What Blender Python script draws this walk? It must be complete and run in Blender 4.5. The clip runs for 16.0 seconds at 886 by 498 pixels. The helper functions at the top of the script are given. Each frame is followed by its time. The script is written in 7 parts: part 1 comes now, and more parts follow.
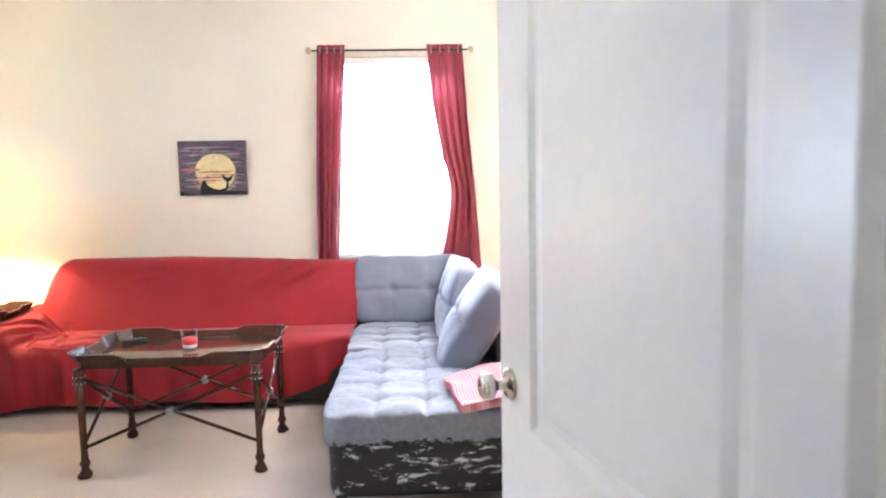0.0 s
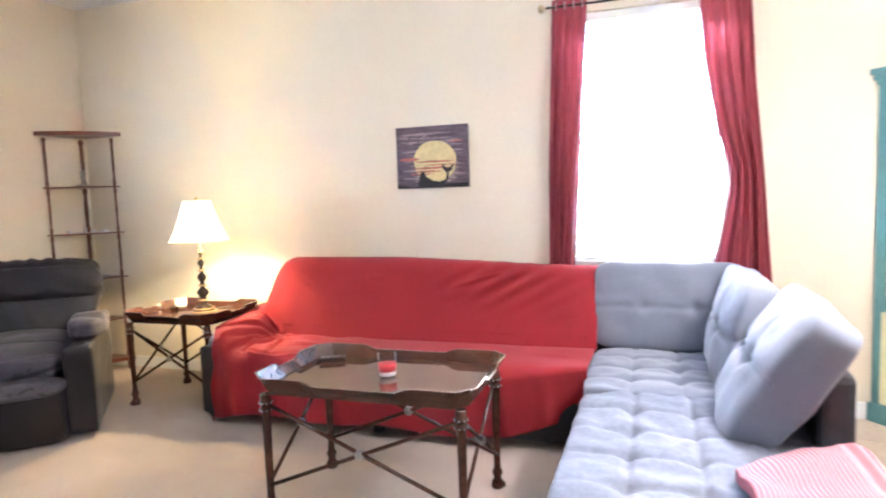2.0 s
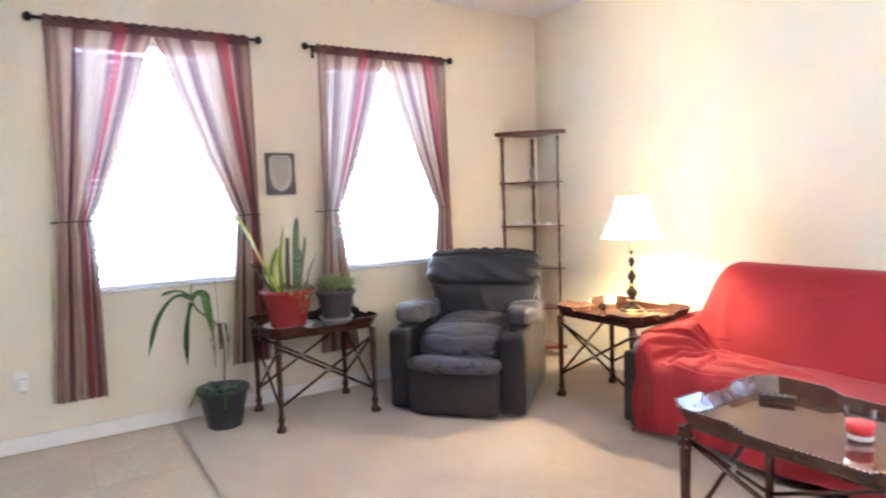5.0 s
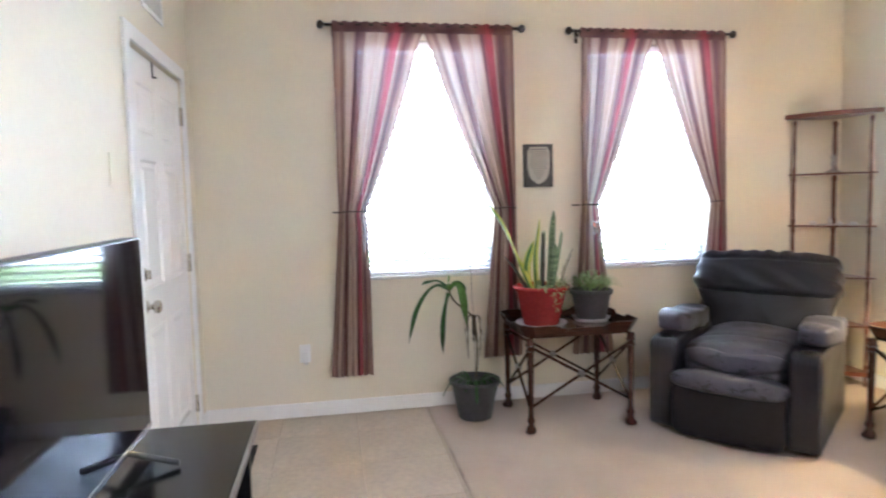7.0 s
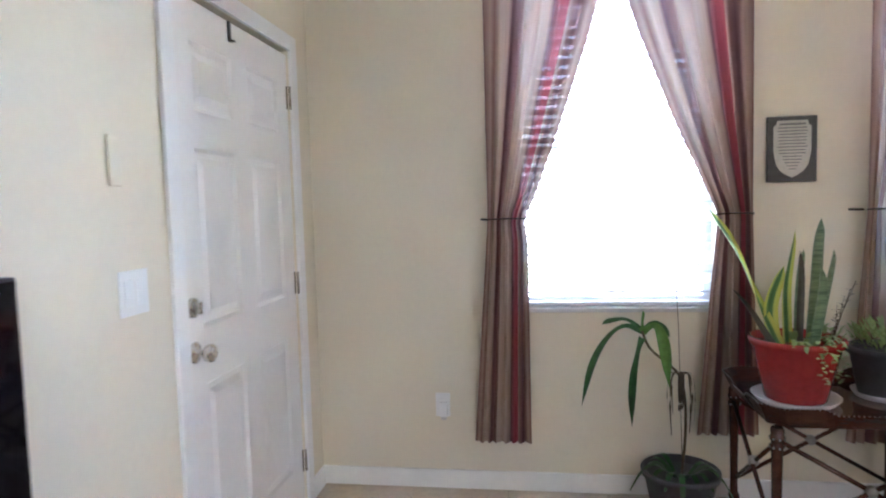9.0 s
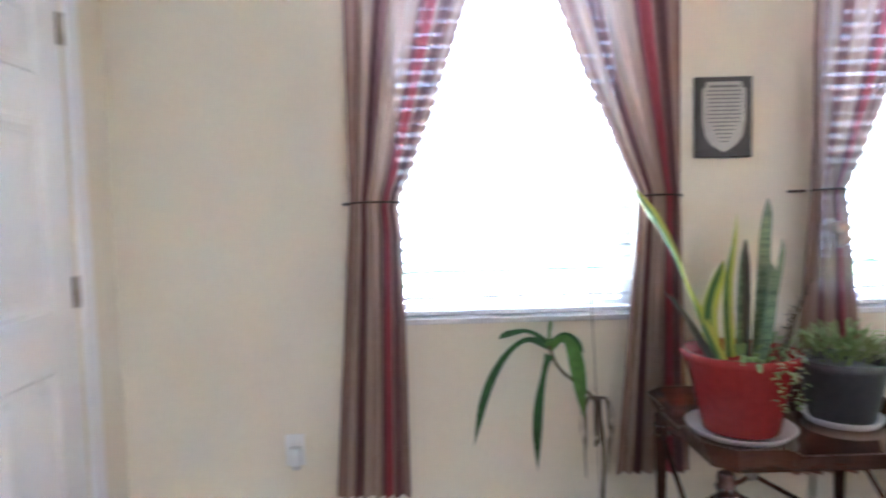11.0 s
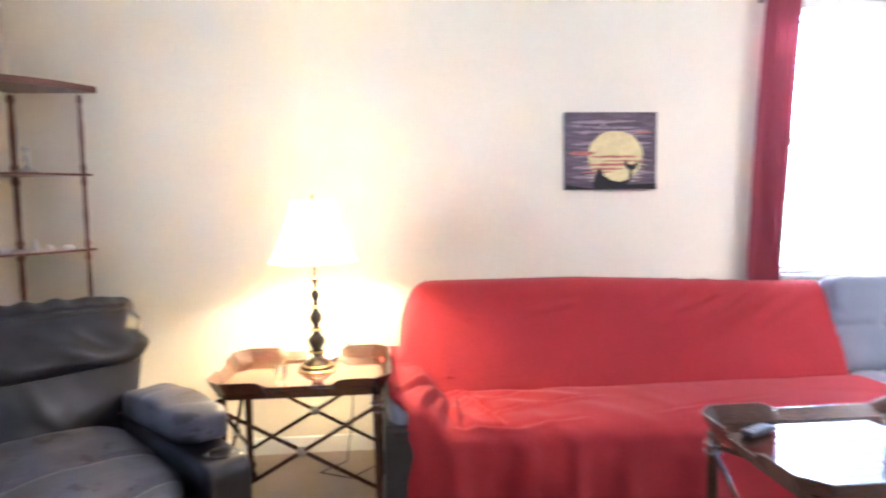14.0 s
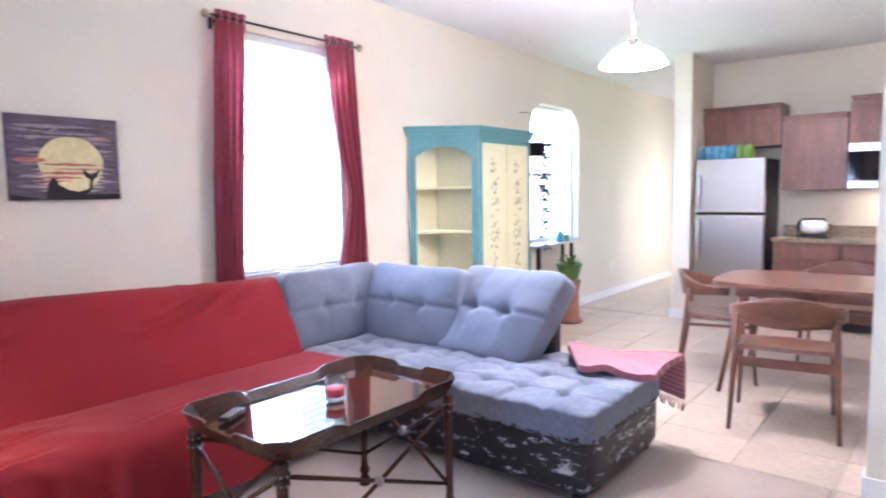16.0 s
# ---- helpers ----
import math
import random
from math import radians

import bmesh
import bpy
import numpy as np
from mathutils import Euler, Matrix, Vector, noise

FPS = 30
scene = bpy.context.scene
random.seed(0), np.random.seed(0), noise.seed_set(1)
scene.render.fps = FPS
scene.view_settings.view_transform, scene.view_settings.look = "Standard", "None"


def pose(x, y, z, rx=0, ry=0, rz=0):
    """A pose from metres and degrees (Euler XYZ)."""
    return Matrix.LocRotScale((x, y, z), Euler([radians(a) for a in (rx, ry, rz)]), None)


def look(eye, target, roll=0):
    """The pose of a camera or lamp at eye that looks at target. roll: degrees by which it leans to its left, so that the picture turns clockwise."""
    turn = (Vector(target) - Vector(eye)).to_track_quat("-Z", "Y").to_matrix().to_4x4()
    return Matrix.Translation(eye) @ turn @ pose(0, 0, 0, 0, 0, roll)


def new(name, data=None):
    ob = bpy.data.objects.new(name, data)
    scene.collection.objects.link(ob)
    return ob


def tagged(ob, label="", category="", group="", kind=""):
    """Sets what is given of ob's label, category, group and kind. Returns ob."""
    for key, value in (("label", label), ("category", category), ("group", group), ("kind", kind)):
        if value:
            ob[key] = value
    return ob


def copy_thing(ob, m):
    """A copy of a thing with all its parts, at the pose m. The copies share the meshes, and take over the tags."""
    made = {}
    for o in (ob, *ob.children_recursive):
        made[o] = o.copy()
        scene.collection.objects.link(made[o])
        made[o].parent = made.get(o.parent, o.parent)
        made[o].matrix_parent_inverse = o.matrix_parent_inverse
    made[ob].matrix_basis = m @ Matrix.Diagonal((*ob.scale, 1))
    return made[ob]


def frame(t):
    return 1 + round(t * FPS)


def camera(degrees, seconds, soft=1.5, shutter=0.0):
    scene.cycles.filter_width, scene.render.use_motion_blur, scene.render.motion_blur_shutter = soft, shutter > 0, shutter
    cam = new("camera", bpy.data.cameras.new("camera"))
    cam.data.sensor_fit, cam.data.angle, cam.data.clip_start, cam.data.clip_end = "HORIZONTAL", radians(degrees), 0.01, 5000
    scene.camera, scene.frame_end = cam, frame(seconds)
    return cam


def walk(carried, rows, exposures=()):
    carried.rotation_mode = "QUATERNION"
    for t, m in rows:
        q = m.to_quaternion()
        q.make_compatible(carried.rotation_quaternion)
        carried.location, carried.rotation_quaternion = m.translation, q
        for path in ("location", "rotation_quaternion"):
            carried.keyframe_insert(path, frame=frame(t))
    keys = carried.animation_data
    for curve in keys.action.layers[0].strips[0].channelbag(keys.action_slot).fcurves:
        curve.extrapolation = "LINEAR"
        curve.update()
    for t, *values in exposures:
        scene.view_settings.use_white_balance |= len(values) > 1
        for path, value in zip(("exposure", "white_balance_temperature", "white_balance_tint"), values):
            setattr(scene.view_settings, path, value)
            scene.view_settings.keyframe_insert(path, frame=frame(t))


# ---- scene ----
cam = camera(70.5, 16.0, soft=2.0, shutter=0.5)
PATH = [
    (0, (4.477, -4.828, 1.344), (4.568, -2.838, 1.168), -1.1),
    (0.5, (4.46, -4.55, 1.347), (4.483, -2.558, 1.162), -1.3),
    (1, (4.445, -4.333, 1.34), (4.292, -2.347, 1.154), -1.6),
    (1.5, (4.433, -4.115, 1.345), (4.012, -2.168, 1.167), -1.7),
    (1.6, (4.434, -4.085, 1.342), (3.956, -2.151, 1.165), -1.9),
    (2, (4.38, -3.943, 1.334), (3.734, -2.058, 1.154), -2.0),
    (2.5, (4.32, -3.81, 1.338), (3.528, -1.982, 1.16), -2.0),
    (3, (4.274, -3.705, 1.36), (3.312, -1.961, 1.18), -2.0),
    (3.5, (4.253, -3.626, 1.353), (2.98, -2.092, 1.186), -2.1),
    (4, (4.249, -3.605, 1.35), (2.788, -2.249, 1.189), -2.1),
    (4.5, (4.237, -3.615, 1.349), (2.662, -2.393, 1.192), -2.0),
    (5, (4.222, -3.626, 1.344), (2.529, -2.572, 1.191), -2.0),
    (5.2, (4.209, -3.628, 1.355), (2.474, -2.646, 1.198), -1.9),
    (7.3, (3.872, -3.628, 1.366), (1.89, -3.405, 1.22), -1.7),
    (7.5, (3.757, -3.603, 1.362), (1.767, -3.464, 1.226), -1.9),
    (8, (3.471, -3.483, 1.386), (1.48, -3.604, 1.241), -1.9),
    (8.2, (3.358, -3.456, 1.386), (1.377, -3.691, 1.248), -2.0),
    (10.3, (2.402, -3.303, 1.297), (0.431, -3.611, 1.154), -1.5),
    (10.5, (2.357, -3.296, 1.284), (0.379, -3.56, 1.144), -1.6),
    (11, (2.23, -3.289, 1.274), (0.234, -3.277, 1.143), -1.5),
    (11.5, (2.129, -3.317, 1.307), (0.216, -2.757, 1.14), -1.3),
    (12, (2.004, -3.271, 1.339), (0.247, -2.336, 1.144), -1.0),
    (12.5, (1.877, -3.153, 1.357), (0.406, -1.813, 1.16), -0.8),
    (13, (1.821, -3.107, 1.365), (0.933, -1.325, 1.176), -0.7),
    (13.5, (1.741, -3.107, 1.32), (1.474, -1.130, 1.161), -0.9),
    (14, (1.777, -3.263, 1.348), (1.966, -1.279, 1.177), -0.8),
    (14.5, (1.791, -3.347, 1.342), (2.368, -1.438, 1.19), -1.2),
    (15, (1.777, -3.437, 1.339), (2.783, -1.716, 1.183), -1.4),
    (15.5, (1.744, -3.438, 1.318), (3.093, -1.969, 1.166), -1.5),
    (16, (1.724, -3.403, 1.371), (3.274, -2.153, 1.193), -0.9),
]
walk(cam, [(t, look(eye, target, roll)) for t, eye, target, roll in PATH],
     [(0, 5.13, 5450, 17), (1, 5.2, 5400, 18), (1.5, 5.2, 5350, 20), (2.5, 5.04, 5350, 17), (3, 4.99, 5350, 16), (3.5, 5.18, 5250, 17), (5, 5.42, 5250, 18), (7.3, 5.05, 5300, 17), (8.2, 4.78, 5250, 16), (10.5, 4.90, 5150, 18), (11.5, 5.38, 5100, 19),
      (12.5, 5.85, 5100, 21), (14.0, 5.3, 5100, 21), (14.5, 5.38, 5000, 23), (15, 5.2, 4950, 24), (16, 4.78, 4980, 25)])

CEIL = 2.88


def ceiling_height(x):
    """The ceiling falls slightly from the front wall towards the kitchen."""
    return max(2.75, 2.875 - 0.014 * max(0.0, x))


# ---------------- world, sun, lights ----------------
world = bpy.data.worlds.new("world")
scene.world = world
world.use_nodes = True
wn = world.node_tree
sky = wn.nodes.new("ShaderNodeTexSky")
sky.sky_type = "NISHITA"
sky.sun_disc = False
sky.sun_elevation = radians(58)
sky.sun_rotation = radians(140)
sky.air_density = 1.0
sky.dust_density = 2.0
wn.links.new(sky.outputs[0], wn.nodes["Background"].inputs[0])
wn.nodes["Background"].inputs[1].default_value = 0.15


def lamp(kind, name, m, power, colour=(1, 1, 1), **more):
    data = bpy.data.lights.new(name, kind)
    data.energy, data.color = power, colour
    for key, value in more.items():
        if key == "size":
            data.shape, data.size, data.size_y = "RECTANGLE", value[0], value[1]
        elif key == "radius":
            data.shadow_soft_size = value
        elif key == "angle":
            data.angle = value
        elif key == "spot":
            data.spot_size, data.spot_blend = value
    ob = new(name, data)
    ob.matrix_world = m
    return ob


sun = lamp("SUN", "sun", look((0, 0, 20), (-6, 8, 0)), 5.0, (1.0, 0.95, 0.87), angle=radians(0.5))
SKYLIGHT = (0.90, 0.95, 1.0)
lamp("AREA", "window_light_a", look((-0.45, -3.03, 1.74), (1.5, -3.13, 1.35)), 4.2, SKYLIGHT, size=(0.98, 1.5))
lamp("AREA", "window_light_b", look((-0.45, -1.48, 1.74), (1.5, -1.58, 1.35)), 4.0, SKYLIGHT, size=(0.98, 1.5))
sofa_window = lamp("AREA", "window_light_c", look((4.33, 0.42, 1.75), (4.3, -1.6, 0.0)), 4.1, SKYLIGHT, size=(0.95, 1.3))
sofa_window.data.spread = radians(105)
lamp("AREA", "window_light_d", look((7.95, 0.42, 1.7), (7.6, -2.0, 0.6)), 0.5, (1.0, 0.97, 0.93), size=(1.1, 1.4))
lamp("POINT", "table_lamp_bulb", pose(1.475, -0.50, 1.17), 2.3, (1.0, 0.72, 0.31), radius=0.035)
lamp("POINT", "pendant_bulb", pose(5.35, -1.93, 2.13), 0.25, (1.0, 0.82, 0.6), radius=0.05)
for cx, cy in ((8.02, -2.10), (8.06, -2.78), (8.06, -3.7), (6.9, -3.6)):
    lamp("SPOT", "downlight_bulb", pose(cx, cy, ceiling_height(cx) - 0.03), 0.95, (1.0, 0.80, 0.58), radius=0.05, spot=(radians(130), 0.6))
lamp("AREA", "cooker_hood_light", pose(8.98, -3.05, 1.345), 0.16, (1.0, 0.75, 0.45), size=(0.2, 0.5))

# added fill lamp that brightens the hall, hidden behind its south wall
lamp("AREA", "hall_fill_light", look((11.05, -1.45, 1.3), (11.0, 0.0, 1.2)), 0.9, (1.0, 0.95, 0.82), size=(0.8, 1.9))


# ---------------- materials ----------------
def rgb(c):
    return (c[0], c[1], c[2], 1.0)


def material(name, colour, rough=0.5, metal=0.0, vary=0.08, scale=(3.0, 40.0), bump=0.1, bump_scale=60.0, depth=0.002,
             colour2=None, spec=0.5, per_object=0.0, sheen=0.0, coords="Object", translucent=0.0, stretch=(1, 1, 1)):
    m = bpy.data.materials.new(name)
    m.use_nodes = True
    nt = m.node_tree
    n, l = nt.nodes, nt.links
    b = n["Principled BSDF"]
    b.inputs["Roughness"].default_value = rough
    b.inputs["Metallic"].default_value = metal
    b.inputs["Specular IOR Level"].default_value = spec
    b.inputs["Sheen Weight"].default_value = sheen
    tc = n.new("ShaderNodeTexCoord")
    mp = n.new("ShaderNodeMapping")
    mp.inputs["Scale"].default_value = stretch
    l.new(tc.outputs[coords], mp.inputs[0])
    c2 = colour2 or tuple(max(0.0, c * (1 - 3 * vary)) for c in colour)
    big = n.new("ShaderNodeTexNoise")
    big.inputs["Scale"].default_value = scale[0]
    big.inputs["Detail"].default_value = 4
    fine = n.new("ShaderNodeTexNoise")
    fine.inputs["Scale"].default_value = scale[1]
    fine.inputs["Detail"].default_value = 3
    l.new(mp.outputs[0], big.inputs["Vector"])
    l.new(mp.outputs[0], fine.inputs["Vector"])
    mix = n.new("ShaderNodeMath")
    mix.operation = "MULTIPLY_ADD"
    l.new(fine.outputs[0], mix.inputs[0])
    mix.inputs[1].default_value = 0.5
    half = n.new("ShaderNodeMath")
    half.operation = "MULTIPLY"
    half.inputs[1].default_value = 0.5
    l.new(big.outputs[0], half.inputs[0])
    l.new(half.outputs[0], mix.inputs[2])
    ramp = n.new("ShaderNodeValToRGB")
    ramp.color_ramp.elements[0].position, ramp.color_ramp.elements[1].position = 0.36, 0.64
    ramp.color_ramp.elements[0].color, ramp.color_ramp.elements[1].color = rgb(c2), rgb(colour)
    l.new(mix.outputs[0], ramp.inputs[0])
    out = ramp.outputs[0]
    if per_object:
        info = n.new("ShaderNodeObjectInfo")
        hs = n.new("ShaderNodeHueSaturation")
        mr = n.new("ShaderNodeMapRange")
        mr.inputs[3].default_value, mr.inputs[4].default_value = 1 - per_object, 1 + per_object
        l.new(info.outputs["Random"], mr.inputs[0])
        l.new(mr.outputs[0], hs.inputs["Value"])
        l.new(out, hs.inputs["Color"])
        out = hs.outputs[0]
    l.new(out, b.inputs["Base Color"])
    if bump:
        bn = n.new("ShaderNodeTexNoise")
        bn.inputs["Scale"].default_value = bump_scale
        bn.inputs["Detail"].default_value = 4
        l.new(mp.outputs[0], bn.inputs["Vector"])
        bp = n.new("ShaderNodeBump")
        bp.inputs["Strength"].default_value = bump
        bp.inputs["Distance"].default_value = depth
        l.new(bn.outputs[0], bp.inputs["Height"])
        l.new(bp.outputs[0], b.inputs["Normal"])
    if translucent:
        tr = n.new("ShaderNodeBsdfTranslucent")
        l.new(out, tr.inputs[0])
        ms = n.new("ShaderNodeMixShader")
        ms.inputs[0].default_value = translucent
        l.new(b.outputs[0], ms.inputs[1])
        l.new(tr.outputs[0], ms.inputs[2])
        l.new(ms.outputs[0], n["Material Output"].inputs[0])
    return m


def glowing(name, colour, strength):
    m = bpy.data.materials.new(name)
    m.use_nodes = True
    b = m.node_tree.nodes["Principled BSDF"]
    b.inputs["Base Color"].default_value = rgb((0.8, 0.8, 0.8))
    b.inputs["Emission Color"].default_value = rgb(colour)
    b.inputs["Emission Strength"].default_value = strength
    return m


def glassy(name, colour=(1, 1, 1), rough=0.0, ior=1.45):
    m = bpy.data.materials.new(name)
    m.use_nodes = True
    b = m.node_tree.nodes["Principled BSDF"]
    b.inputs["Base Color"].default_value = rgb(colour)
    b.inputs["Roughness"].default_value = rough
    b.inputs["IOR"].default_value = ior
    b.inputs["Transmission Weight"].default_value = 1.0
    return m


def striped(name, bands, alpha=0.0, translucent=0.45, repeat=1.0, rough=0.8):
    """Woven cloth with vertical stripes along the u of its own weave."""
    m = bpy.data.materials.new(name)
    m.use_nodes = True
    nt = m.node_tree
    n, l = nt.nodes, nt.links
    b = n["Principled BSDF"]
    b.inputs["Roughness"].default_value = rough
    b.inputs["Specular IOR Level"].default_value = 0.25
    uv = n.new("ShaderNodeTexCoord")
    sep = n.new("ShaderNodeSeparateXYZ")
    l.new(uv.outputs["UV"], sep.inputs[0])
    mul = n.new("ShaderNodeMath")
    mul.operation = "MULTIPLY"
    mul.inputs[1].default_value = repeat
    l.new(sep.outputs[0], mul.inputs[0])
    fr = n.new("ShaderNodeMath")
    fr.operation = "FRACT"
    l.new(mul.outputs[0], fr.inputs[0])
    ramp = n.new("ShaderNodeValToRGB")
    cr = ramp.color_ramp
    cr.interpolation = "LINEAR"
    while len(cr.elements) < len(bands):
        cr.elements.new(0.5)
    for e, (p, c) in zip(cr.elements, bands):
        e.position, e.color = p, rgb(c)
    l.new(fr.outputs[0], ramp.inputs[0])
    weave = n.new("ShaderNodeTexNoise")
    weave.inputs["Scale"].default_value = 9.0
    mp = n.new("ShaderNodeMapping")
    mp.inputs["Scale"].default_value = (30, 1.2, 1)
    l.new(uv.outputs["UV"], mp.inputs[0])
    l.new(mp.outputs[0], weave.inputs["Vector"])
    hs = n.new("ShaderNodeHueSaturation")
    mr = n.new("ShaderNodeMapRange")
    mr.inputs[3].default_value, mr.inputs[4].default_value = 0.78, 1.2
    l.new(weave.outputs[0], mr.inputs[0])
    l.new(mr.outputs[0], hs.inputs["Value"])
    l.new(ramp.outputs[0], hs.inputs["Color"])
    l.new(hs.outputs[0], b.inputs["Base Color"])
    tr = n.new("ShaderNodeBsdfTranslucent")
    l.new(hs.outputs[0], tr.inputs[0])
    ms = n.new("ShaderNodeMixShader")
    ms.inputs[0].default_value = translucent
    l.new(b.outputs[0], ms.inputs[1])
    l.new(tr.outputs[0], ms.inputs[2])
    last = ms
    if alpha:
        tp = n.new("ShaderNodeBsdfTransparent")
        m2 = n.new("ShaderNodeMixShader")
        m2.inputs[0].default_value = alpha
        l.new(ms.outputs[0], m2.inputs[1])
        l.new(tp.outputs[0], m2.inputs[2])
        last = m2
    l.new(last.outputs[0], n["Material Output"].inputs[0])
    return m


def peeled(name, skin, cloth, amount):
    """Black bonded leather that flakes off its pale backing."""
    m = material(name, skin, rough=0.42, vary=0.1, bump=0.25, bump_scale=140)
    n, l = m.node_tree.nodes, m.node_tree.links
    b = n["Principled BSDF"]
    tc = n.new("ShaderNodeTexCoord")
    mp = n.new("ShaderNodeMapping")
    mp.inputs["Scale"].default_value = (1, 1, 1.7)
    l.new(tc.outputs["Object"], mp.inputs[0])
    a = n.new("ShaderNodeTexNoise")
    a.inputs["Scale"].default_value = 9.0
    a.inputs["Detail"].default_value = 6.0
    a.inputs["Roughness"].default_value = 0.68
    l.new(mp.outputs[0], a.inputs["Vector"])
    r = n.new("ShaderNodeValToRGB")
    r.color_ramp.elements[0].position, r.color_ramp.elements[1].position = amount, amount + 0.012
    r.color_ramp.elements[0].color, r.color_ramp.elements[1].color = (0, 0, 0, 1), (1, 1, 1, 1)
    l.new(a.outputs[0], r.inputs[0])
    mx = n.new("ShaderNodeMix")
    mx.data_type = "RGBA"
    l.new(r.outputs[0], mx.inputs[0])
    old = b.inputs["Base Color"].links[0].from_socket
    l.new(old, mx.inputs[6])
    mx.inputs[7].default_value = rgb(cloth)
    l.new(mx.outputs[2], b.inputs["Base Color"])
    return m


WALL = material("wall_paint", (0.74, 0.675, 0.54), rough=0.75, vary=0.012, bump=0.35, bump_scale=55, depth=0.0012, spec=0.3)
WHITE = material("white_paint", (0.80, 0.79, 0.77), rough=0.38, vary=0.015, bump=0.08, bump_scale=25)
DOORP = material("door_paint", (0.80, 0.775, 0.74), rough=0.28, vary=0.015, bump=0.10, bump_scale=18)
CEILP = material("ceiling_paint", (0.80, 0.79, 0.77), rough=0.85, vary=0.01, bump=0.5, bump_scale=70, depth=0.002)
CARPET = material("carpet_pile", (0.53, 0.43, 0.345), colour2=(0.38, 0.305, 0.24), rough=0.95, vary=0.06, scale=(2.2, 160.0), bump=0.9, bump_scale=260, depth=0.006, sheen=0.3, spec=0.1)
TILE = material("stone_tile", (0.58, 0.48, 0.37), rough=0.32, vary=0.07, scale=(4, 30), bump=0.08, bump_scale=14, per_object=0.05)
GROUT = material("tile_grout", (0.50, 0.42, 0.33), rough=0.9, vary=0.06)
DARKWOOD = material("dark_mahogany", (0.075, 0.028, 0.016), rough=0.26, vary=0.2, scale=(4, 30), stretch=(1, 6, 6), bump=0.05)
BROWNWOOD = material("cherry_wood", (0.24, 0.105, 0.060), rough=0.35, vary=0.15, scale=(3, 20), stretch=(6, 6, 1), bump=0.05)
CHAIRWOOD = material("walnut_wood", (0.20, 0.088, 0.052), rough=0.30, vary=0.15, scale=(5, 26), stretch=(1, 1, 5), bump=0.04)
SHELFWOOD = material("reddish_shelf_wood", (0.15, 0.048, 0.028), rough=0.3, vary=0.15, scale=(5, 26), bump=0.04)
BRONZE = material("dark_bronze", (0.035, 0.026, 0.022), rough=0.35, metal=0.6, vary=0.15)
PEWTER = material("pewter", (0.40, 0.38, 0.35), rough=0.3, metal=1.0, vary=0.1)
NICKEL = material("satin_nickel", (0.62, 0.58, 0.52), rough=0.22, metal=1.0, vary=0.03)
BRASS = material("antique_brass", (0.62, 0.46, 0.22), rough=0.3, metal=1.0, vary=0.12)
GOLDEN = material("old_gold_knob", (0.55, 0.42, 0.25), rough=0.3, metal=0.8, vary=0.1)
STEEL = material("brushed_steel", (0.60, 0.59, 0.58), rough=0.27, metal=1.0, vary=0.03, scale=(1.5, 90), stretch=(1, 1, 0.05), bump=0.06, bump_scale=120)
BLACKPL = material("black_plastic", (0.015, 0.015, 0.016), rough=0.35, vary=0.1)
BLACKGLOSS = material("black_glass", (0.006, 0.006, 0.007), rough=0.05, vary=0.05, bump=0, spec=0.7)
SCREEN = material("tv_screen", (0.004, 0.003, 0.004), rough=0.06, vary=0.02, bump=0, spec=0.35)
BLACKTOP = material("black_gloss_top", (0.012, 0.011, 0.011), rough=0.18, vary=0.1, bump=0.02)
REDCLOTH = material("red_stretch_cloth", (0.30, 0.023, 0.029), rough=0.9, vary=0.05, scale=(3, 90), bump=0.2, bump_scale=400, sheen=0.06, spec=0.2)
GREYCLOTH = material("grey_tufted_cloth", (0.205, 0.222, 0.275), rough=0.9, vary=0.06, scale=(5, 220), bump=0.35, bump_scale=420, sheen=0.3, spec=0.15)
CHARCOAL = material("charcoal_leatherette", (0.022, 0.022, 0.028), rough=0.45, vary=0.15, bump=0.2, bump_scale=150)
FLAKED = peeled("flaking_black_leather", (0.010, 0.010, 0.014), (0.50, 0.50, 0.55), 0.575)
for q in FLAKED.node_tree.nodes:
    if q.bl_idname == "ShaderNodeMapping" and abs(q.inputs["Scale"].default_value[2] - 1.7) < 0.01:
        q.inputs["Scale"].default_value = (0.75, 0.75, 2.4)
    if q.bl_idname == "ShaderNodeTexNoise" and q.inputs["Detail"].default_value == 6.0:
        q.inputs["Scale"].default_value = 12.0
        q.inputs["Detail"].default_value = 8.0
        q.inputs["Roughness"].default_value = 0.78
LEATHER = peeled("worn_black_leather", (0.011, 0.010, 0.016), (0.20, 0.12, 0.08), 0.72)
# grey puts the window's glare on pads and seat into the colour, besides wear
GREYED = peeled("worn_leather_with_glare_grey", (0.078, 0.077, 0.100), (0.022, 0.021, 0.027), 0.575)
BLACKENED = peeled("grey_cloth_with_black_frayed_hem", (0.205, 0.222, 0.275), (0.020, 0.020, 0.024), 0.5)


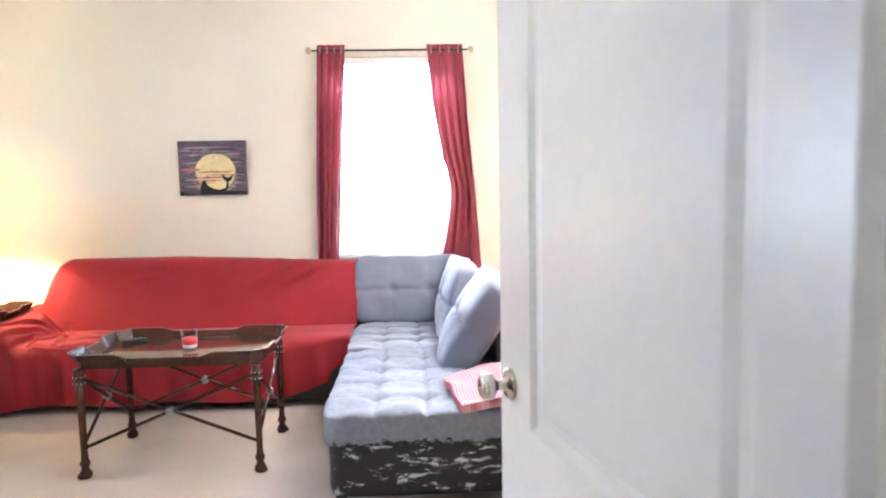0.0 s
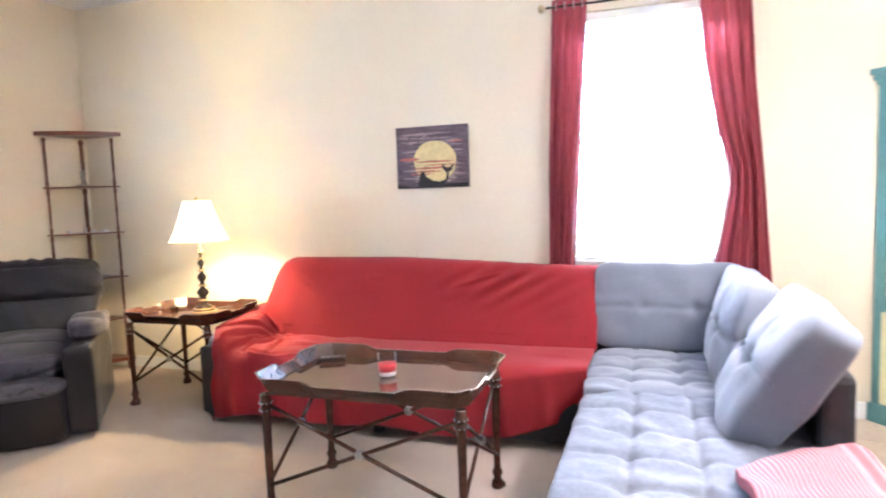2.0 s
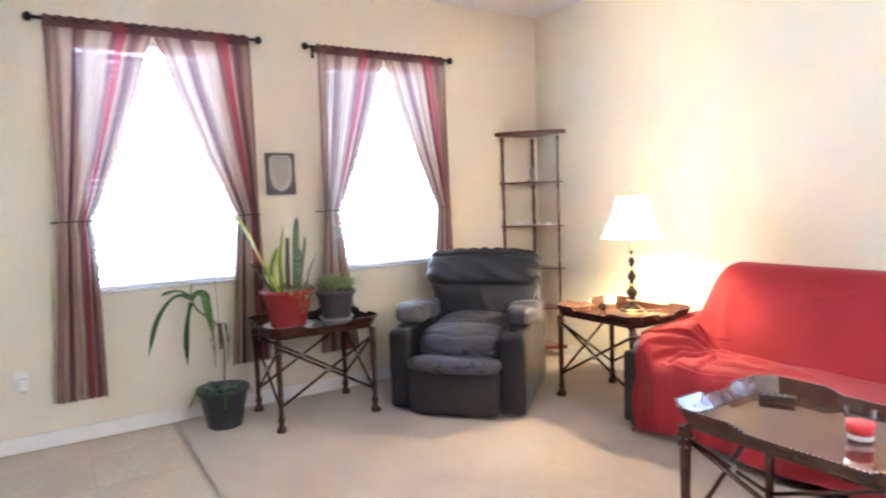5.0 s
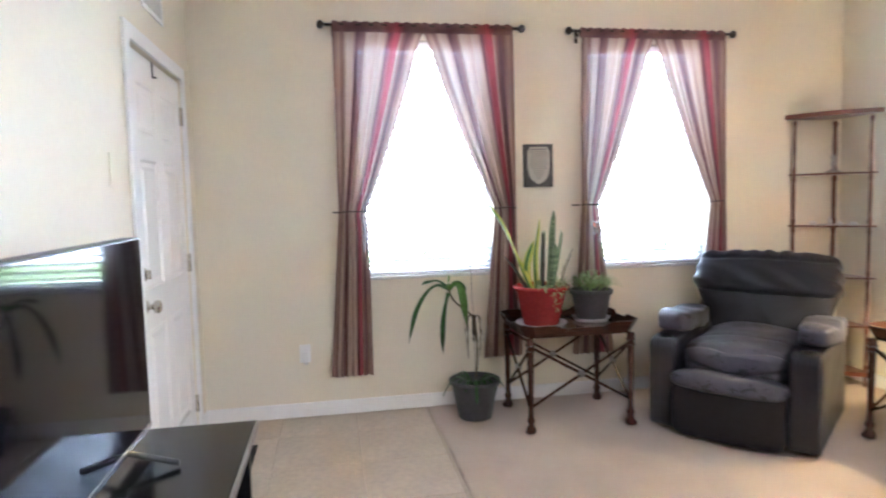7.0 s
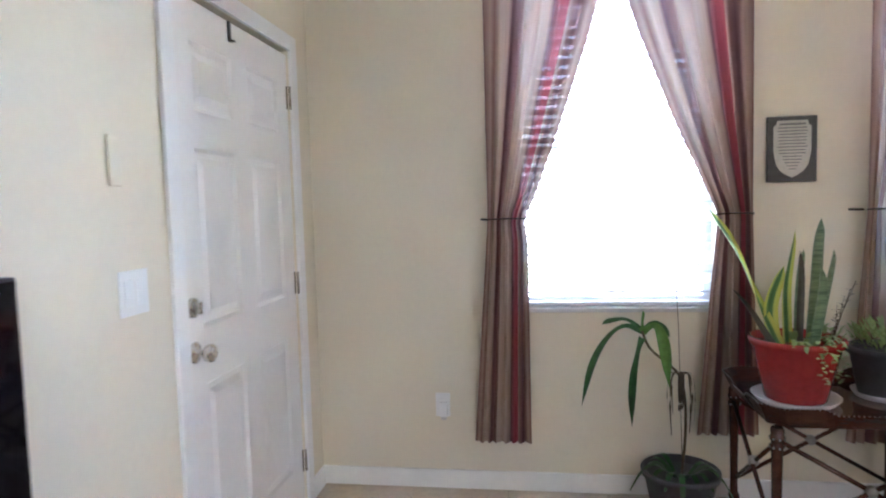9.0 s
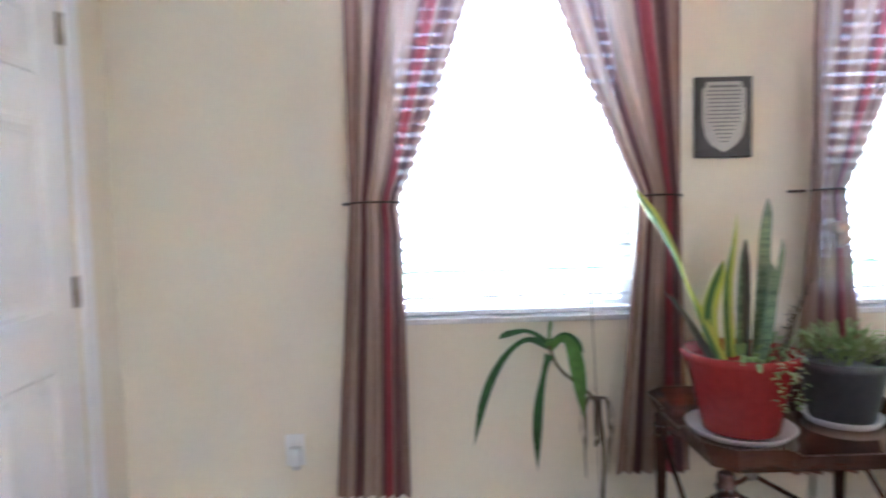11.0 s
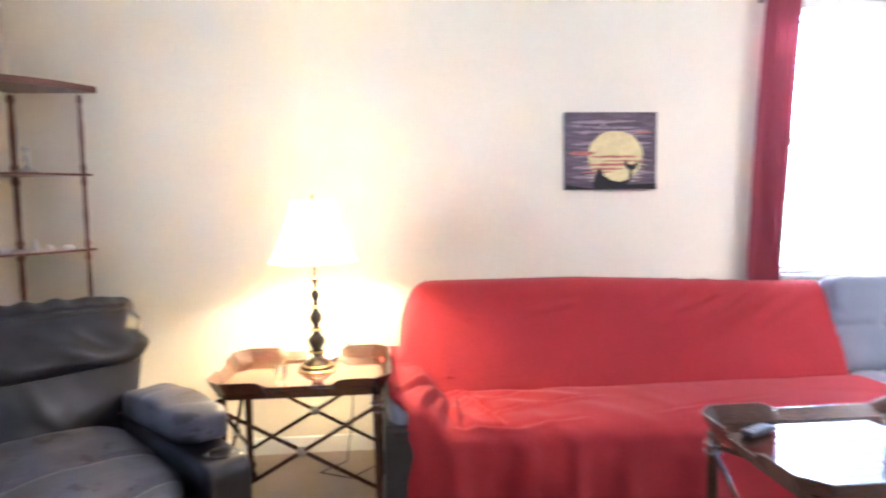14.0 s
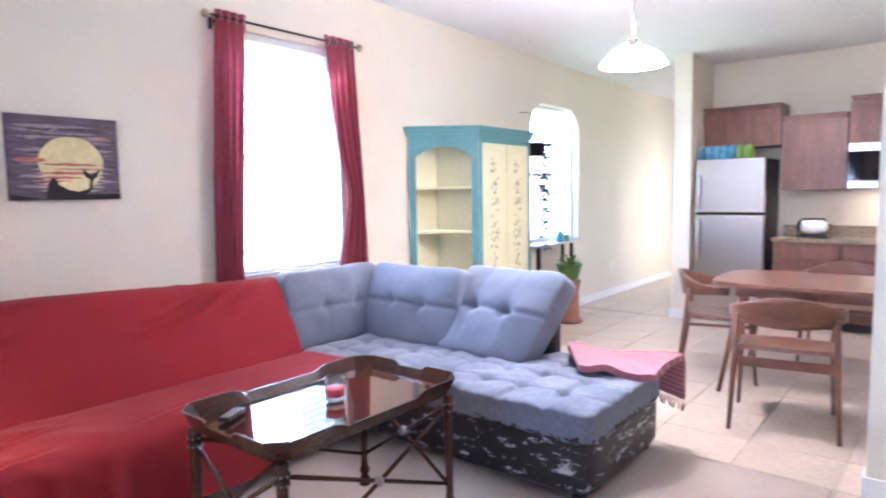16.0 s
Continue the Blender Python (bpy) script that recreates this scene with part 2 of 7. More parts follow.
def add_wrinkles(m, scale, strength, depth):
    """A second, larger relief under the fine one: creases."""
    n, l = m.node_tree.nodes, m.node_tree.links
    b = n["Principled BSDF"]
    old = b.inputs["Normal"].links[0].from_node
    tc = n.new("ShaderNodeTexCoord")
    mp = n.new("ShaderNodeMapping")
    mp.inputs["Scale"].default_value = (1, 1, 1.6)
    l.new(tc.outputs["Object"], mp.inputs[0])
    a = n.new("ShaderNodeTexNoise")
    a.noise_type = "RIDGED_MULTIFRACTAL"
    a.inputs["Scale"].default_value = scale
    a.inputs["Detail"].default_value = 2.5
    a.inputs["Distortion"].default_value = 0.6
    l.new(mp.outputs[0], a.inputs["Vector"])
    bp = n.new("ShaderNodeBump")
    bp.inputs["Strength"].default_value = strength
    bp.inputs["Distance"].default_value = depth
    bp.invert = True
    l.new(a.outputs[0], bp.inputs["Height"])
    l.new(bp.outputs[0], old.inputs["Normal"])


add_wrinkles(LEATHER, 4.0, 0.20, 0.010)
add_wrinkles(GREYED, 6.0, 0.30, 0.010)
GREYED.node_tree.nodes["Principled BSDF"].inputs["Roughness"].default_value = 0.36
add_wrinkles(GREYCLOTH, 5.5, 0.45, 0.012)
add_wrinkles(REDCLOTH, 3.2, 0.30, 0.014)
# the black hem keeps to the lowest centimetres, with a ragged upper edge
hn, hl = BLACKENED.node_tree.nodes, BLACKENED.node_tree.links
hmix = [x for x in hn if x.bl_idname == "ShaderNodeMix"][0]
hramp = hmix.inputs[0].links[0].from_node
htex = hramp.inputs[0].links[0].from_node
htex.inputs["Scale"].default_value = 22.0
htc = hn.new("ShaderNodeTexCoord")
hsep = hn.new("ShaderNodeSeparateXYZ")
hl.new(htc.outputs["Object"], hsep.inputs[0])
hma = hn.new("ShaderNodeMath")
hma.operation = "MULTIPLY_ADD"
hl.new(htex.outputs[0], hma.inputs[0])
hma.inputs[1].default_value = 0.16
hl.new(hsep.outputs[2], hma.inputs[2])
hl.new(hma.outputs[0], hramp.inputs[0])
hramp.color_ramp.elements[0].position, hramp.color_ramp.elements[1].position = 0.388, 0.392
hramp.color_ramp.elements[0].color, hramp.color_ramp.elements[1].color = (1, 1, 1, 1), (0, 0, 0, 1)
BLACKENED.node_tree.nodes["Principled BSDF"].inputs["Roughness"].default_value = 0.9
LEATHER.node_tree.nodes["Principled BSDF"].inputs["Roughness"].default_value = 0.30
LEATHER.node_tree.nodes["Principled BSDF"].inputs["Specular IOR Level"].default_value = 0.5
CURTRED = striped("burgundy_cloth", [(0.0, (0.26, 0.046, 0.062)), (0.5, (0.31, 0.058, 0.074)), (1.0, (0.26, 0.046, 0.062))], translucent=0.15, rough=0.6)
TAN, BRN, PLUM, RED, CRM = (0.32, 0.215, 0.170), (0.18, 0.095, 0.082), (0.11, 0.050, 0.058), (0.28, 0.055, 0.07), (0.40, 0.30, 0.24)
CURTSTR = striped("striped_sheer", [(0.0, BRN), (0.07, TAN), (0.11, BRN), (0.16, CRM), (0.24, TAN), (0.27, PLUM), (0.36, BRN), (0.39, CRM), (0.50, TAN), (0.53, CRM),
                                    (0.60, TAN), (0.63, PLUM), (0.70, RED), (0.75, RED), (0.77, TAN), (0.80, BRN), (0.84, PLUM), (0.89, BRN), (0.94, TAN), (1.0, BRN)], alpha=0.011, translucent=0.11)
CURTHEM = striped("striped_hem", [(0.0, BRN), (0.3, PLUM), (0.55, BRN), (0.72, RED), (0.8, PLUM), (1.0, BRN)], translucent=0.15)
SHADE = material("ivory_lampshade", (0.80, 0.74, 0.60), rough=0.8, vary=0.02, translucent=0.18)
TEAL = material("teal_paint", (0.12, 0.28, 0.29), rough=0.5, vary=0.07, bump=0.1)
YELLOW = material("pale_yellow_paint", (0.72, 0.67, 0.42), rough=0.5, vary=0.03, bump=0.1)
FLOWER = material("faded_painted_flowers", (0.44, 0.42, 0.28), rough=0.6, vary=0.2)
SILL = material("marble_sill", (0.70, 0.70, 0.69), rough=0.25, vary=0.06)
VINYL = material("white_vinyl", (0.80, 0.80, 0.79), rough=0.4, vary=0.01, bump=0)
SLAT = material("white_slat", (0.82, 0.82, 0.80), rough=0.4, vary=0.01, bump=0, translucent=0.12)


def thin_glass(name, gloss):
    """A thin clear wall: mostly see-through, with a faint sheen."""
    m = bpy.data.materials.new(name)
    m.use_nodes = True
    n, l = m.node_tree.nodes, m.node_tree.links
    clear = n.new("ShaderNodeBsdfTransparent")
    clear.inputs[0].default_value = (0.94, 0.93, 0.93, 1)
    shine = n.new("ShaderNodeBsdfGlossy")
    shine.inputs["Roughness"].default_value = 0.08
    rim = n.new("ShaderNodeLayerWeight")
    rim.inputs[0].default_value = gloss
    mix = n.new("ShaderNodeMixShader")
    l.new(rim.outputs["Fresnel"], mix.inputs[0])
    l.new(clear.outputs[0], mix.inputs[1])
    l.new(shine.outputs[0], mix.inputs[2])
    l.new(mix.outputs[0], n["Material Output"].inputs[0])
    return m


GLASS = thin_glass("clear_glass", 0.25)
PANE = glassy("window_glass")
REDPOT = material("red_glazed_pot", (0.36, 0.045, 0.042), rough=0.25, vary=0.08)
GREYPOT = material("grey_plastic_pot", (0.075, 0.078, 0.085), rough=0.5, vary=0.1)
GREENPOT = material("green_pot", (0.16, 0.30, 0.06), rough=0.4, vary=0.1)
SAUCER = material("clear_plastic_saucer", (0.60, 0.58, 0.56), rough=0.3, vary=0.05)
SOIL = material("potting_soil", (0.05, 0.034, 0.024), rough=1.0, vary=0.25, bump=1.0, bump_scale=80, depth=0.01)
LEAF = material("green_leaf", (0.12, 0.27, 0.05), rough=0.35, vary=0.18, translucent=0.25)
DRACAENA = material("dark_strap_leaf", (0.035, 0.12, 0.028), rough=0.28, vary=0.2, translucent=0.15)
VINE = material("dark_vine_leaf", (0.03, 0.065, 0.03), rough=0.4, vary=0.2)
DRYLEAF = material("withered_leaf", (0.10, 0.075, 0.05), rough=0.8, vary=0.2)
SNAKE = material("snake_plant_green", (0.20, 0.28, 0.15), colour2=(0.05, 0.10, 0.05), rough=0.35, vary=0.2, scale=(10, 22), stretch=(0.5, 0.5, 6), bump=0.1)
DARKBLADE = material("dark_brown_leaf", (0.030, 0.026, 0.014), rough=0.4, vary=0.2)
SUCCULENT = material("pale_succulent", (0.32, 0.44, 0.18), rough=0.5, vary=0.15, translucent=0.2)
STEM = material("plant_stem", (0.12, 0.09, 0.05), rough=0.8, vary=0.2)
LAWN = material("lawn", (0.24, 0.34, 0.15), rough=1.0, vary=0.2, scale=(0.4, 9), bump=0.6)
HEDGE = material("hedge_leaves", (0.26, 0.38, 0.17), rough=0.8, vary=0.25)
ASPHALT = material("pale_concrete", (0.40, 0.39, 0.37), rough=0.95, vary=0.1)
STUCCO = material("pale_stucco", (0.70, 0.72, 0.74), rough=0.9, vary=0.04)
ROOF = material("grey_shingles", (0.13, 0.14, 0.16), rough=0.9, vary=0.12)
GRANITE = material("brown_granite", (0.46, 0.36, 0.22), colour2=(0.12, 0.09, 0.06), rough=0.15, vary=0.2, scale=(40, 130), bump=0)
PINK = striped("pink_and_red_knit", [(0.0, (0.34, 0.12, 0.14)), (0.35, (0.34, 0.12, 0.14)), (0.52, (0.42, 0.24, 0.26)), (0.85, (0.42, 0.24, 0.26)), (1.0, (0.34, 0.12, 0.14))], translucent=0.0, repeat=34, rough=0.9)
WAX = material("red_candle_wax", (0.58, 0.045, 0.045), rough=0.4, vary=0.05)
ENGRAVED = material("engraved_lines", (0.13, 0.11, 0.095), rough=0.5, vary=0.1)
PLAQUEDARK = material("dark_plaque", (0.035, 0.025, 0.022), rough=0.35, vary=0.1)
PLAQUESILVER = material("brushed_silver_plate", (0.36, 0.32, 0.27), rough=0.35, metal=0.6, vary=0.05)
CANVASDARK = material("painted_dusk_sky", (0.17, 0.125, 0.155), colour2=(0.05, 0.035, 0.05), rough=0.6, vary=0.2, scale=(9, 40), stretch=(1, 1, 7), bump=0.2)
MOON = material("painted_moon", (0.78, 0.66, 0.32), rough=0.6, vary=0.08, scale=(12, 40), bump=0.2)
PINKCLOUD = material("painted_pink_cloud", (0.62, 0.20, 0.16), rough=0.6, vary=0.2)
CANVASMAUVE = material("painted_mauve_sky", (0.36, 0.27, 0.30), colour2=(0.23, 0.17, 0.20), rough=0.6, vary=0.15, scale=(9, 60), stretch=(1, 1, 6), bump=0.2)
CANVASGLOW = material("painted_cream_glow", (0.62, 0.50, 0.36), colour2=(0.42, 0.30, 0.30), rough=0.6, vary=0.15, scale=(9, 60), stretch=(1, 1, 6), bump=0.2)
INK = material("painted_black", (0.010, 0.008, 0.010), rough=0.6, vary=0.1)
BLUEWRAP = material("blue_bottle_wrap", (0.16, 0.42, 0.66), rough=0.2, vary=0.2, scale=(20, 60))
GREENWRAP = material("green_label", (0.25, 0.42, 0.06), rough=0.3, vary=0.2)
PENDANTGLASS = glowing("lit_alabaster_glass", (1.0, 0.86, 0.68), 6.0)
CANGLOW = glowing("lit_downlight", (1.0, 0.88, 0.72), 14.0)
WICKER = material("terracotta_stand", (0.45, 0.22, 0.14), rough=0.8, vary=0.15)
RUBBERMAT = material("black_door_mat", (0.02, 0.02, 0.022), rough=0.9, vary=0.15, bump=0.6, bump_scale=120)
PORCELAIN = material("white_china", (0.75, 0.74, 0.72), rough=0.2, vary=0.02)


# ---------------- mesh helpers ----------------
def box(bm, x0, x1, y0, y1, z0, z1, bevel=0.0, m=None):
    """An upright box; bevel rounds its edges."""
    new_bm = bmesh.new()
    bmesh.ops.create_cube(new_bm, size=1)
    for v in new_bm.verts:
        v.co = Vector(((x0 + x1) / 2 + v.co.x * (x1 - x0), (y0 + y1) / 2 + v.co.y * (y1 - y0), (z0 + z1) / 2 + v.co.z * (z1 - z0)))
    if bevel:
        bmesh.ops.bevel(new_bm, geom=new_bm.edges[:], offset=bevel, segments=2, affect="EDGES", profile=0.5)
    merge(bm, new_bm, m)


def merge(bm, other, m=None):
    if m is not None:
        bmesh.ops.transform(other, matrix=m, verts=other.verts[:])
    table = {v: bm.verts.new(v.co) for v in other.verts}
    uv_from = other.loops.layers.uv.active
    uv_to = (bm.loops.layers.uv.active or bm.loops.layers.uv.new("uv")) if uv_from else None
    for f in other.faces:
        g = bm.faces.new([table[v] for v in f.verts])
        g.smooth, g.material_index = f.smooth, f.material_index
        if uv_from:
            for a, b in zip(f.loops, g.loops):
                b[uv_to].uv = a[uv_from].uv
    other.free()


def tube(bm, points, radius, n=8, caps=True):
    """A round bar along points; radius a number or one for each point."""
    pts = [Vector(p) for p in points]
    rad = radius if isinstance(radius, (list, tuple)) else [radius] * len(pts)
    side = None
    rings = []
    for i, p in enumerate(pts):
        d = (pts[min(i + 1, len(pts) - 1)] - pts[max(i - 1, 0)]).normalized()
        if side is None:
            side = d.orthogonal().normalized()
        side = (side - d * side.dot(d)).normalized()
        up = d.cross(side)
        rings.append([bm.verts.new(p + (side * math.cos(a) + up * math.sin(a)) * rad[i]) for a in (2 * math.pi * k / n for k in range(n))])
    for a, b in zip(rings, rings[1:]):
        for k in range(n):
            bm.faces.new((a[k], a[(k + 1) % n], b[(k + 1) % n], b[k])).smooth = True
    if caps:
        bm.faces.new(rings[0][::-1])
        bm.faces.new(rings[-1])


def lathe(bm, profile, n=24, at=(0, 0, 0), m=None):
    """Turned about z: profile is rows of radius, height, from the bottom up."""
    rings = []
    for r, z in profile:
        ring = []
        for k in range(n):
            a = 2 * math.pi * k / n
            p = Vector((r * math.cos(a), r * math.sin(a), z))
            p = m @ p if m is not None else p
            ring.append(bm.verts.new(p + Vector(at)))
        rings.append(ring)
    for a, b in zip(rings, rings[1:]):
        for k in range(n):
            bm.faces.new((a[k], a[(k + 1) % n], b[(k + 1) % n], b[k])).smooth = True
    if profile[0][0] > 1e-4:
        bm.faces.new(rings[0][::-1])
    if profile[-1][0] > 1e-4:
        bm.faces.new(rings[-1])


def sheet(bm, place, nu, nv, thick=0.0):
    """A surface place(u, v) -> point over 0..1, with its weave as uv; thick gives it a back."""
    uv = bm.loops.layers.uv.active or bm.loops.layers.uv.new("uv")
    grid = [[Vector(place(i / nu, j / nv)) for i in range(nu + 1)] for j in range(nv + 1)]
    layers = [grid]
    if thick:
        back = []
        for j in range(nv + 1):
            row = []
            for i in range(nu + 1):
                du = grid[j][min(i + 1, nu)] - grid[j][max(i - 1, 0)]
                dv = grid[min(j + 1, nv)][i] - grid[max(j - 1, 0)][i]
                nrm = du.cross(dv)
                row.append(grid[j][i] - nrm.normalized() * thick if nrm.length > 1e-9 else grid[j][i] - Vector((0, 0, thick)))
            back.append(row)
        layers.append(back)
    made = [[[bm.verts.new(p) for p in row] for row in g] for g in layers]
    for s, g in enumerate(made):
        for j in range(nv):
            for i in range(nu):
                q = [(i, j), (i + 1, j), (i + 1, j + 1), (i, j + 1)]
                if s:
                    q.reverse()
                f = bm.faces.new([g[b][a] for a, b in q])
                f.smooth = True
                for lp, (a, b) in zip(f.loops, q):
                    lp[uv].uv = (a / nu, b / nv)
    if thick:
        edge = [(i, 0) for i in range(nu)] + [(nu, j) for j in range(nv)] + [(i, nv) for i in range(nu, 0, -1)] + [(0, j) for j in range(nv, 0, -1)]
        for k, (i, j) in enumerate(edge):
            a, b = edge[(k + 1) % len(edge)]
            f = bm.faces.new((made[0][j][i], made[1][j][i], made[1][b][a], made[0][b][a]))
            for lp in f.loops:
                lp[uv].uv = (i / nu, j / nv)


def puff(bm, size, n=18, power=5.0, shape=None, m=None):
    """A padded block of that size, round the origin; shape(p, face) moves points of its skin."""
    made = {}

    def vert(x, y, z):
        key = (round(x, 4), round(y, 4), round(z, 4))
        if key not in made:
            k = (abs(x) ** power + abs(y) ** power + abs(z) ** power) ** (1 / power)
            p = Vector((x / k * size[0] / 2, y / k * size[1] / 2, z / k * size[2] / 2))
            if shape:
                p = Vector(shape(p, (x, y, z)))
            made[key] = bm.verts.new(m @ p if m is not None else p)
        return made[key]

    for axis in range(3):
        for s in (-1, 1):
            for i in range(n):
                for j in range(n):
                    q = []
                    for a, b in ((i, j), (i + 1, j), (i + 1, j + 1), (i, j + 1)):
                        c = [0, 0, 0]
                        c[axis] = s
                        c[(axis + 1) % 3], c[(axis + 2) % 3] = 2 * a / n - 1, 2 * b / n - 1
                        q.append(vert(*c))
                    if s < 0:
                        q.reverse()
                    bm.faces.new(q).smooth = True


def outline(bm, pts, z0, z1, m=None, top=True):
    """A flat shape of 2-D points raised from z0 to z1."""
    other = bmesh.new()
    lo = [other.verts.new((x, y, z0)) for x, y in pts]
    hi = [other.verts.new((x, y, z1)) for x, y in pts]
    n = len(pts)
    for k in range(n):
        other.faces.new((lo[k], lo[(k + 1) % n], hi[(k + 1) % n], hi[k]))
    other.faces.new(lo[::-1])
    other.faces.new(hi)
    merge(bm, other, m)


def part(name, bm, mat, parent=None, label="", kind=""):
    me = bpy.data.meshes.new(name)
    bmesh.ops.recalc_face_normals(bm, faces=bm.faces[:])
    bm.to_mesh(me)
    bm.free()
    for one in (mat if isinstance(mat, (list, tuple)) else (mat,)):
        me.materials.append(one)
    ob = new(name, me)
    ob.parent = parent
    return tagged(ob, label=label, kind=kind)


def thing(name, label, category, m=None, group=""):
    ob = new(name)
    if m is not None:
        ob.matrix_basis = m
    return tagged(ob, label=label, category=category, group=group)


def structure(name, bm, mat, label="", category=""):
    return tagged(part(name, bm, mat), label=label, category=category, kind="structure")


def boxes(name, rows, mat, parent=None, label="", bevel=0.0):
    bm = bmesh.new()
    for r in rows:
        box(bm, *r, bevel=bevel)
    return part(name, bm, mat, parent, label)


# ---------------- walls, floor, ceiling ----------------
def wall_x(name, y0, y1, x0, x1, holes, mat=WALL):
    """A wall along x with holes (x0, x1, z0, z1), butted out of boxes."""
    bm = bmesh.new()
    x = x0
    for a, b, c, d in sorted(holes):
        box(bm, x, a, y0, y1, 0, CEIL)
        if c > 0:
            box(bm, a, b, y0, y1, 0, c)
        box(bm, a, b, y0, y1, d, CEIL)
        x = b
    box(bm, x, x1, y0, y1, 0, CEIL)
    bmesh.ops.remove_doubles(bm, verts=bm.verts[:], dist=1e-5)
    return structure(name, bm, mat, "cream painted wall with a light orange-peel texture", "wall")


def wall_y(name, x0, x1, y0, y1, holes, mat=WALL):
    bm = bmesh.new()
    y = y0
    for a, b, c, d in sorted(holes):
        box(bm, x0, x1, y, a, 0, CEIL)
        if c > 0:
            box(bm, x0, x1, a, b, 0, c)
        box(bm, x0, x1, a, b, d, CEIL)
        y = b
    box(bm, x0, x1, y, y1, 0, CEIL)
    bmesh.ops.remove_doubles(bm, verts=bm.verts[:], dist=1e-5)
    return structure(name, bm, mat, "cream painted wall with a light orange-peel texture", "wall")


SOUTH = -4.44
WIN_A, WIN_B, WIN_C, WIN_D = (-3.48, -2.58), (-1.93, -1.03), (3.87, 4.79), (7.42, 8.50)
SILL_Z, HEAD_Z = 0.86, 2.36
wall_y("wall_west", -0.16, 0, SOUTH, 0, [(*WIN_A, SILL_Z, HEAD_Z), (*WIN_B, SILL_Z, HEAD_Z)])
wall_x("wall_north", 0, 0.16, -0.16, 12.0, [(*WIN_C, SILL_Z, 2.38), (*WIN_D, 0.80, 2.30)])
wall_x("wall_south", SOUTH - 0.12, SOUTH, -0.16, 9.3, [(0.24, 1.16, 0, 2.06), (3.98, 4.875, 0, 2.06)])
wall_y("wall_partition", 4.96, 5.08, SOUTH, -3.17, [])
wall_y("wall_kitchen", 9.2, 9.32, SOUTH, -1.30, [])
# the opening in this wall is added to let the hall fill lamp through
wall_x("wall_hall_south", -1.30, -1.12, 8.45, 12.0, [(10.6, 11.5, 0, 2.06)])
# unseen panel that closes the space behind the fill lamp
bm = bmesh.new()
box(bm, 10.4, 11.7, -1.62, -1.60, 0, CEIL)
structure("backdrop", bm, WALL, "unseen panel behind the added hall opening", "backdrop")
wall_y("wall_hall_end", 12.0, 12.12, -1.30, 0.16, [])
# the room the walk starts from
wall_y("wall_bedroom_west", 3.2, 3.32, -7.2, SOUTH - 0.12, [])
wall_y("wall_bedroom_east", 6.0, 6.12, -7.2, SOUTH - 0.12, [])
wall_x("wall_bedroom_south", -7.32, -7.2, 3.2, 6.12, [])

bm = bmesh.new()
section = [(x, ceiling_height(x)) for x in (-0.16, 0.0, 8.93, 12.12)]
outline(bm, section + [(12.12, 3.05), (-0.16, 3.05)], -0.16, 7.32, Matrix(((1, 0, 0, 0), (0, 0, -1, 0), (0, 1, 0, 0), (0, 0, 0, 1))))
structure("ceiling", bm, CEILP, "white ceiling with knockdown texture", "ceiling")
bm = bmesh.new()
box(bm, -0.16, 12.12, -7.32, 0.16, -0.10, -0.006)
floor = structure("floor", bm, GROUT, "floor slab with grout showing between tiles", "floor")


def smooth_in(t):
    t = max(0.0, min(1.0, t))
    return t * t * (3 - 2 * t)


def carpet_height(x, y):
    return 0.001 + smooth_in((y + 3.05) / 0.035) * (0.008 + 0.003 * noise.noise(Vector((x * 1.7, y * 1.7, 0))))


bm = bmesh.new()
sheet(bm, lambda u, v: (4.95 * u, -3.05 * (1 - v), carpet_height(4.95 * u, -3.05 * (1 - v))), 90, 160, thick=0.006)
carpet = structure("carpet", bm, CARPET, "beige cut-pile carpet beside stone tile", "carpet")
bm = bmesh.new()
box(bm, 3.32, 6.0, -7.2, SOUTH, -0.006, 0.010)
structure("bedroom_floor", bm, CARPET, "beige carpet in the bedroom doorway", "carpet")

base_rows = [(0, 0.014, SOUTH, 0, 0.004, 0.095), (0.014, 4.95, -0.014, 0, 0.004, 0.095), (4.95, 12.0, -0.014, 0, 0.002, 0.095),
             (0.014, 0.17, SOUTH, SOUTH + 0.014, 0.002, 0.095), (1.23, 3.91, SOUTH, SOUTH + 0.014, 0.002, 0.095),
             (4.946, 4.96, SOUTH, -3.17, 0.002, 0.095), (4.946, 5.094, -3.17, -3.156, 0.002, 0.095), (5.08, 5.094, SOUTH, -3.17, 0.002, 0.095),
             (8.436, 8.45, -1.314, -1.106, 0.002, 0.095), (8.45, 10.6, -1.12, -1.106, 0.002, 0.095)]
for r in base_rows:
    bm = bmesh.new()
    box(bm, *r, bevel=0.003)
    structure("baseboard", bm, WHITE, "white painted baseboard", "baseboard")

# ---------------- windows, blinds, curtains ----------------


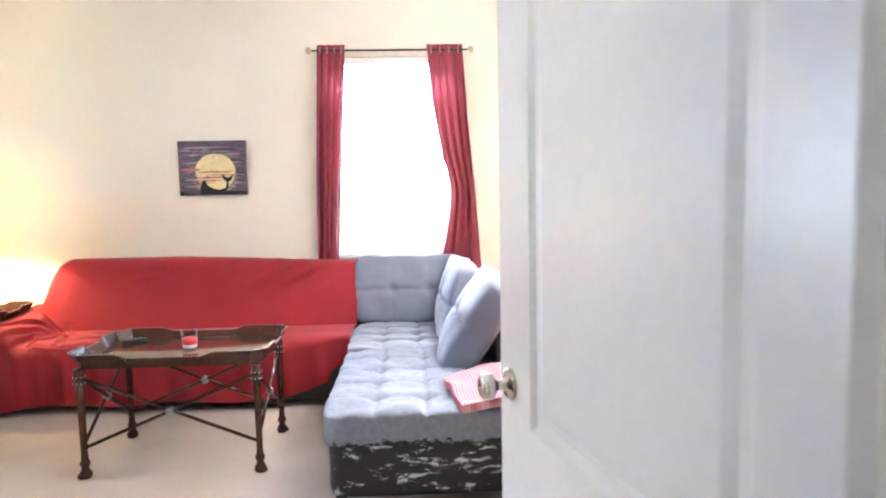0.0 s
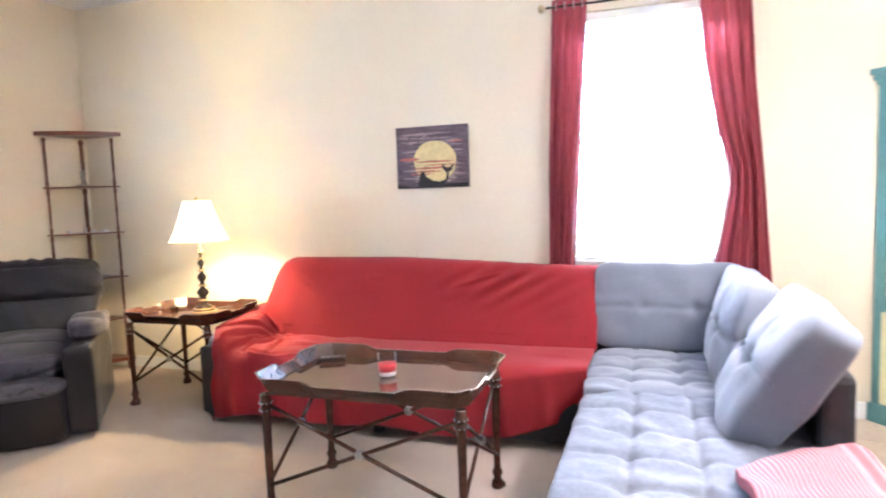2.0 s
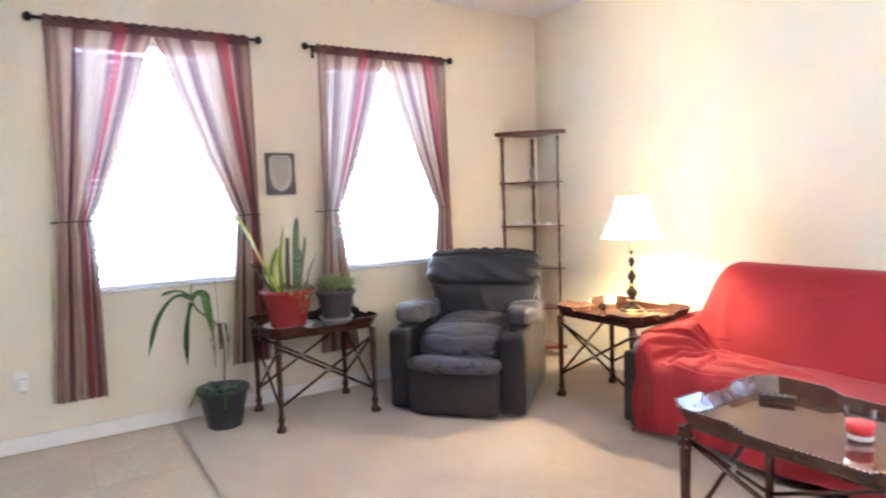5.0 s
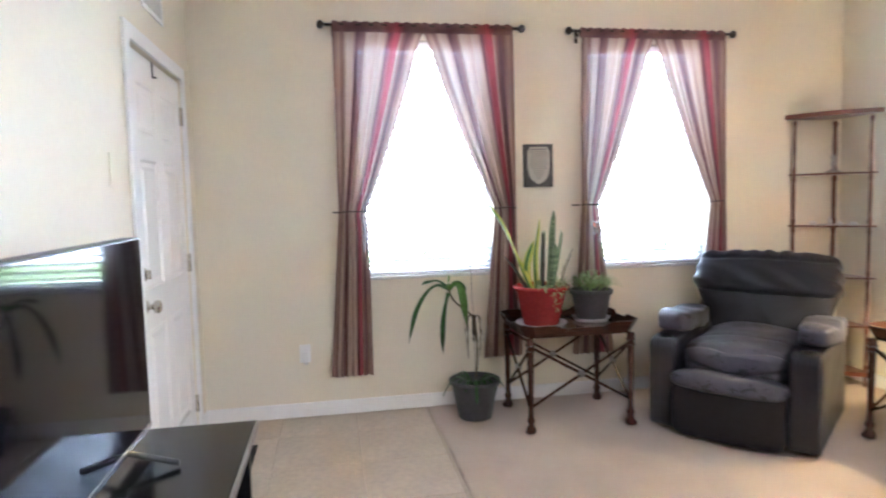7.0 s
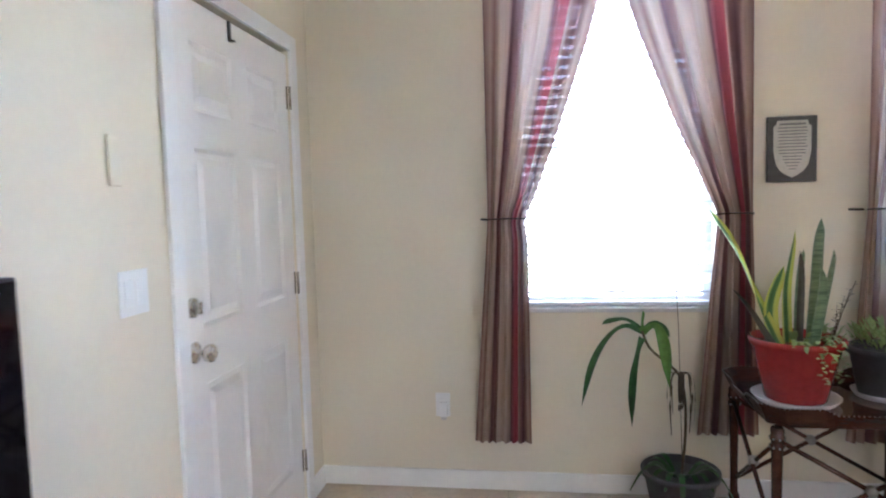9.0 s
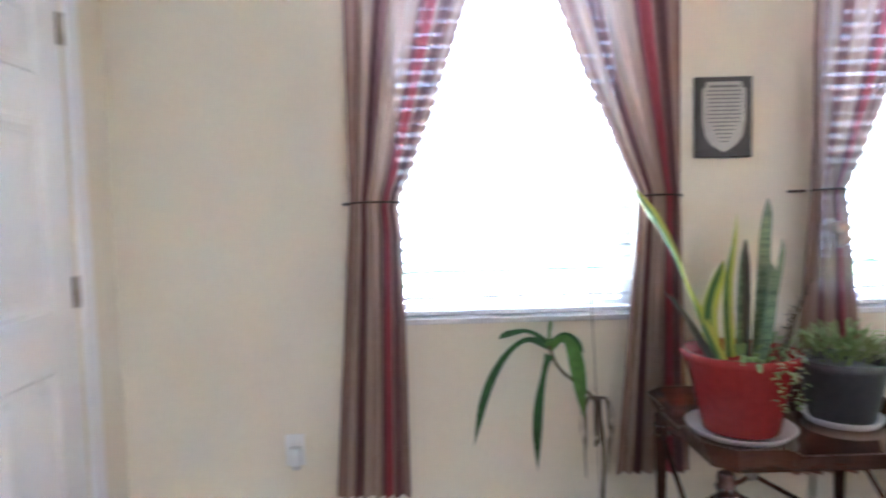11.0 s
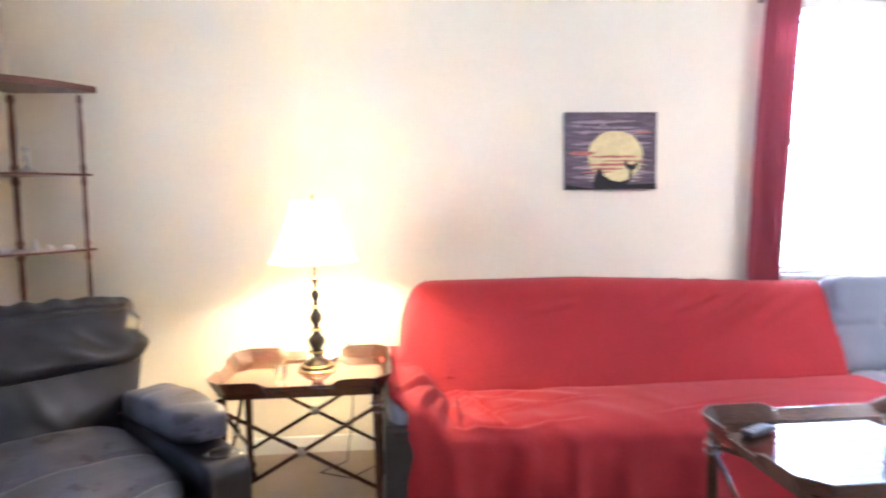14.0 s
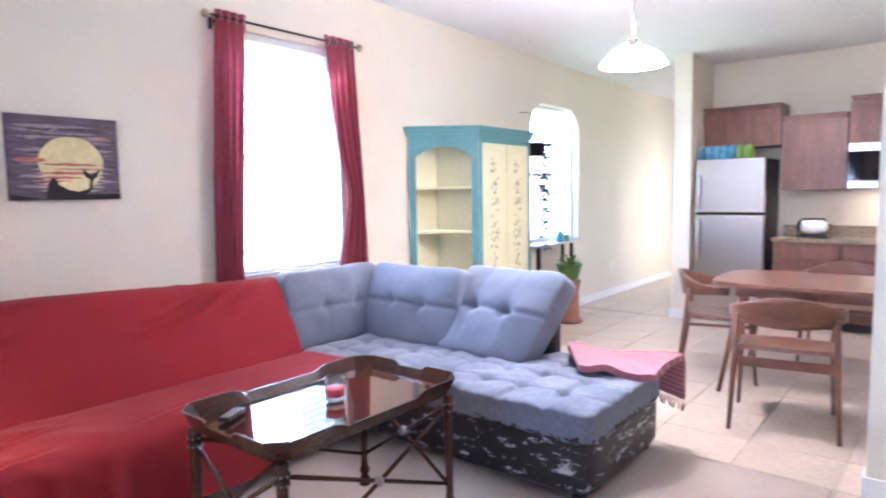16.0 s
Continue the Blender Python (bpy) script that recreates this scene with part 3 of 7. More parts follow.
def window(kind, lo, hi, z0, z1, to_world, slats=True, bars=True):
    """A window in its opening; u runs along the wall from lo to hi, w into the wall. to_world places (u, w, z)."""
    def blk(bm, u0, u1, w0, w1, a, b, bevel=0.0):
        other = bmesh.new()
        box(other, u0, u1, w0, w1, a, b, bevel)
        merge(bm, other, to_world)
    top = tagged(new(kind), label="white vinyl single-hung window with open white slatted blind", category="window", kind="structure")
    bm = bmesh.new()
    blk(bm, lo, lo + 0.04, 0.09, 0.13, z0, z1)
    blk(bm, hi - 0.04, hi, 0.09, 0.13, z0, z1)
    blk(bm, lo + 0.04, hi - 0.04, 0.09, 0.13, z1 - 0.04, z1)
    blk(bm, lo + 0.04, hi - 0.04, 0.085, 0.13, z0 + 0.02, z0 + 0.06)
    blk(bm, lo + 0.04, hi - 0.04, 0.095, 0.125, (z0 + z1) / 2 - 0.02, (z0 + z1) / 2 + 0.02)
    part("window_frame", bm, VINYL, top)
    bm = bmesh.new()
    blk(bm, lo, hi, -0.022, 0.16, z0, z0 + 0.02, 0.003)
    part("window_sill", bm, SILL, top, "white marble sill")
    for a, b in ((z0 + 0.06, (z0 + z1) / 2 - 0.02), ((z0 + z1) / 2 + 0.02, z1 - 0.04)):
        bm = bmesh.new()
        blk(bm, lo + 0.04, hi - 0.04, 0.108, 0.112, a, b)
        pane = part("pane", bm, PANE, top)
        pane.visible_shadow = False
    if slats:
        blind = tagged(new("window_blind"), label="white horizontal slatted blind with open slats", category="blind")
        bm = bmesh.new()
        blk(bm, lo + 0.01, hi - 0.01, 0.02, 0.07, z1 - 0.05, z1 - 0.005, 0.003)
        part("head_rail", bm, VINYL, blind)
        bm = bmesh.new()
        blk(bm, lo + 0.012, hi - 0.012, 0.025, 0.07, z0 + 0.025, z0 + 0.042, 0.003)
        part("bottom_rail", bm, VINYL, blind)
        me = bpy.data.meshes.new("slat")
        sb = bmesh.new()
        blk(sb, lo + 0.012, hi - 0.012, 0.023, 0.071, -0.0014, 0.0014)
        for q in sb.verts:
            lean_in = (to_world.inverted() @ q.co).y - 0.047
            q.co.z -= lean_in * (0.36 if to_world is TO_WEST else 0.0)
        sb.to_mesh(me)
        sb.free()
        me.materials.append(SLAT)
        z = z0 + 0.085
        while z < z1 - 0.06:
            s = new("slat", me)
            s.parent = blind
            s.location = (0, 0, z)
            z += 0.044
        bm = bmesh.new()
        for f in (0.12, 0.5, 0.88):
            u = lo + (hi - lo) * f
            blk(bm, u - 0.001, u + 0.001, 0.021, 0.023, z0 + 0.04, z1 - 0.05)
        part("ladder_cord", bm, VINYL, blind)


TO_WEST = Matrix(((0, -1, 0, 0), (1, 0, 0, 0), (0, 0, 1, 0), (0, 0, 0, 1)))
TO_NORTH = Matrix.Identity(4)
window("window_1", *WIN_A, SILL_Z, HEAD_Z, TO_WEST)
window("window_2", *WIN_B, SILL_Z, HEAD_Z, TO_WEST)
window("window_3", *WIN_C, SILL_Z, 2.38, TO_NORTH)
window("window_4", *WIN_D, 0.80, 2.30, TO_NORTH, slats=False)
# rounded upper corners of the dining window
for sx, cx in ((1, WIN_D[0]), (-1, WIN_D[1])):
    bm = bmesh.new()
    arc = [(cx, 2.30), *[(cx + sx * (0.28 - 0.28 * math.sin(math.pi / 2 * k / 8)), 2.30 - (0.28 - 0.28 * math.cos(math.pi / 2 * k / 8))) for k in range(9)]]
    outline(bm, arc, 0.002, 0.10, Matrix(((1, 0, 0, 0), (0, 0, 1, 0), (0, 1, 0, 0), (0, 0, 0, 1))))
    structure("trim", bm, WALL, "rounded plaster corner over the dining window", "trim")


def smooth(t):
    t = max(0.0, min(1.0, t))
    return t * t * (3 - 2 * t)


def lerp_rows(rows, z):
    """rows of (z, value), z falling."""
    if z >= rows[0][0]:
        return rows[0][1]
    for (za, a), (zb, b) in zip(rows, rows[1:]):
        if z >= zb:
            return a + (b - a) * (za - z) / (za - zb)
    return rows[-1][1]


def curtain(parent, to_world, left, right, z1, z0, mat, folds, amp, off=0.095, seed=0, flip=False, thick=0.0, wave=0.0):
    rnd = random.Random(seed)
    ph = [rnd.uniform(0, 6.28) for _ in range(4)]
    full = abs(left[0][1] - right[0][1])

    def place(u, v):
        z = z1 + (z0 - z1) * v
        a, b = lerp_rows(left, z), lerp_rows(right, z)
        w = abs(b - a)
        squeeze = min(1.0, max(0.18, w / full))
        am = amp * (0.45 + 0.55 * smooth(v * 6)) * (0.55 + 0.9 * (1 - squeeze) * 0.6 + 0.45 * v)
        uu = u + 0.02 * math.sin(2 * math.pi * (u * 2.3) + ph[0] + v)
        d = off + am * math.sin(2 * math.pi * folds * uu + ph[1] + 0.6 * math.sin(v * 3 + ph[2])) + 0.3 * am * math.sin(2 * math.pi * folds * 2.1 * uu + ph[3])
        if wave and v > 0.98:
            z += wave * math.sin(2 * math.pi * folds * u)
        p = Vector((a + (b - a) * u, -d, z))
        return to_world @ p
    bm = bmesh.new()
    sheet(bm, place, max(60, folds * 10), 46, thick)
    return part("panel", bm, mat, parent)


def rod(label, u0, u1, z, to_world, mat, ends, off=0.075, r=0.010):
    top = thing("curtain_rod", label, "curtain rod")
    bm = bmesh.new()
    tube(bm, [to_world @ Vector((u0, -off, z)), to_world @ Vector((u1, -off, z))], r, 12)
    part("pole", bm, mat, top)
    for u, s in ((u0, -1), (u1, 1)):
        bm = bmesh.new()
        prof = [(0.0, 0.0), (r * 1.1, 0.001), (r * 1.1, 0.008), (0.022, 0.014), (0.026, 0.026), (0.024, 0.038), (0.012, 0.048), (0.0, 0.05)]
        q = to_world @ Matrix.Translation((u, -off, z)) @ Matrix.Rotation(s * math.pi / 2, 4, "Y")
        lathe(bm, prof, 14, m=q)
        part("finial", bm, ends, top)
        bm = bmesh.new()
        ub = u - s * 0.05
        tube(bm, [to_world @ Vector((ub, -0.002, z - 0.03)), to_world @ Vector((ub, -0.03, z - 0.025)), to_world @ Vector((ub, -off, z - r))], 0.006, 8)
        other = bmesh.new()
        box(other, ub - 0.012, ub + 0.012, -0.004, -0.0005, z - 0.06, z + 0.01, 0.001)
        merge(bm, other, to_world)
        part("bracket", bm, mat, top)


def tied_pair(lo, hi, zrod, ztie, bottoms, seed, ties):
    """Two sheer striped panels on a rod pocket, tied back at the outer edges."""
    mid = (lo + hi) / 2 - 0.01
    shapes = (
        ("L", [(zrod, lo), (ztie, lo + 0.0), (0.2, lo - 0.085)],
         [(zrod, mid), (zrod - 0.06, mid - 0.005), (zrod - 0.12, mid - 0.035), (zrod - 0.35, mid - 0.10), (zrod - 0.72, mid - 0.225), (ztie + 0.1, lo + ties[0] + 0.05), (ztie, lo + ties[0]), (ztie - 0.1, lo + ties[0] + 0.015), (0.2, lo + bottoms[0] - 0.03)]),
        ("R", [(zrod, mid), (zrod - 0.06, mid + 0.005), (zrod - 0.12, mid + 0.035), (zrod - 0.35, mid + 0.11), (zrod - 0.72, mid + 0.25), (ztie + 0.1, hi - ties[1] - 0.045), (ztie, hi - ties[1]), (ztie - 0.3, hi - ties[1] - 0.03), (0.2, hi - bottoms[1])],
         [(zrod, hi), (ztie, hi + 0.005), (0.2, hi + 0.04)]))
    for side, left, right in shapes:
        top = thing("striped_curtain", "sheer striped tan, brown and red curtain tied back beside the window", "curtain", group="striped curtains")
        curtain(top, TO_WEST, left, right, zrod - 0.045, bottoms[2] if side == "L" else bottoms[3], CURTSTR, 7, 0.011, seed=seed + (side == "R"))
        bm = bmesh.new()
        a, b = (lo, mid) if side == "L" else (mid, hi)
        sheet(bm, lambda u, v: TO_WEST @ Vector((a + (b - a) * u, -0.075 - (0.014 + 0.004 * math.sin(u * 40)) * math.sin(math.pi * v), zrod + 0.022 - 0.068 * v + 0.004 * math.sin(u * 55))), 60, 6)
        sheet(bm, lambda u, v: TO_WEST @ Vector((a + (b - a) * u, -0.075 + 0.012 * math.sin(math.pi * v), zrod + 0.022 - 0.068 * v + 0.004 * math.sin(u * 55))), 60, 3)
        part("rod_pocket", bm, CURTHEM, top, "dark gathered rod pocket")
        half = ties[0 if side == "L" else 1] / 2
        y = lo + half if side == "L" else hi - half
        bm = bmesh.new()
        ring = [TO_WEST @ Vector((y + (half + 0.006) * math.cos(t), -0.095 - 0.036 * math.sin(t), ztie + 0.004 * math.sin(t))) for t in (2 * math.pi * k / 20 for k in range(21))]
        tube(bm, ring, 0.0035, 6, caps=False)
        tube(bm, [TO_WEST @ Vector((y + (-half if side == "L" else half), -0.05, ztie)), TO_WEST @ Vector((y + (-half - 0.035 if side == "L" else half + 0.035), -0.001, ztie))], 0.005, 6)
        part("tieback", bm, BRONZE, top, "dark cord tieback with wall hook")
        if seed == 11 and side == "L":
            bm = bmesh.new()
            for dy, dz, w, h in ((-0.016, 0.010, 0.030, 0.040), (0.016, 0.008, 0.030, 0.036), (0.0, -0.004, 0.016, 0.020), (-0.008, -0.034, 0.016, 0.050), (0.012, -0.030, 0.014, 0.044)):
                puff(bm, (0.014, w, h), 6, 2.6, m=pose(0.150, y + 0.012 + dy, 1.165 + dz))
            part("ornament_bow", bm, PEWTER, top, "small grey metallic bow pinned to the curtain")


rod("dark bronze curtain rod above a striped curtain pair", -3.63, -2.43, 2.425, TO_WEST, BRONZE, BRONZE)
rod("dark bronze curtain rod above a striped curtain pair", -2.06, -0.95, 2.42, TO_WEST, BRONZE, BRONZE)
tied_pair(-3.59, -2.465, 2.425, 1.295, (0.21, 0.24, 0.27, 0.33), 3, (0.165, 0.14))
tied_pair(-2.01, -0.985, 2.42, 1.30, (0.26, 0.20, 0.31, 0.31), 11, (0.11, 0.10))

rod("thin dark curtain rod with old-gold end knobs over the sofa window", 3.76, 4.90, 2.405, TO_NORTH, BRONZE, GOLDEN, off=0.085, r=0.007)
for side, left, right, sd in (("L", [(2.44, 3.795), (1.5, 3.755), (0.5, 3.74)], [(2.44, 4.00), (1.9, 3.97), (1.5, 3.945), (0.9, 3.905), (0.5, 3.90)], 5),
                              ("R", [(2.44, 4.60), (2.0, 4.635), (1.63, 4.70), (1.42, 4.76), (1.30, 4.765), (0.9, 4.69), (0.5, 4.66)], [(2.44, 4.865), (1.9, 4.895), (1.3, 4.95), (0.5, 5.01)], 8)):
    top = thing("red_curtain", "burgundy grommet-top curtain panel hanging beside the sofa window", "curtain", group="burgundy curtains")
    curtain(top, TO_NORTH, left, right, 2.445, 0.60, CURTRED, 4, 0.030, off=0.085, seed=sd)
    for k in range(4):
        u = left[0][1] + (right[0][1] - left[0][1]) * (k + 0.5) / 4
        bm = bmesh.new()
        tube(bm, [(u + 0.0, -0.085 + 0.024 * math.cos(t), 2.405 + 0.024 * math.sin(t)) for t in (2 * math.pi * i / 12 for i in range(13))], 0.004, 6, caps=False)
        part("grommet", bm, PEWTER, top, "metal grommet")

# ---------------- doors ----------------


def panelled_leaf(bm, w, h, t, panels):
    """A leaf from 0 to w along x, thickness t along y, with sunken panels (x0, x1, z0, z1) on both faces."""
    xs = sorted({0, w, *[p[0] for p in panels], *[p[1] for p in panels]})
    zs = sorted({0, h, *[p[2] for p in panels], *[p[3] for p in panels]})

    def sunk(xa, xb, za, zb):
        return any(p[0] <= xa and xb <= p[1] and p[2] <= za and zb <= p[3] for p in panels)
    for i in range(len(xs) - 1):
        for j in range(len(zs) - 1):
            if not sunk(xs[i], xs[i + 1], zs[j], zs[j + 1]):
                box(bm, xs[i], xs[i + 1], 0, t, zs[j], zs[j + 1])
    for x0, x1, z0, z1 in panels:
        for f, s in ((0, 1), (t, -1)):
            rings = []
            for inset, d in ((0, 0), (0.012, 0.010), (0.030, 0.010), (0.052, 0.002)):
                rings.append([bm.verts.new((x, f + s * d, z)) for x, z in ((x0 + inset, z0 + inset), (x1 - inset, z0 + inset), (x1 - inset, z1 - inset), (x0 + inset, z1 - inset))])
            for a, b in zip(rings, rings[1:]):
                for k in range(4):
                    bm.faces.new((a[k], a[(k + 1) % 4], b[(k + 1) % 4], b[k]))
            bm.faces.new(rings[-1])
    bmesh.ops.remove_doubles(bm, verts=bm.verts[:], dist=1e-5)


def knob(parent, m, mat, label):
    bm = bmesh.new()
    lathe(bm, [(0.0, 0.0), (0.034, 0.0), (0.035, 0.004), (0.029, 0.010), (0.014, 0.013), (0.011, 0.03), (0.014, 0.036), (0.026, 0.042), (0.0295, 0.054), (0.027, 0.064), (0.018, 0.070), (0.0, 0.071)], 24, m=m)
    return part("door_handle", bm, mat, parent, label)


front = tagged(new("door_1"), label="closed white six-panel front door with satin nickel knob and deadbolt", category="door", kind="structure")
bm = bmesh.new()
panelled_leaf(bm, 0.912, 2.03, 0.044, [(a, b, c, d) for a, b in ((0.115, 0.395), (0.515, 0.795)) for c, d in ((0.20, 0.80), (0.98, 1.56), (1.68, 1.90))])
bmesh.ops.transform(bm, matrix=pose(0.244, SOUTH - 0.052, 0.012), verts=bm.verts[:])
part("door_leaf", bm, DOORP, front)
face = SOUTH - 0.008
knob(front, Matrix.Translation((1.105, face, 0.925)) @ Matrix.Rotation(-math.pi / 2, 4, "X"), NICKEL, "satin nickel knob")
bm = bmesh.new()
lathe(bm, [(0.0, 0.0), (0.032, 0.0), (0.031, 0.010), (0.024, 0.014), (0.0, 0.015)], 24, m=Matrix.Translation((1.105, face, 1.068)) @ Matrix.Rotation(-math.pi / 2, 4, "X"))
box(bm, 1.098, 1.112, face + 0.013, face + 0.034, 1.048, 1.088, 0.003)
part("deadbolt", bm, NICKEL, front, "satin nickel deadbolt thumb turn")
for z in (0.22, 1.038, 1.856):
    bm = bmesh.new()
    tube(bm, [(0.240, SOUTH + 0.004, z - 0.05), (0.240, SOUTH + 0.004, z + 0.05)], 0.006, 10)
    box(bm, 0.2445, 0.262, SOUTH - 0.0075, SOUTH - 0.0045, z - 0.05, z + 0.05)
    part("hinge", bm, NICKEL, front, "satin nickel hinge")
boxes("over_door_hook", [(0.755, 0.775, SOUTH - 0.007, SOUTH - 0.003, 1.97, 2.042), (0.755, 0.775, SOUTH - 0.003, SOUTH + 0.012, 1.97, 1.976)], BLACKPL, front, "small black over-door hook")


def casing(x0, x1, z1, y, s, tag):
    for k, r in enumerate(((x0 - 0.068, x0, 0.0, z1 + 0.068), (x1, x1 + 0.068, 0.0, z1 + 0.068), (x0, x1, z1, z1 + 0.068))):
        bm = bmesh.new()
        ya, yb = (y, y + 0.016) if s > 0 else (y - 0.016, y)
        box(bm, r[0], r[1], ya, yb, r[2], r[3], bevel=0.004)
        structure("trim", bm, WHITE, "white painted door casing", "trim")


casing(0.24, 1.16, 2.06, SOUTH, 1, "a")
casing(3.98, 4.875, 2.06, SOUTH, 1, "b")
casing(3.98, 4.875, 2.06, SOUTH - 0.12, -1, "c")
for x0, x1, z0, z1 in ((3.98, 3.995, 0.012, 2.045), (4.86, 4.875, 0.012, 2.045), (3.98, 4.875, 2.045, 2.06)):
    bm = bmesh.new()
    box(bm, x0, x1, SOUTH - 0.12, SOUTH, z0, z1)
    structure("door_jamb", bm, WHITE, "white painted door jamb", "trim")
bm = bmesh.new()
box(bm, 0.0, 1.3, SOUTH - 0.13, SOUTH - 0.122, 0, 2.2)
structure("backdrop", bm, WHITE, "porch side of the front wall", "backdrop")
bm = bmesh.new()
box(bm, 0.24, 1.16, SOUTH - 0.12, SOUTH - 0.004, 0.0, 0.012)
structure("threshold", bm, BRONZE, "dark metal door threshold", "threshold")

inner = tagged(new("door_2"), label="open white two-panel bedroom door with nickel knobs", category="door", kind="structure")
ang = math.degrees(math.atan2(-3.471 + 4.312, 4.663 - 4.852))
mdoor = pose(4.852, -4.312, 0.02, 0, 0, ang) @ Matrix.Translation((0, -0.035, 0))
bm = bmesh.new()
panelled_leaf(bm, 0.862, 2.02, 0.035, [(0.11, 0.70, 0.85, 1.90), (0.11, 0.70, 0.22, 0.68)])
bmesh.ops.transform(bm, matrix=mdoor, verts=bm.verts[:])
part("door_leaf", bm, DOORP, inner)
knob(inner, mdoor @ Matrix.Translation((0.802, 0.035, 0.917)) @ Matrix.Rotation(-math.pi / 2, 4, "X"), NICKEL, "round satin nickel knob")
knob(inner, mdoor @ Matrix.Translation((0.802, 0.0, 0.917)) @ Matrix.Rotation(math.pi / 2, 4, "X"), NICKEL, "round satin nickel knob")
for z in (0.25, 1.0, 1.8):
    bm = bmesh.new()
    tube(bm, [mdoor @ Vector((-0.004, 0.04, z - 0.045)), mdoor @ Vector((-0.004, 0.04, z + 0.045))], 0.006, 8)
    part("hinge", bm, NICKEL, inner, "nickel hinge")


# ---------------- wall fittings ----------------
def plate(name, label, category, rows, m, mats):
    top = thing(name, label, category)
    for pn, r, bev, mt in rows:
        bm = bmesh.new()
        box(bm, *r, bevel=bev)
        bmesh.ops.transform(bm, matrix=m, verts=bm.verts[:])
        part(pn, bm, mt, top)
    return top


WEST_WALL = Matrix(((0, 0, 1, 0), (1, 0, 0, 0), (0, 1, 0, 0), (0, 0, 0, 1)))  # (y, z, out) -> world
SOUTH_WALL = Matrix(((1, 0, 0, 0), (0, 0, 1, SOUTH), (0, 1, 0, 0), (0, 0, 0, 1)))
NORTH_WALL = Matrix(((1, 0, 0, 0), (0, 0, -1, 0), (0, 1, 0, 0), (0, 0, 0, 1)))
plate("wall_outlet", "white wall outlet with a plugged-in white night light", "outlet",
      [("cover_plate", (-3.865, -3.795, 0.355, 0.47, 0.0005, 0.006), 0.002, WHITE), ("night_light", (-3.845, -3.805, 0.36, 0.43, 0.006, 0.035), 0.006, VINYL),
       ("sensor_window", (-3.838, -3.812, 0.345, 0.36, 0.010, 0.028), 0.002, SAUCER)], WEST_WALL, None)
plate("light_switch", "white double rocker switch plate beside the front door", "light switch",
      [("cover_plate", (1.34, 1.46, 1.10, 1.22, 0.0005, 0.006), 0.002, WHITE), ("rocker", (1.355, 1.39, 1.125, 1.195, 0.006, 0.010), 0.001, VINYL), ("rocker", (1.41, 1.445, 1.125, 1.195, 0.006, 0.010), 0.001, VINYL)], SOUTH_WALL, None)
plate("alarm_panel", "cream alarm panel on the wall beside the front door", "alarm panel",
      [("housing", (1.425, 1.47, 1.44, 1.57, 0.0005, 0.008), 0.003, WALL)], SOUTH_WALL, None)
vent = thing("wall_vent", "white metal air vent grille above the front door", "air vent")
bm = bmesh.new()
for r in ((0.56, 0.92, 2.265, 2.285), (0.56, 0.92, 2.42, 2.44), (0.56, 0.58, 2.285, 2.42), (0.90, 0.92, 2.285, 2.42)):
    box(bm, r[0], r[1], r[2], r[3], 0.0005, 0.010)
bmesh.ops.transform(bm, matrix=SOUTH_WALL, verts=bm.verts[:])
part("frame", bm, WHITE, vent)
for k in range(9):
    bm = bmesh.new()
    z = 2.292 + 0.0145 * k
    box(bm, 0.58, 0.90, z, z + 0.004, 0.001, 0.009)
    bmesh.ops.transform(bm, matrix=SOUTH_WALL, verts=bm.verts[:])
    part("slat", bm, WHITE, vent)
plate("wall_outlet", "white wall outlet low on the hallway wall", "outlet",
      [("cover_plate", (9.4, 9.47, 0.34, 0.455, 0.0005, 0.006), 0.002, WHITE), ("socket", (9.418, 9.452, 0.405, 0.435, 0.006, 0.009), 0.001, VINYL), ("socket", (9.418, 9.452, 0.36, 0.39, 0.006, 0.009), 0.001, VINYL)], NORTH_WALL, None)

# mermaid painting and plaque
art = thing("canvas_painting", "canvas painting of a full moon and mermaid silhouette at dusk", "painting")
AX, AZ, AW, AH = 2.732, 1.365, 0.50, 0.405


def on_north(pts, out0, out1, bm):
    outline(bm, pts, out0, out1, NORTH_WALL)


bm = bmesh.new()
box(bm, AX, AX + AW, -0.026, -0.003, AZ, AZ + AH, 0.002)
part("canvas", bm, CANVASDARK, art, "canvas painted with purple and dark streaks")
rndm = random.Random(4)


def strokes(name, mat, rows, level, label):
    """Wavy brush strokes, lying just over one another."""
    bm = bmesh.new()
    for k, (xc, zc, w, h) in enumerate(rows):
        up = [(AX + xc - w + 2 * w * i / 10, AZ + zc + h * math.sin(math.pi * i / 10) ** 0.6 + 0.002 * math.sin(i * 1.9 + k)) for i in range(11)]
        dn = [(AX + xc + w - 2 * w * i / 10, AZ + zc - h * 0.7 * math.sin(math.pi * i / 10) ** 0.6 + 0.002 * math.sin(i * 2.3 + k * 2)) for i in range(1, 10)]
        on_north(dn[::-1] + up[::-1], level + k * 0.00004, level + 0.0004 + k * 0.00004, bm)
    part(name, bm, mat, art, label, kind="stuff")


def scattered(n, z0, z1, wmax, h):
    out = []
    for _ in range(n):
        w = rndm.uniform(0.02, wmax)
        out.append((rndm.uniform(w + 0.004, 0.494 - w), rndm.uniform(z0, z1), w, rndm.uniform(0.3, 1.0) * h))
    return out


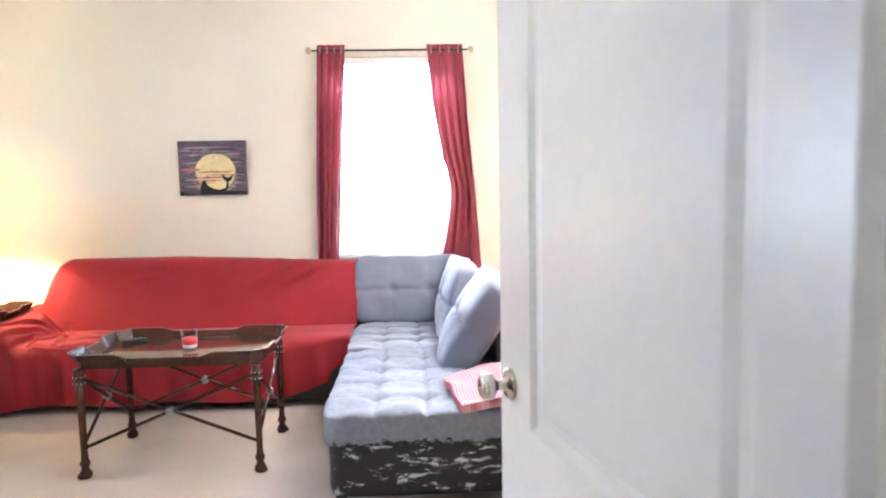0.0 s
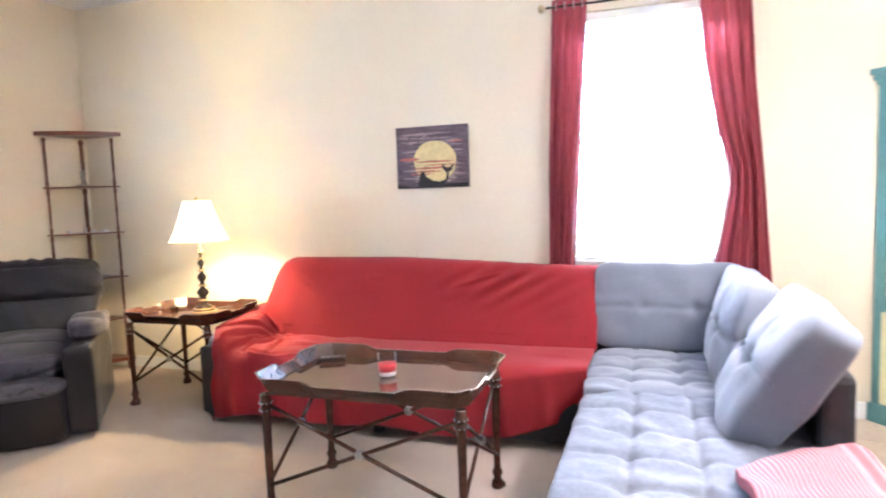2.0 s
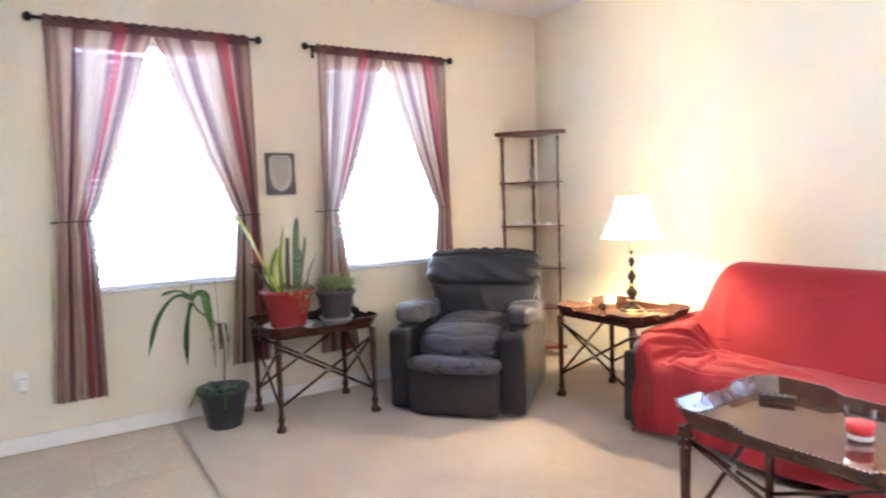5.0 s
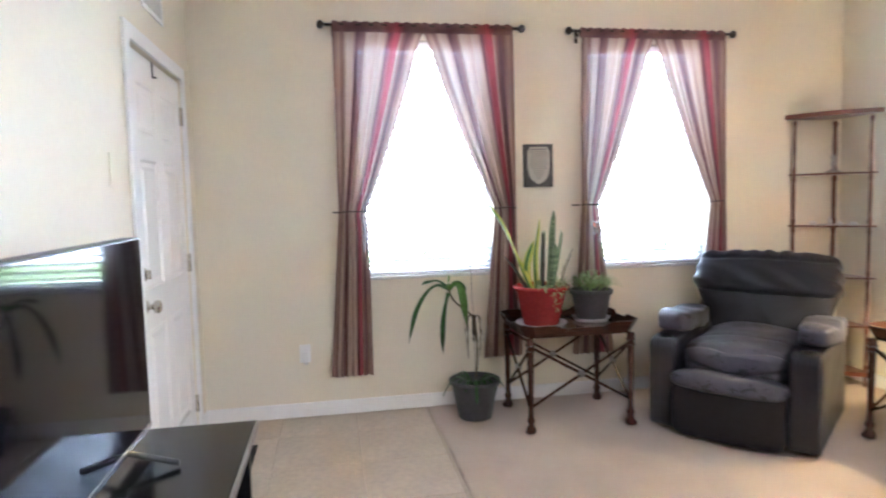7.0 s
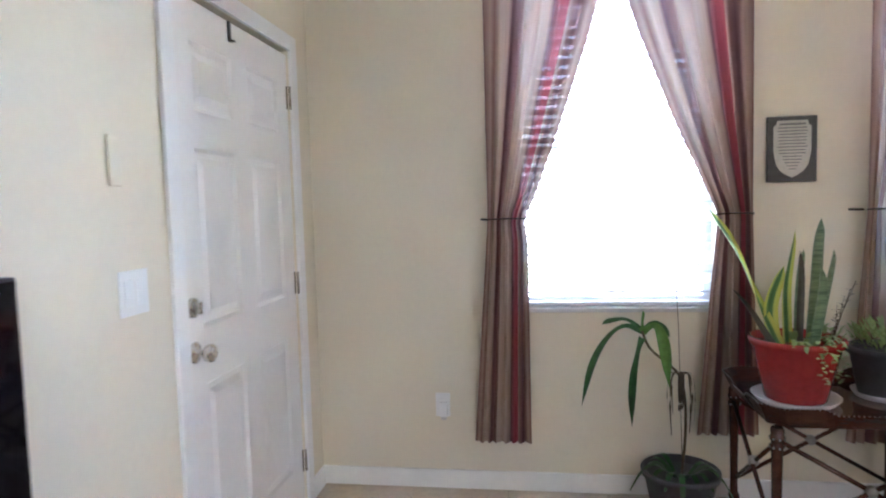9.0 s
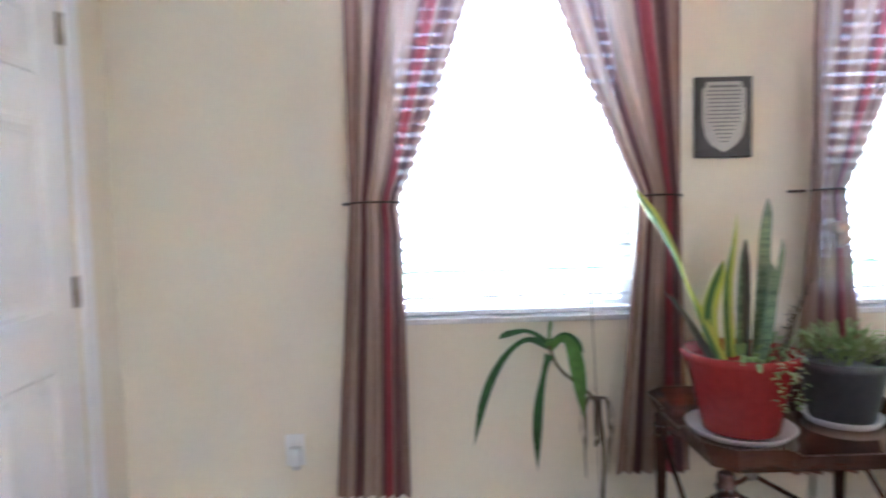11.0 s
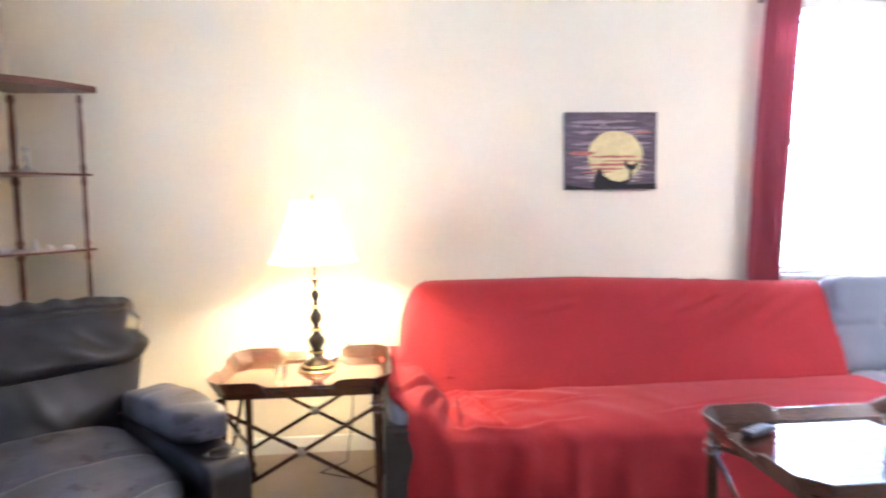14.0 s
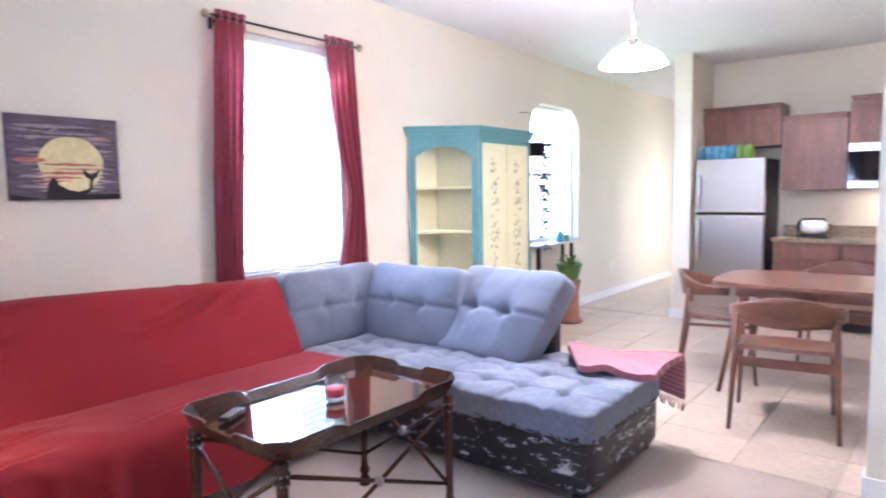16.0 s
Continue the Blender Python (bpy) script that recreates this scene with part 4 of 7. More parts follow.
strokes("mauve_brushwork", CANVASMAUVE, scattered(46, 0.05, 0.36, 0.14, 0.009), 0.0262, "pale mauve sky strokes")
strokes("dark_brushwork", CANVASDARK, scattered(16, 0.05, 0.37, 0.12, 0.003), 0.0282, "dark violet sky strokes")
strokes("glow_brushwork", CANVASGLOW, [(0.27 + 0.02 * math.sin(k * 3), 0.045 + 0.017 * k, 0.175 - 0.006 * abs(k - 4), 0.006) for k in range(8)], 0.0300, "cream glow round the moon")
bm = bmesh.new()
moon = []
for k in range(40):
    a = 2 * math.pi * k / 40
    r = 0.147 * (1 + 0.02 * math.sin(3 * a) + 0.012 * math.sin(7 * a))
    moon.append((AX + 0.272 + r * math.cos(a), AZ + 0.172 + r * 0.94 * math.sin(a)))
on_north(moon, 0.0312, 0.0318, bm)
part("moon", bm, MOON, art, "pale yellow moon")
strokes("cloud_brushwork", PINKCLOUD, [(0.27, 0.172, 0.150, 0.007), (0.25, 0.130, 0.135, 0.009), (0.22, 0.108, 0.10, 0.008), (0.09, 0.190, 0.075, 0.014), (0.31, 0.150, 0.12, 0.005), (0.18, 0.092, 0.09, 0.005), (0.42, 0.300, 0.05, 0.006)], 0.0320, "pink and orange cloud streaks")
bm = bmesh.new()
on_north([(AX + 0.15, AZ + 0.006), (AX + 0.16, AZ + 0.07), (AX + 0.175, AZ + 0.105), (AX + 0.195, AZ + 0.11), (AX + 0.21, AZ + 0.075), (AX + 0.25, AZ + 0.05), (AX + 0.30, AZ + 0.04), (AX + 0.345, AZ + 0.055), (AX + 0.352, AZ + 0.10),
          (AX + 0.33, AZ + 0.115), (AX + 0.315, AZ + 0.155), (AX + 0.345, AZ + 0.135), (AX + 0.36, AZ + 0.125), (AX + 0.375, AZ + 0.135), (AX + 0.405, AZ + 0.155), (AX + 0.39, AZ + 0.115), (AX + 0.367, AZ + 0.10),
          (AX + 0.362, AZ + 0.05), (AX + 0.33, AZ + 0.026), (AX + 0.497, AZ + 0.030), (AX + 0.497, AZ + 0.002), (AX + 0.003, AZ + 0.002), (AX + 0.003, AZ + 0.028)], 0.0326, 0.0332, bm)
part("silhouette", bm, INK, art, "black mermaid tail silhouette")

plaque = thing("wall_plaque", "dark wooden plaque with a silver shield plate of engraved text", "plaque")
PY0, PY1, PZ0, PZ1 = -2.382, -2.182, 1.425, 1.705
bm = bmesh.new()
box(bm, 0.001, 0.02, PY0, PY1, PZ0, PZ1, 0.003)
part("board", bm, PLAQUEDARK, plaque)
bm = bmesh.new()
pc, hw = (PY0 + PY1) / 2, 0.076
sh = [(-1, 0.236), (-0.86, 0.244), (-0.80, 0.262), (0.80, 0.262), (0.86, 0.244), (1, 0.236), (1, 0.13), (0.86, 0.075), (0.6, 0.045), (0.25, 0.028), (0, 0.018), (-0.25, 0.028), (-0.6, 0.045), (-0.86, 0.075), (-1, 0.13)]
outline(bm, [(pc + a * hw, PZ0 + b) for a, b in sh], 0.0202, 0.0222, WEST_WALL)
part("shield_plate", bm, PLAQUESILVER, plaque, "silver shield plate")
bm = bmesh.new()
for k in range(15):
    z = PZ0 + 0.242 - 0.0135 * k
    w = hw * (0.82 if k < 9 else 0.82 - 0.10 * (k - 8)) * rndm.uniform(0.75, 1.0)
    box(bm, 0.0223, 0.0227, pc - w, pc + w, z, z + (0.0042 if k != 0 else 0.008))
part("engraving", bm, ENGRAVED, plaque, "rows of small dark engraved lines", kind="stuff")


# ---------------- tray tables ----------------
def tray_table(label, L, D, H, m, group):
    """Tray table: four turned legs with paw feet, crossed stretchers, scalloped flared rim; L along x, D along y."""
    top = thing("tray_table", label, "tray table", m, group)
    lx, ly = L / 2 - 0.055, D / 2 - 0.045
    zt = H - 0.055
    c = 0.062

    def ring_pts(hl, hd, cc):
        return [(-hl + cc, -hd), (hl - cc, -hd), (hl, -hd + cc), (hl, hd - cc), (hl - cc, hd), (-hl + cc, hd), (-hl, hd - cc), (-hl, -hd + cc)]
    bm = bmesh.new()
    outline(bm, ring_pts(L / 2 - 0.035, D / 2 - 0.035, c - 0.01), zt - 0.022, zt)
    part("tray", bm, DARKWOOD, top, "dark mahogany tray bed")
    bm = bmesh.new()
    outline(bm, ring_pts(L / 2 - 0.05, D / 2 - 0.05, c - 0.015), zt + 0.001, zt + 0.005)
    part("glass_top", bm, BLACKGLASS_TOP, top, "glossy glass inlay")
    # rim, flared outward with raised ends on each side
    inner_r, outer_r = ring_pts(L / 2 - 0.035, D / 2 - 0.035, c - 0.01), ring_pts(L / 2, D / 2, c)
    path_in, path_out = [], []
    hts = []
    for k in range(8):
        a, b = Vector(inner_r[k]), Vector(inner_r[(k + 1) % 8])
        p, q = Vector(outer_r[k]), Vector(outer_r[(k + 1) % 8])
        n = 28 if k % 2 == 0 else 3
        for i in range(n):
            t = i / n
            path_in.append(a.lerp(b, t))
            path_out.append(p.lerp(q, t))
            if k % 2 == 0:
                e = min(t, 1 - t)
                hts.append(H - 0.020 * smooth((e - 0.22) / 0.07) if k % 4 == 0 else H - 0.020 * smooth((0.20 - abs(t - 0.5)) / 0.06) * 1.0)
            else:
                hts.append(H)
    bm = bmesh.new()
    n = len(path_in)
    rows = []
    for f, dz in ((0, 0), (1, 0), (2, 0), (3, 0)):
        ring = []
        for k in range(n):
            pi_, po, h = path_in[k], path_out[k], hts[k]
            o = (po - pi_).normalized() * 0.007
            if f == 0:
                v = (pi_.x, pi_.y, zt - 0.022)
            elif f == 1:
                v = (pi_.x, pi_.y, zt)
            elif f == 2:
                v = (po.x - o.x, po.y - o.y, h)
            else:
                v = (po.x, po.y, h)
            ring.append(bm.verts.new(v))
        rows.append(ring)
    for a, b in ((0, 1), (1, 2), (2, 3), (3, 0)):
        for k in range(n):
            bm.faces.new((rows[a][k], rows[a][(k + 1) % n], rows[b][(k + 1) % n], rows[b][k]))
    part("rim", bm, DARKWOOD, top, "scalloped flared mahogany rim")
    # beaded edge
    bm = bmesh.new()
    length = 0.0
    step = 0.016
    for k in range(n):
        a = Vector((path_out[k].x, path_out[k].y, hts[k]))
        b = Vector((path_out[(k + 1) % n].x, path_out[(k + 1) % n].y, hts[(k + 1) % n]))
        seg = (b - a).length
        while length < seg:
            p = a.lerp(b, length / seg)
            r = 0.0035
            vs = [bm.verts.new(p + Vector(d) * r) for d in ((1, 0, 0), (0, 1, 0), (-1, 0, 0), (0, -1, 0), (0, 0, 1), (0, 0, -1))]
            for i in range(4):
                bm.faces.new((vs[i], vs[(i + 1) % 4], vs[4]))
                bm.faces.new((vs[(i + 1) % 4], vs[i], vs[5]))
            length += step
        length -= seg
    part("beaded_edge", bm, PEWTER, top, "small silver beading", kind="stuff")
    legs = {}
    for sx in (-1, 1):
        for sy in (-1, 1):
            bm = bmesh.new()
            k = H / 0.61
            prof = [(0.0, 0.0), (0.026, 0.0), (0.030, 0.012), (0.027, 0.028), (0.019, 0.04), (0.017, 0.055), (0.024, 0.066), (0.024, 0.076), (0.017, 0.088), (0.0155, 0.12), (0.0165, 0.25), (0.0185, 0.40),
                    (0.0195, 0.455), (0.025, 0.462), (0.025, 0.470), (0.020, 0.474), (0.020, 0.486), (0.026, 0.492), (0.026, 0.50), (0.021, 0.504), (0.023, 0.525), (0.020, zt / k - 0.022)]
            lathe(bm, [(r, z * k) for r, z in prof], 12, at=(sx * lx, sy * ly, 0))
            for t in range(3):
                a = math.atan2(sy, sx) + (t - 1) * 0.5
                puff(bm, (0.022, 0.018, 0.020), 4, 3, m=pose(sx * lx + 0.026 * math.cos(a), sy * ly + 0.026 * math.sin(a), 0.0105, 0, 0, math.degrees(a)))
            leg = part("leg", bm, DARKWOOD, top)
            bm = bmesh.new()
            for z in (0.466 * k, 0.496 * k):
                for t in range(8):
                    a = t * math.pi / 4
                    puff(bm, (0.008, 0.008, 0.008), 2, 2, m=Matrix.Translation((sx * lx + 0.026 * math.cos(a), sy * ly + 0.026 * math.sin(a), z)))
            part("bead_collar", bm, PEWTER, leg, "silver beaded collar", kind="stuff")
    za, zb = H * 0.80, H * 0.24
    sides = [((-lx, -ly), (lx, -ly)), ((-lx, ly), (lx, ly)), ((-lx, -ly), (-lx, ly)), ((lx, -ly), (lx, ly))]
    for a, b in sides:
        for z0, z1 in ((za, zb), (zb, za)):
            bm = bmesh.new()
            off = 0.006 if z0 > z1 else -0.006
            ox, oy = (0, off) if a[1] == b[1] else (off, 0)
            tube(bm, [(a[0] + ox, a[1] + oy, z0), (b[0] + ox, b[1] + oy, z1)], 0.0085, 8)
            part("stretcher", bm, DARKWOOD, top)
        bm = bmesh.new()
        mx, my, mz = (a[0] + b[0]) / 2, (a[1] + b[1]) / 2, (za + zb) / 2
        rot = Matrix.Rotation(math.pi / 2, 4, "X") if a[1] == b[1] else Matrix.Rotation(math.pi / 2, 4, "Y")
        lathe(bm, [(0.0, -0.016), (0.017, -0.015), (0.021, -0.008), (0.021, 0.008), (0.017, 0.015), (0.0, 0.016)], 12, m=Matrix.Translation((mx, my, mz)) @ rot)
        part("rosette", bm, PEWTER, top, "pewter rosette")
    return top


BLACKGLASS_TOP = material("polished_mahogany_under_glass", (0.10, 0.036, 0.022), rough=0.045, vary=0.2, scale=(3, 25), stretch=(1, 7, 1), bump=0, spec=1.0)
tray_table("dark mahogany tray coffee table with beaded rim and crossed stretchers", 0.945, 0.60, 0.612, pose(3.283, -1.570, 0.009), "tray tables")
small = tray_table("dark mahogany tray side table holding two potted plants", 0.72, 0.57, 0.625, pose(0.392, -2.247, 0.014, 0, 0, 90), "tray tables")
end = copy_thing(small, pose(1.435, -0.56, 0.014, 0, 0, 0))
end["label"] = "dark mahogany tray end table holding a lit lamp beside the sofa"

# things on the coffee table
cup = thing("candle_glass", "small clear glass with red candle wax on the coffee table", "candle", pose(3.305, -1.580, 0.578) @ Matrix.Scale(1.22, 4))
bm = bmesh.new()
lathe(bm, [(0.0, 0.0), (0.027, 0.0), (0.0285, 0.002), (0.030, 0.013), (0.0, 0.014)], 24)
part("glass_base", bm, SAUCER, cup, "thick pale glass base")
bm = bmesh.new()
lathe(bm, [(0.0, 0.0142), (0.0295, 0.0142), (0.0318, 0.040), (0.0305, 0.041), (0.0, 0.040)], 24)
part("wax", bm, WAX, cup, "red wax fill")
bm = bmesh.new()
sheet(bm, lambda u, v: ((0.0319 + 0.0058 * v) * math.cos(2 * math.pi * u), (0.0319 + 0.0058 * v) * math.sin(2 * math.pi * u), 0.0410 + 0.031 * v), 28, 4)
tube(bm, [(0.0377 * math.cos(t), 0.0377 * math.sin(t), 0.0725) for t in (2 * math.pi * k / 28 for k in range(29))], 0.0009, 5, caps=False)
part("glass_rim", bm, GLASS, cup, "clear glass wall above the wax")
rem = thing("remote_control", "small black remote control lying in the tray", "remote control", pose(2.955, -1.42, 0.578, 0, 0, 28))
bm = bmesh.new()
box(bm, -0.06, 0.06, -0.022, 0.022, 0, 0.016, 0.004)
part("body", bm, BLACKPL, rem)
bm = bmesh.new()
for i in range(4):
    for j in range(3):
        box(bm, -0.045 + i * 0.022, -0.035 + i * 0.022, -0.014 + j * 0.011, -0.008 + j * 0.011, 0.0162, 0.018)
part("buttons", bm, PEWTER, rem, "grey buttons")

side_glass = thing("drinking_glass", "small empty clear glass beside the lamp on the end table", "glass", pose(1.335, -0.62, 0.5835))
bm = bmesh.new()
lathe(bm, [(0.0, 0.0), (0.020, 0.0), (0.021, 0.004), (0.025, 0.055), (0.0235, 0.055), (0.0195, 0.010), (0.0, 0.009)], 20)
part("body", bm, GLASS, side_glass)

# table lamp
tl = thing("table_lamp", "lit table lamp with turned dark base and ivory bell shade", "table lamp", pose(1.475, -0.50, 0.578))
bm = bmesh.new()
lathe(bm, [(0.0, 0.0), (0.082, 0.0), (0.084, 0.010), (0.076, 0.018), (0.074, 0.026), (0.058, 0.034), (0.055, 0.044), (0.036, 0.054), (0.024, 0.064), (0.020, 0.080),
           (0.030, 0.086), (0.030, 0.094), (0.020, 0.100), (0.026, 0.112), (0.037, 0.130), (0.039, 0.145), (0.030, 0.160), (0.018, 0.170), (0.014, 0.180), (0.026, 0.186), (0.026, 0.193), (0.014, 0.198),
           (0.016, 0.215), (0.028, 0.232), (0.030, 0.246), (0.022, 0.262), (0.013, 0.272), (0.011, 0.282), (0.023, 0.288), (0.023, 0.294), (0.011, 0.299), (0.012, 0.318), (0.021, 0.334), (0.020, 0.350), (0.011, 0.362),
           (0.019, 0.368), (0.019, 0.374), (0.010, 0.380), (0.010, 0.398), (0.018, 0.410), (0.017, 0.424), (0.009, 0.434), (0.008, 0.52)], 28)
part("base", bm, BRONZE, tl, "turned dark bronze base")
for z, r in ((0.014, 0.0845), (0.030, 0.066), (0.090, 0.0325), (0.1895, 0.0285), (0.291, 0.0255), (0.371, 0.0215), (0.417, 0.0195)):
    bm = bmesh.new()
    lathe(bm, [(r - 0.010, z - 0.006), (r, z - 0.0045), (r, z + 0.0045), (r - 0.010, z + 0.006)], 24)
    part("brass_ring", bm, BRASS, tl, "brass banding")
bm = bmesh.new()


def bell(u, v):
    r = 0.090 + (0.186 - 0.090) * (v ** 1.35) + 0.004 * (v > 0.97)
    a = 2 * math.pi * u
    return (r * math.cos(a), r * math.sin(a), 0.755 - 0.265 * v)


sheet(bm, bell, 48, 14)
part("shade", bm, SHADE, tl, "ivory bell-shaped shade")
for r, z in ((0.090, 0.755), (0.1895, 0.49)):
    bm = bmesh.new()
    tube(bm, [(r * math.cos(t), r * math.sin(t), z) for t in (2 * math.pi * k / 40 for k in range(41))], 0.004, 6, caps=False)
    part("shade_trim", bm, SHADE, tl, "braided trim")
bm = bmesh.new()
for s in (-1, 1):
    tube(bm, [(0.0, 0, 0.50), (s * 0.045, 0, 0.56), (s * 0.05, 0, 0.66), (0, 0, 0.745)], 0.0022, 6)
lathe(bm, [(0.0, 0.745), (0.008, 0.75), (0.012, 0.765), (0.006, 0.78), (0.0, 0.785)], 12)
for t in range(3):
    a = t * 2.09
    tube(bm, [(0, 0, 0.745), (0.090 * math.cos(a), 0.090 * math.sin(a), 0.754)], 0.002, 5)
part("harp", bm, BRASS, tl, "brass harp and finial")
cord = thing("lamp_cord", "thin dark lamp cord trailing on the carpet behind the end table", "cord")
bm = bmesh.new()
tube(bm, [(1.50, -0.44, 0.596), (1.55, -0.30, 0.594), (1.60, -0.24, 0.64), (1.62, -0.19, 0.50), (1.60, -0.17, 0.2), (1.57, -0.2, 0.03), (1.45, -0.30, 0.025), (1.60, -0.38, 0.025), (1.72, -0.25, 0.025), (1.76, -0.1, 0.03)], 0.0035, 6)
part("cable", bm, BLACKPL, cord)

# ---------------- sectional sofa ----------------


def chaikin(pts, times=3):
    pts = [Vector(p) for p in pts]
    for _ in range(times):
        out = [pts[0]]
        for a, b in zip(pts, pts[1:]):
            out += [a.lerp(b, 0.25), a.lerp(b, 0.75)]
        out.append(pts[-1])
        pts = out
    return pts


def seams(p, c, size, cols, rows, depth, wave=0.0, upright=1.0):
    """Push the top skin of a cushion in along a grid of seams, deepest where they cross."""
    u, v = p.x / size[0] + 0.5, p.y / size[1] + 0.5
    if c[2] > 0.6:
        du = min((abs(u - k / cols) * size[0] for k in range(1, cols)), default=9)
        dv = min((abs(v - k / rows) * size[1] for k in range(1, rows)), default=9)
        g = upright * math.exp(-(du / 0.013) ** 2) + math.exp(-(dv / 0.017) ** 2)
        p.z -= depth * 0.55 * min(g, 1) + depth * 1.6 * math.exp(-(du * du + dv * dv) / 0.035 ** 2)
        p.z += wave * noise.noise(Vector((p.x * 9, p.y * 9, 3.1)))
    return p


sofa = thing("sectional_sofa", "charcoal and grey tufted sectional sofa with chaise and flaking black base", "sofa")
boxes("base", [(1.76, 4.06, -0.90, -0.06, 0.055, 0.34)], CHARCOAL, sofa, "charcoal leatherette seat frame", 0.02)
bm = bmesh.new()
puff(bm, (0.88, 1.33, 0.27), 14, 14, m=pose(4.52, -1.60, 0.185))
part("chaise_base", bm, FLAKED, sofa, "flaking black chaise base")
boxes("corner_base", [(4.06, 4.95, -0.93, -0.06, 0.055, 0.33)], CHARCOAL, sofa, "charcoal corner frame", 0.015)
bm = bmesh.new()
size = (0.885, 1.13, 0.155)
puff(bm, size, 84, 14, shape=lambda p, c: seams(p, c, size, 4, 5, 0.020, 0.016), m=pose(4.51, -1.715, 0.363))
part("chaise_cushion", bm, BLACKENED, sofa, "pale grey tufted chaise cushion with chipped lower edge")
bm = bmesh.new()
size2 = (0.86, 0.79, 0.13)
puff(bm, size2, 64, 9, shape=lambda p, c: seams(p, c, size2, 4, 4, 0.016, 0.012), m=pose(4.48, -0.742, 0.372))
part("corner_cushion", bm, GREYCLOTH, sofa, "grey tufted corner seat cushion")
boxes("back_frame", [(4.885, 4.995, -1.66, -0.06, 0.06, 0.70)], CHARCOAL, sofa, "charcoal back frame", 0.03)
boxes("back_frame", [(1.95, 4.885, -0.15, -0.045, 0.06, 0.74)], CHARCOAL, sofa, "charcoal back frame", 0.03)


def back_cushion(w, h, d, m, cols, rows, depth, label, slump=0.0):
    bm = bmesh.new()
    s = (w, h, d)

    def shp(p, c):
        p.z *= 0.50 + 0.54 * max(0.0, math.cos(p.x / w * 2.4)) * max(0.0, math.cos(p.y / h * 2.2))
        p = seams(p, c, s, cols, rows, depth, 0.0, 0.22)
        p.x += 0.010 * noise.noise(Vector((p.x * 5, p.y * 5, 1)))
        p.y += 0.012 * noise.noise(Vector((p.x * 5, p.y * 5, 7)))
        p.z += 0.010 * noise.noise(Vector((p.x * 7, p.y * 7, 4)))
        p.x += slump * p.y
        return p
    puff(bm, s, 54, 9, shape=shp, m=m)
    return part("back_cushion", bm, GREYCLOTH, sofa, label)


back_cushion(0.80, 0.49, 0.23, Matrix.Translation((4.44, -0.265, 0.655)) @ Matrix.Rotation(radians(83), 4, "X"), 3, 2, 0.016, "grey tufted upright back cushion")
face_west = Matrix.Rotation(radians(-90), 4, "Z")


def lean(x, y, z, tilt, turn=0.0, roll=0.0):
    return Matrix.Translation((x, y, z)) @ Matrix.Rotation(radians(-90 + turn), 4, "Z") @ Matrix.Rotation(radians(90 - tilt), 4, "X") @ Matrix.Rotation(radians(roll), 4, "Z")


back_cushion(0.78, 0.50, 0.24, lean(4.745, -0.725, 0.655, 13), 3, 2, 0.028, "grey buttoned back cushion", 0.12)
back_cushion(0.74, 0.57, 0.27, lean(4.81, -1.34, 0.638, 30, -4, 0), 3, 2, 0.032, "grey buttoned back cushion leaning back", 0.22)
# left arm
bm = bmesh.new()
puff(bm, (0.175, 0.75, 0.13), 12, 4, m=pose(1.862, -0.515, 0.465))
part("arm_pad", bm, GREYCLOTH, sofa, "grey padded arm top")
boxes("arm_base", [(1.762, 1.95, -0.915, -0.12, 0.05, 0.46)], CHARCOAL, sofa, "charcoal arm side", 0.02)
for x, y in ((1.80, -0.84), (2.9, -0.84), (1.80, -0.14), (3.95, -0.80), (4.14, -2.20), (4.88, -2.20), (4.88, -0.14)):
    boxes("foot", [(x - 0.025, x + 0.025, y - 0.025, y + 0.025, 0.012, 0.058)], BLACKPL, sofa, "", 0.004)

# slipcover
BACK = chaikin([(-.04, .50), (-.035, .80), (-.05, .90), (-.13, .925), (-.235, .905), (-.29, .78), (-.37, .57), (-.42, .455), (-.435, .43), (-.475, .452), (-.70, .455), (-.88, .455), (-.962, .42), (-.972, .33), (-.960, .20), (-.945, .075)])
ARM = chaikin([(-.09, .42), (-.09, .52), (-.10, .575), (-.15, .60), (-.24, .605), (-.30, .60), (-.38, .59), (-.42, .585), (-.46, .58), (-.55, .575), (-.67, .565), (-.80, .555), (-.900, .52), (-.935, .42), (-.95, .25), (-.965, .06)])


def ridge(a):
    """Rounded troughs between narrow raised folds, from -1 to 1."""
    return 2 * (0.5 + 0.5 * math.sin(a)) ** 2.6 - 0.6


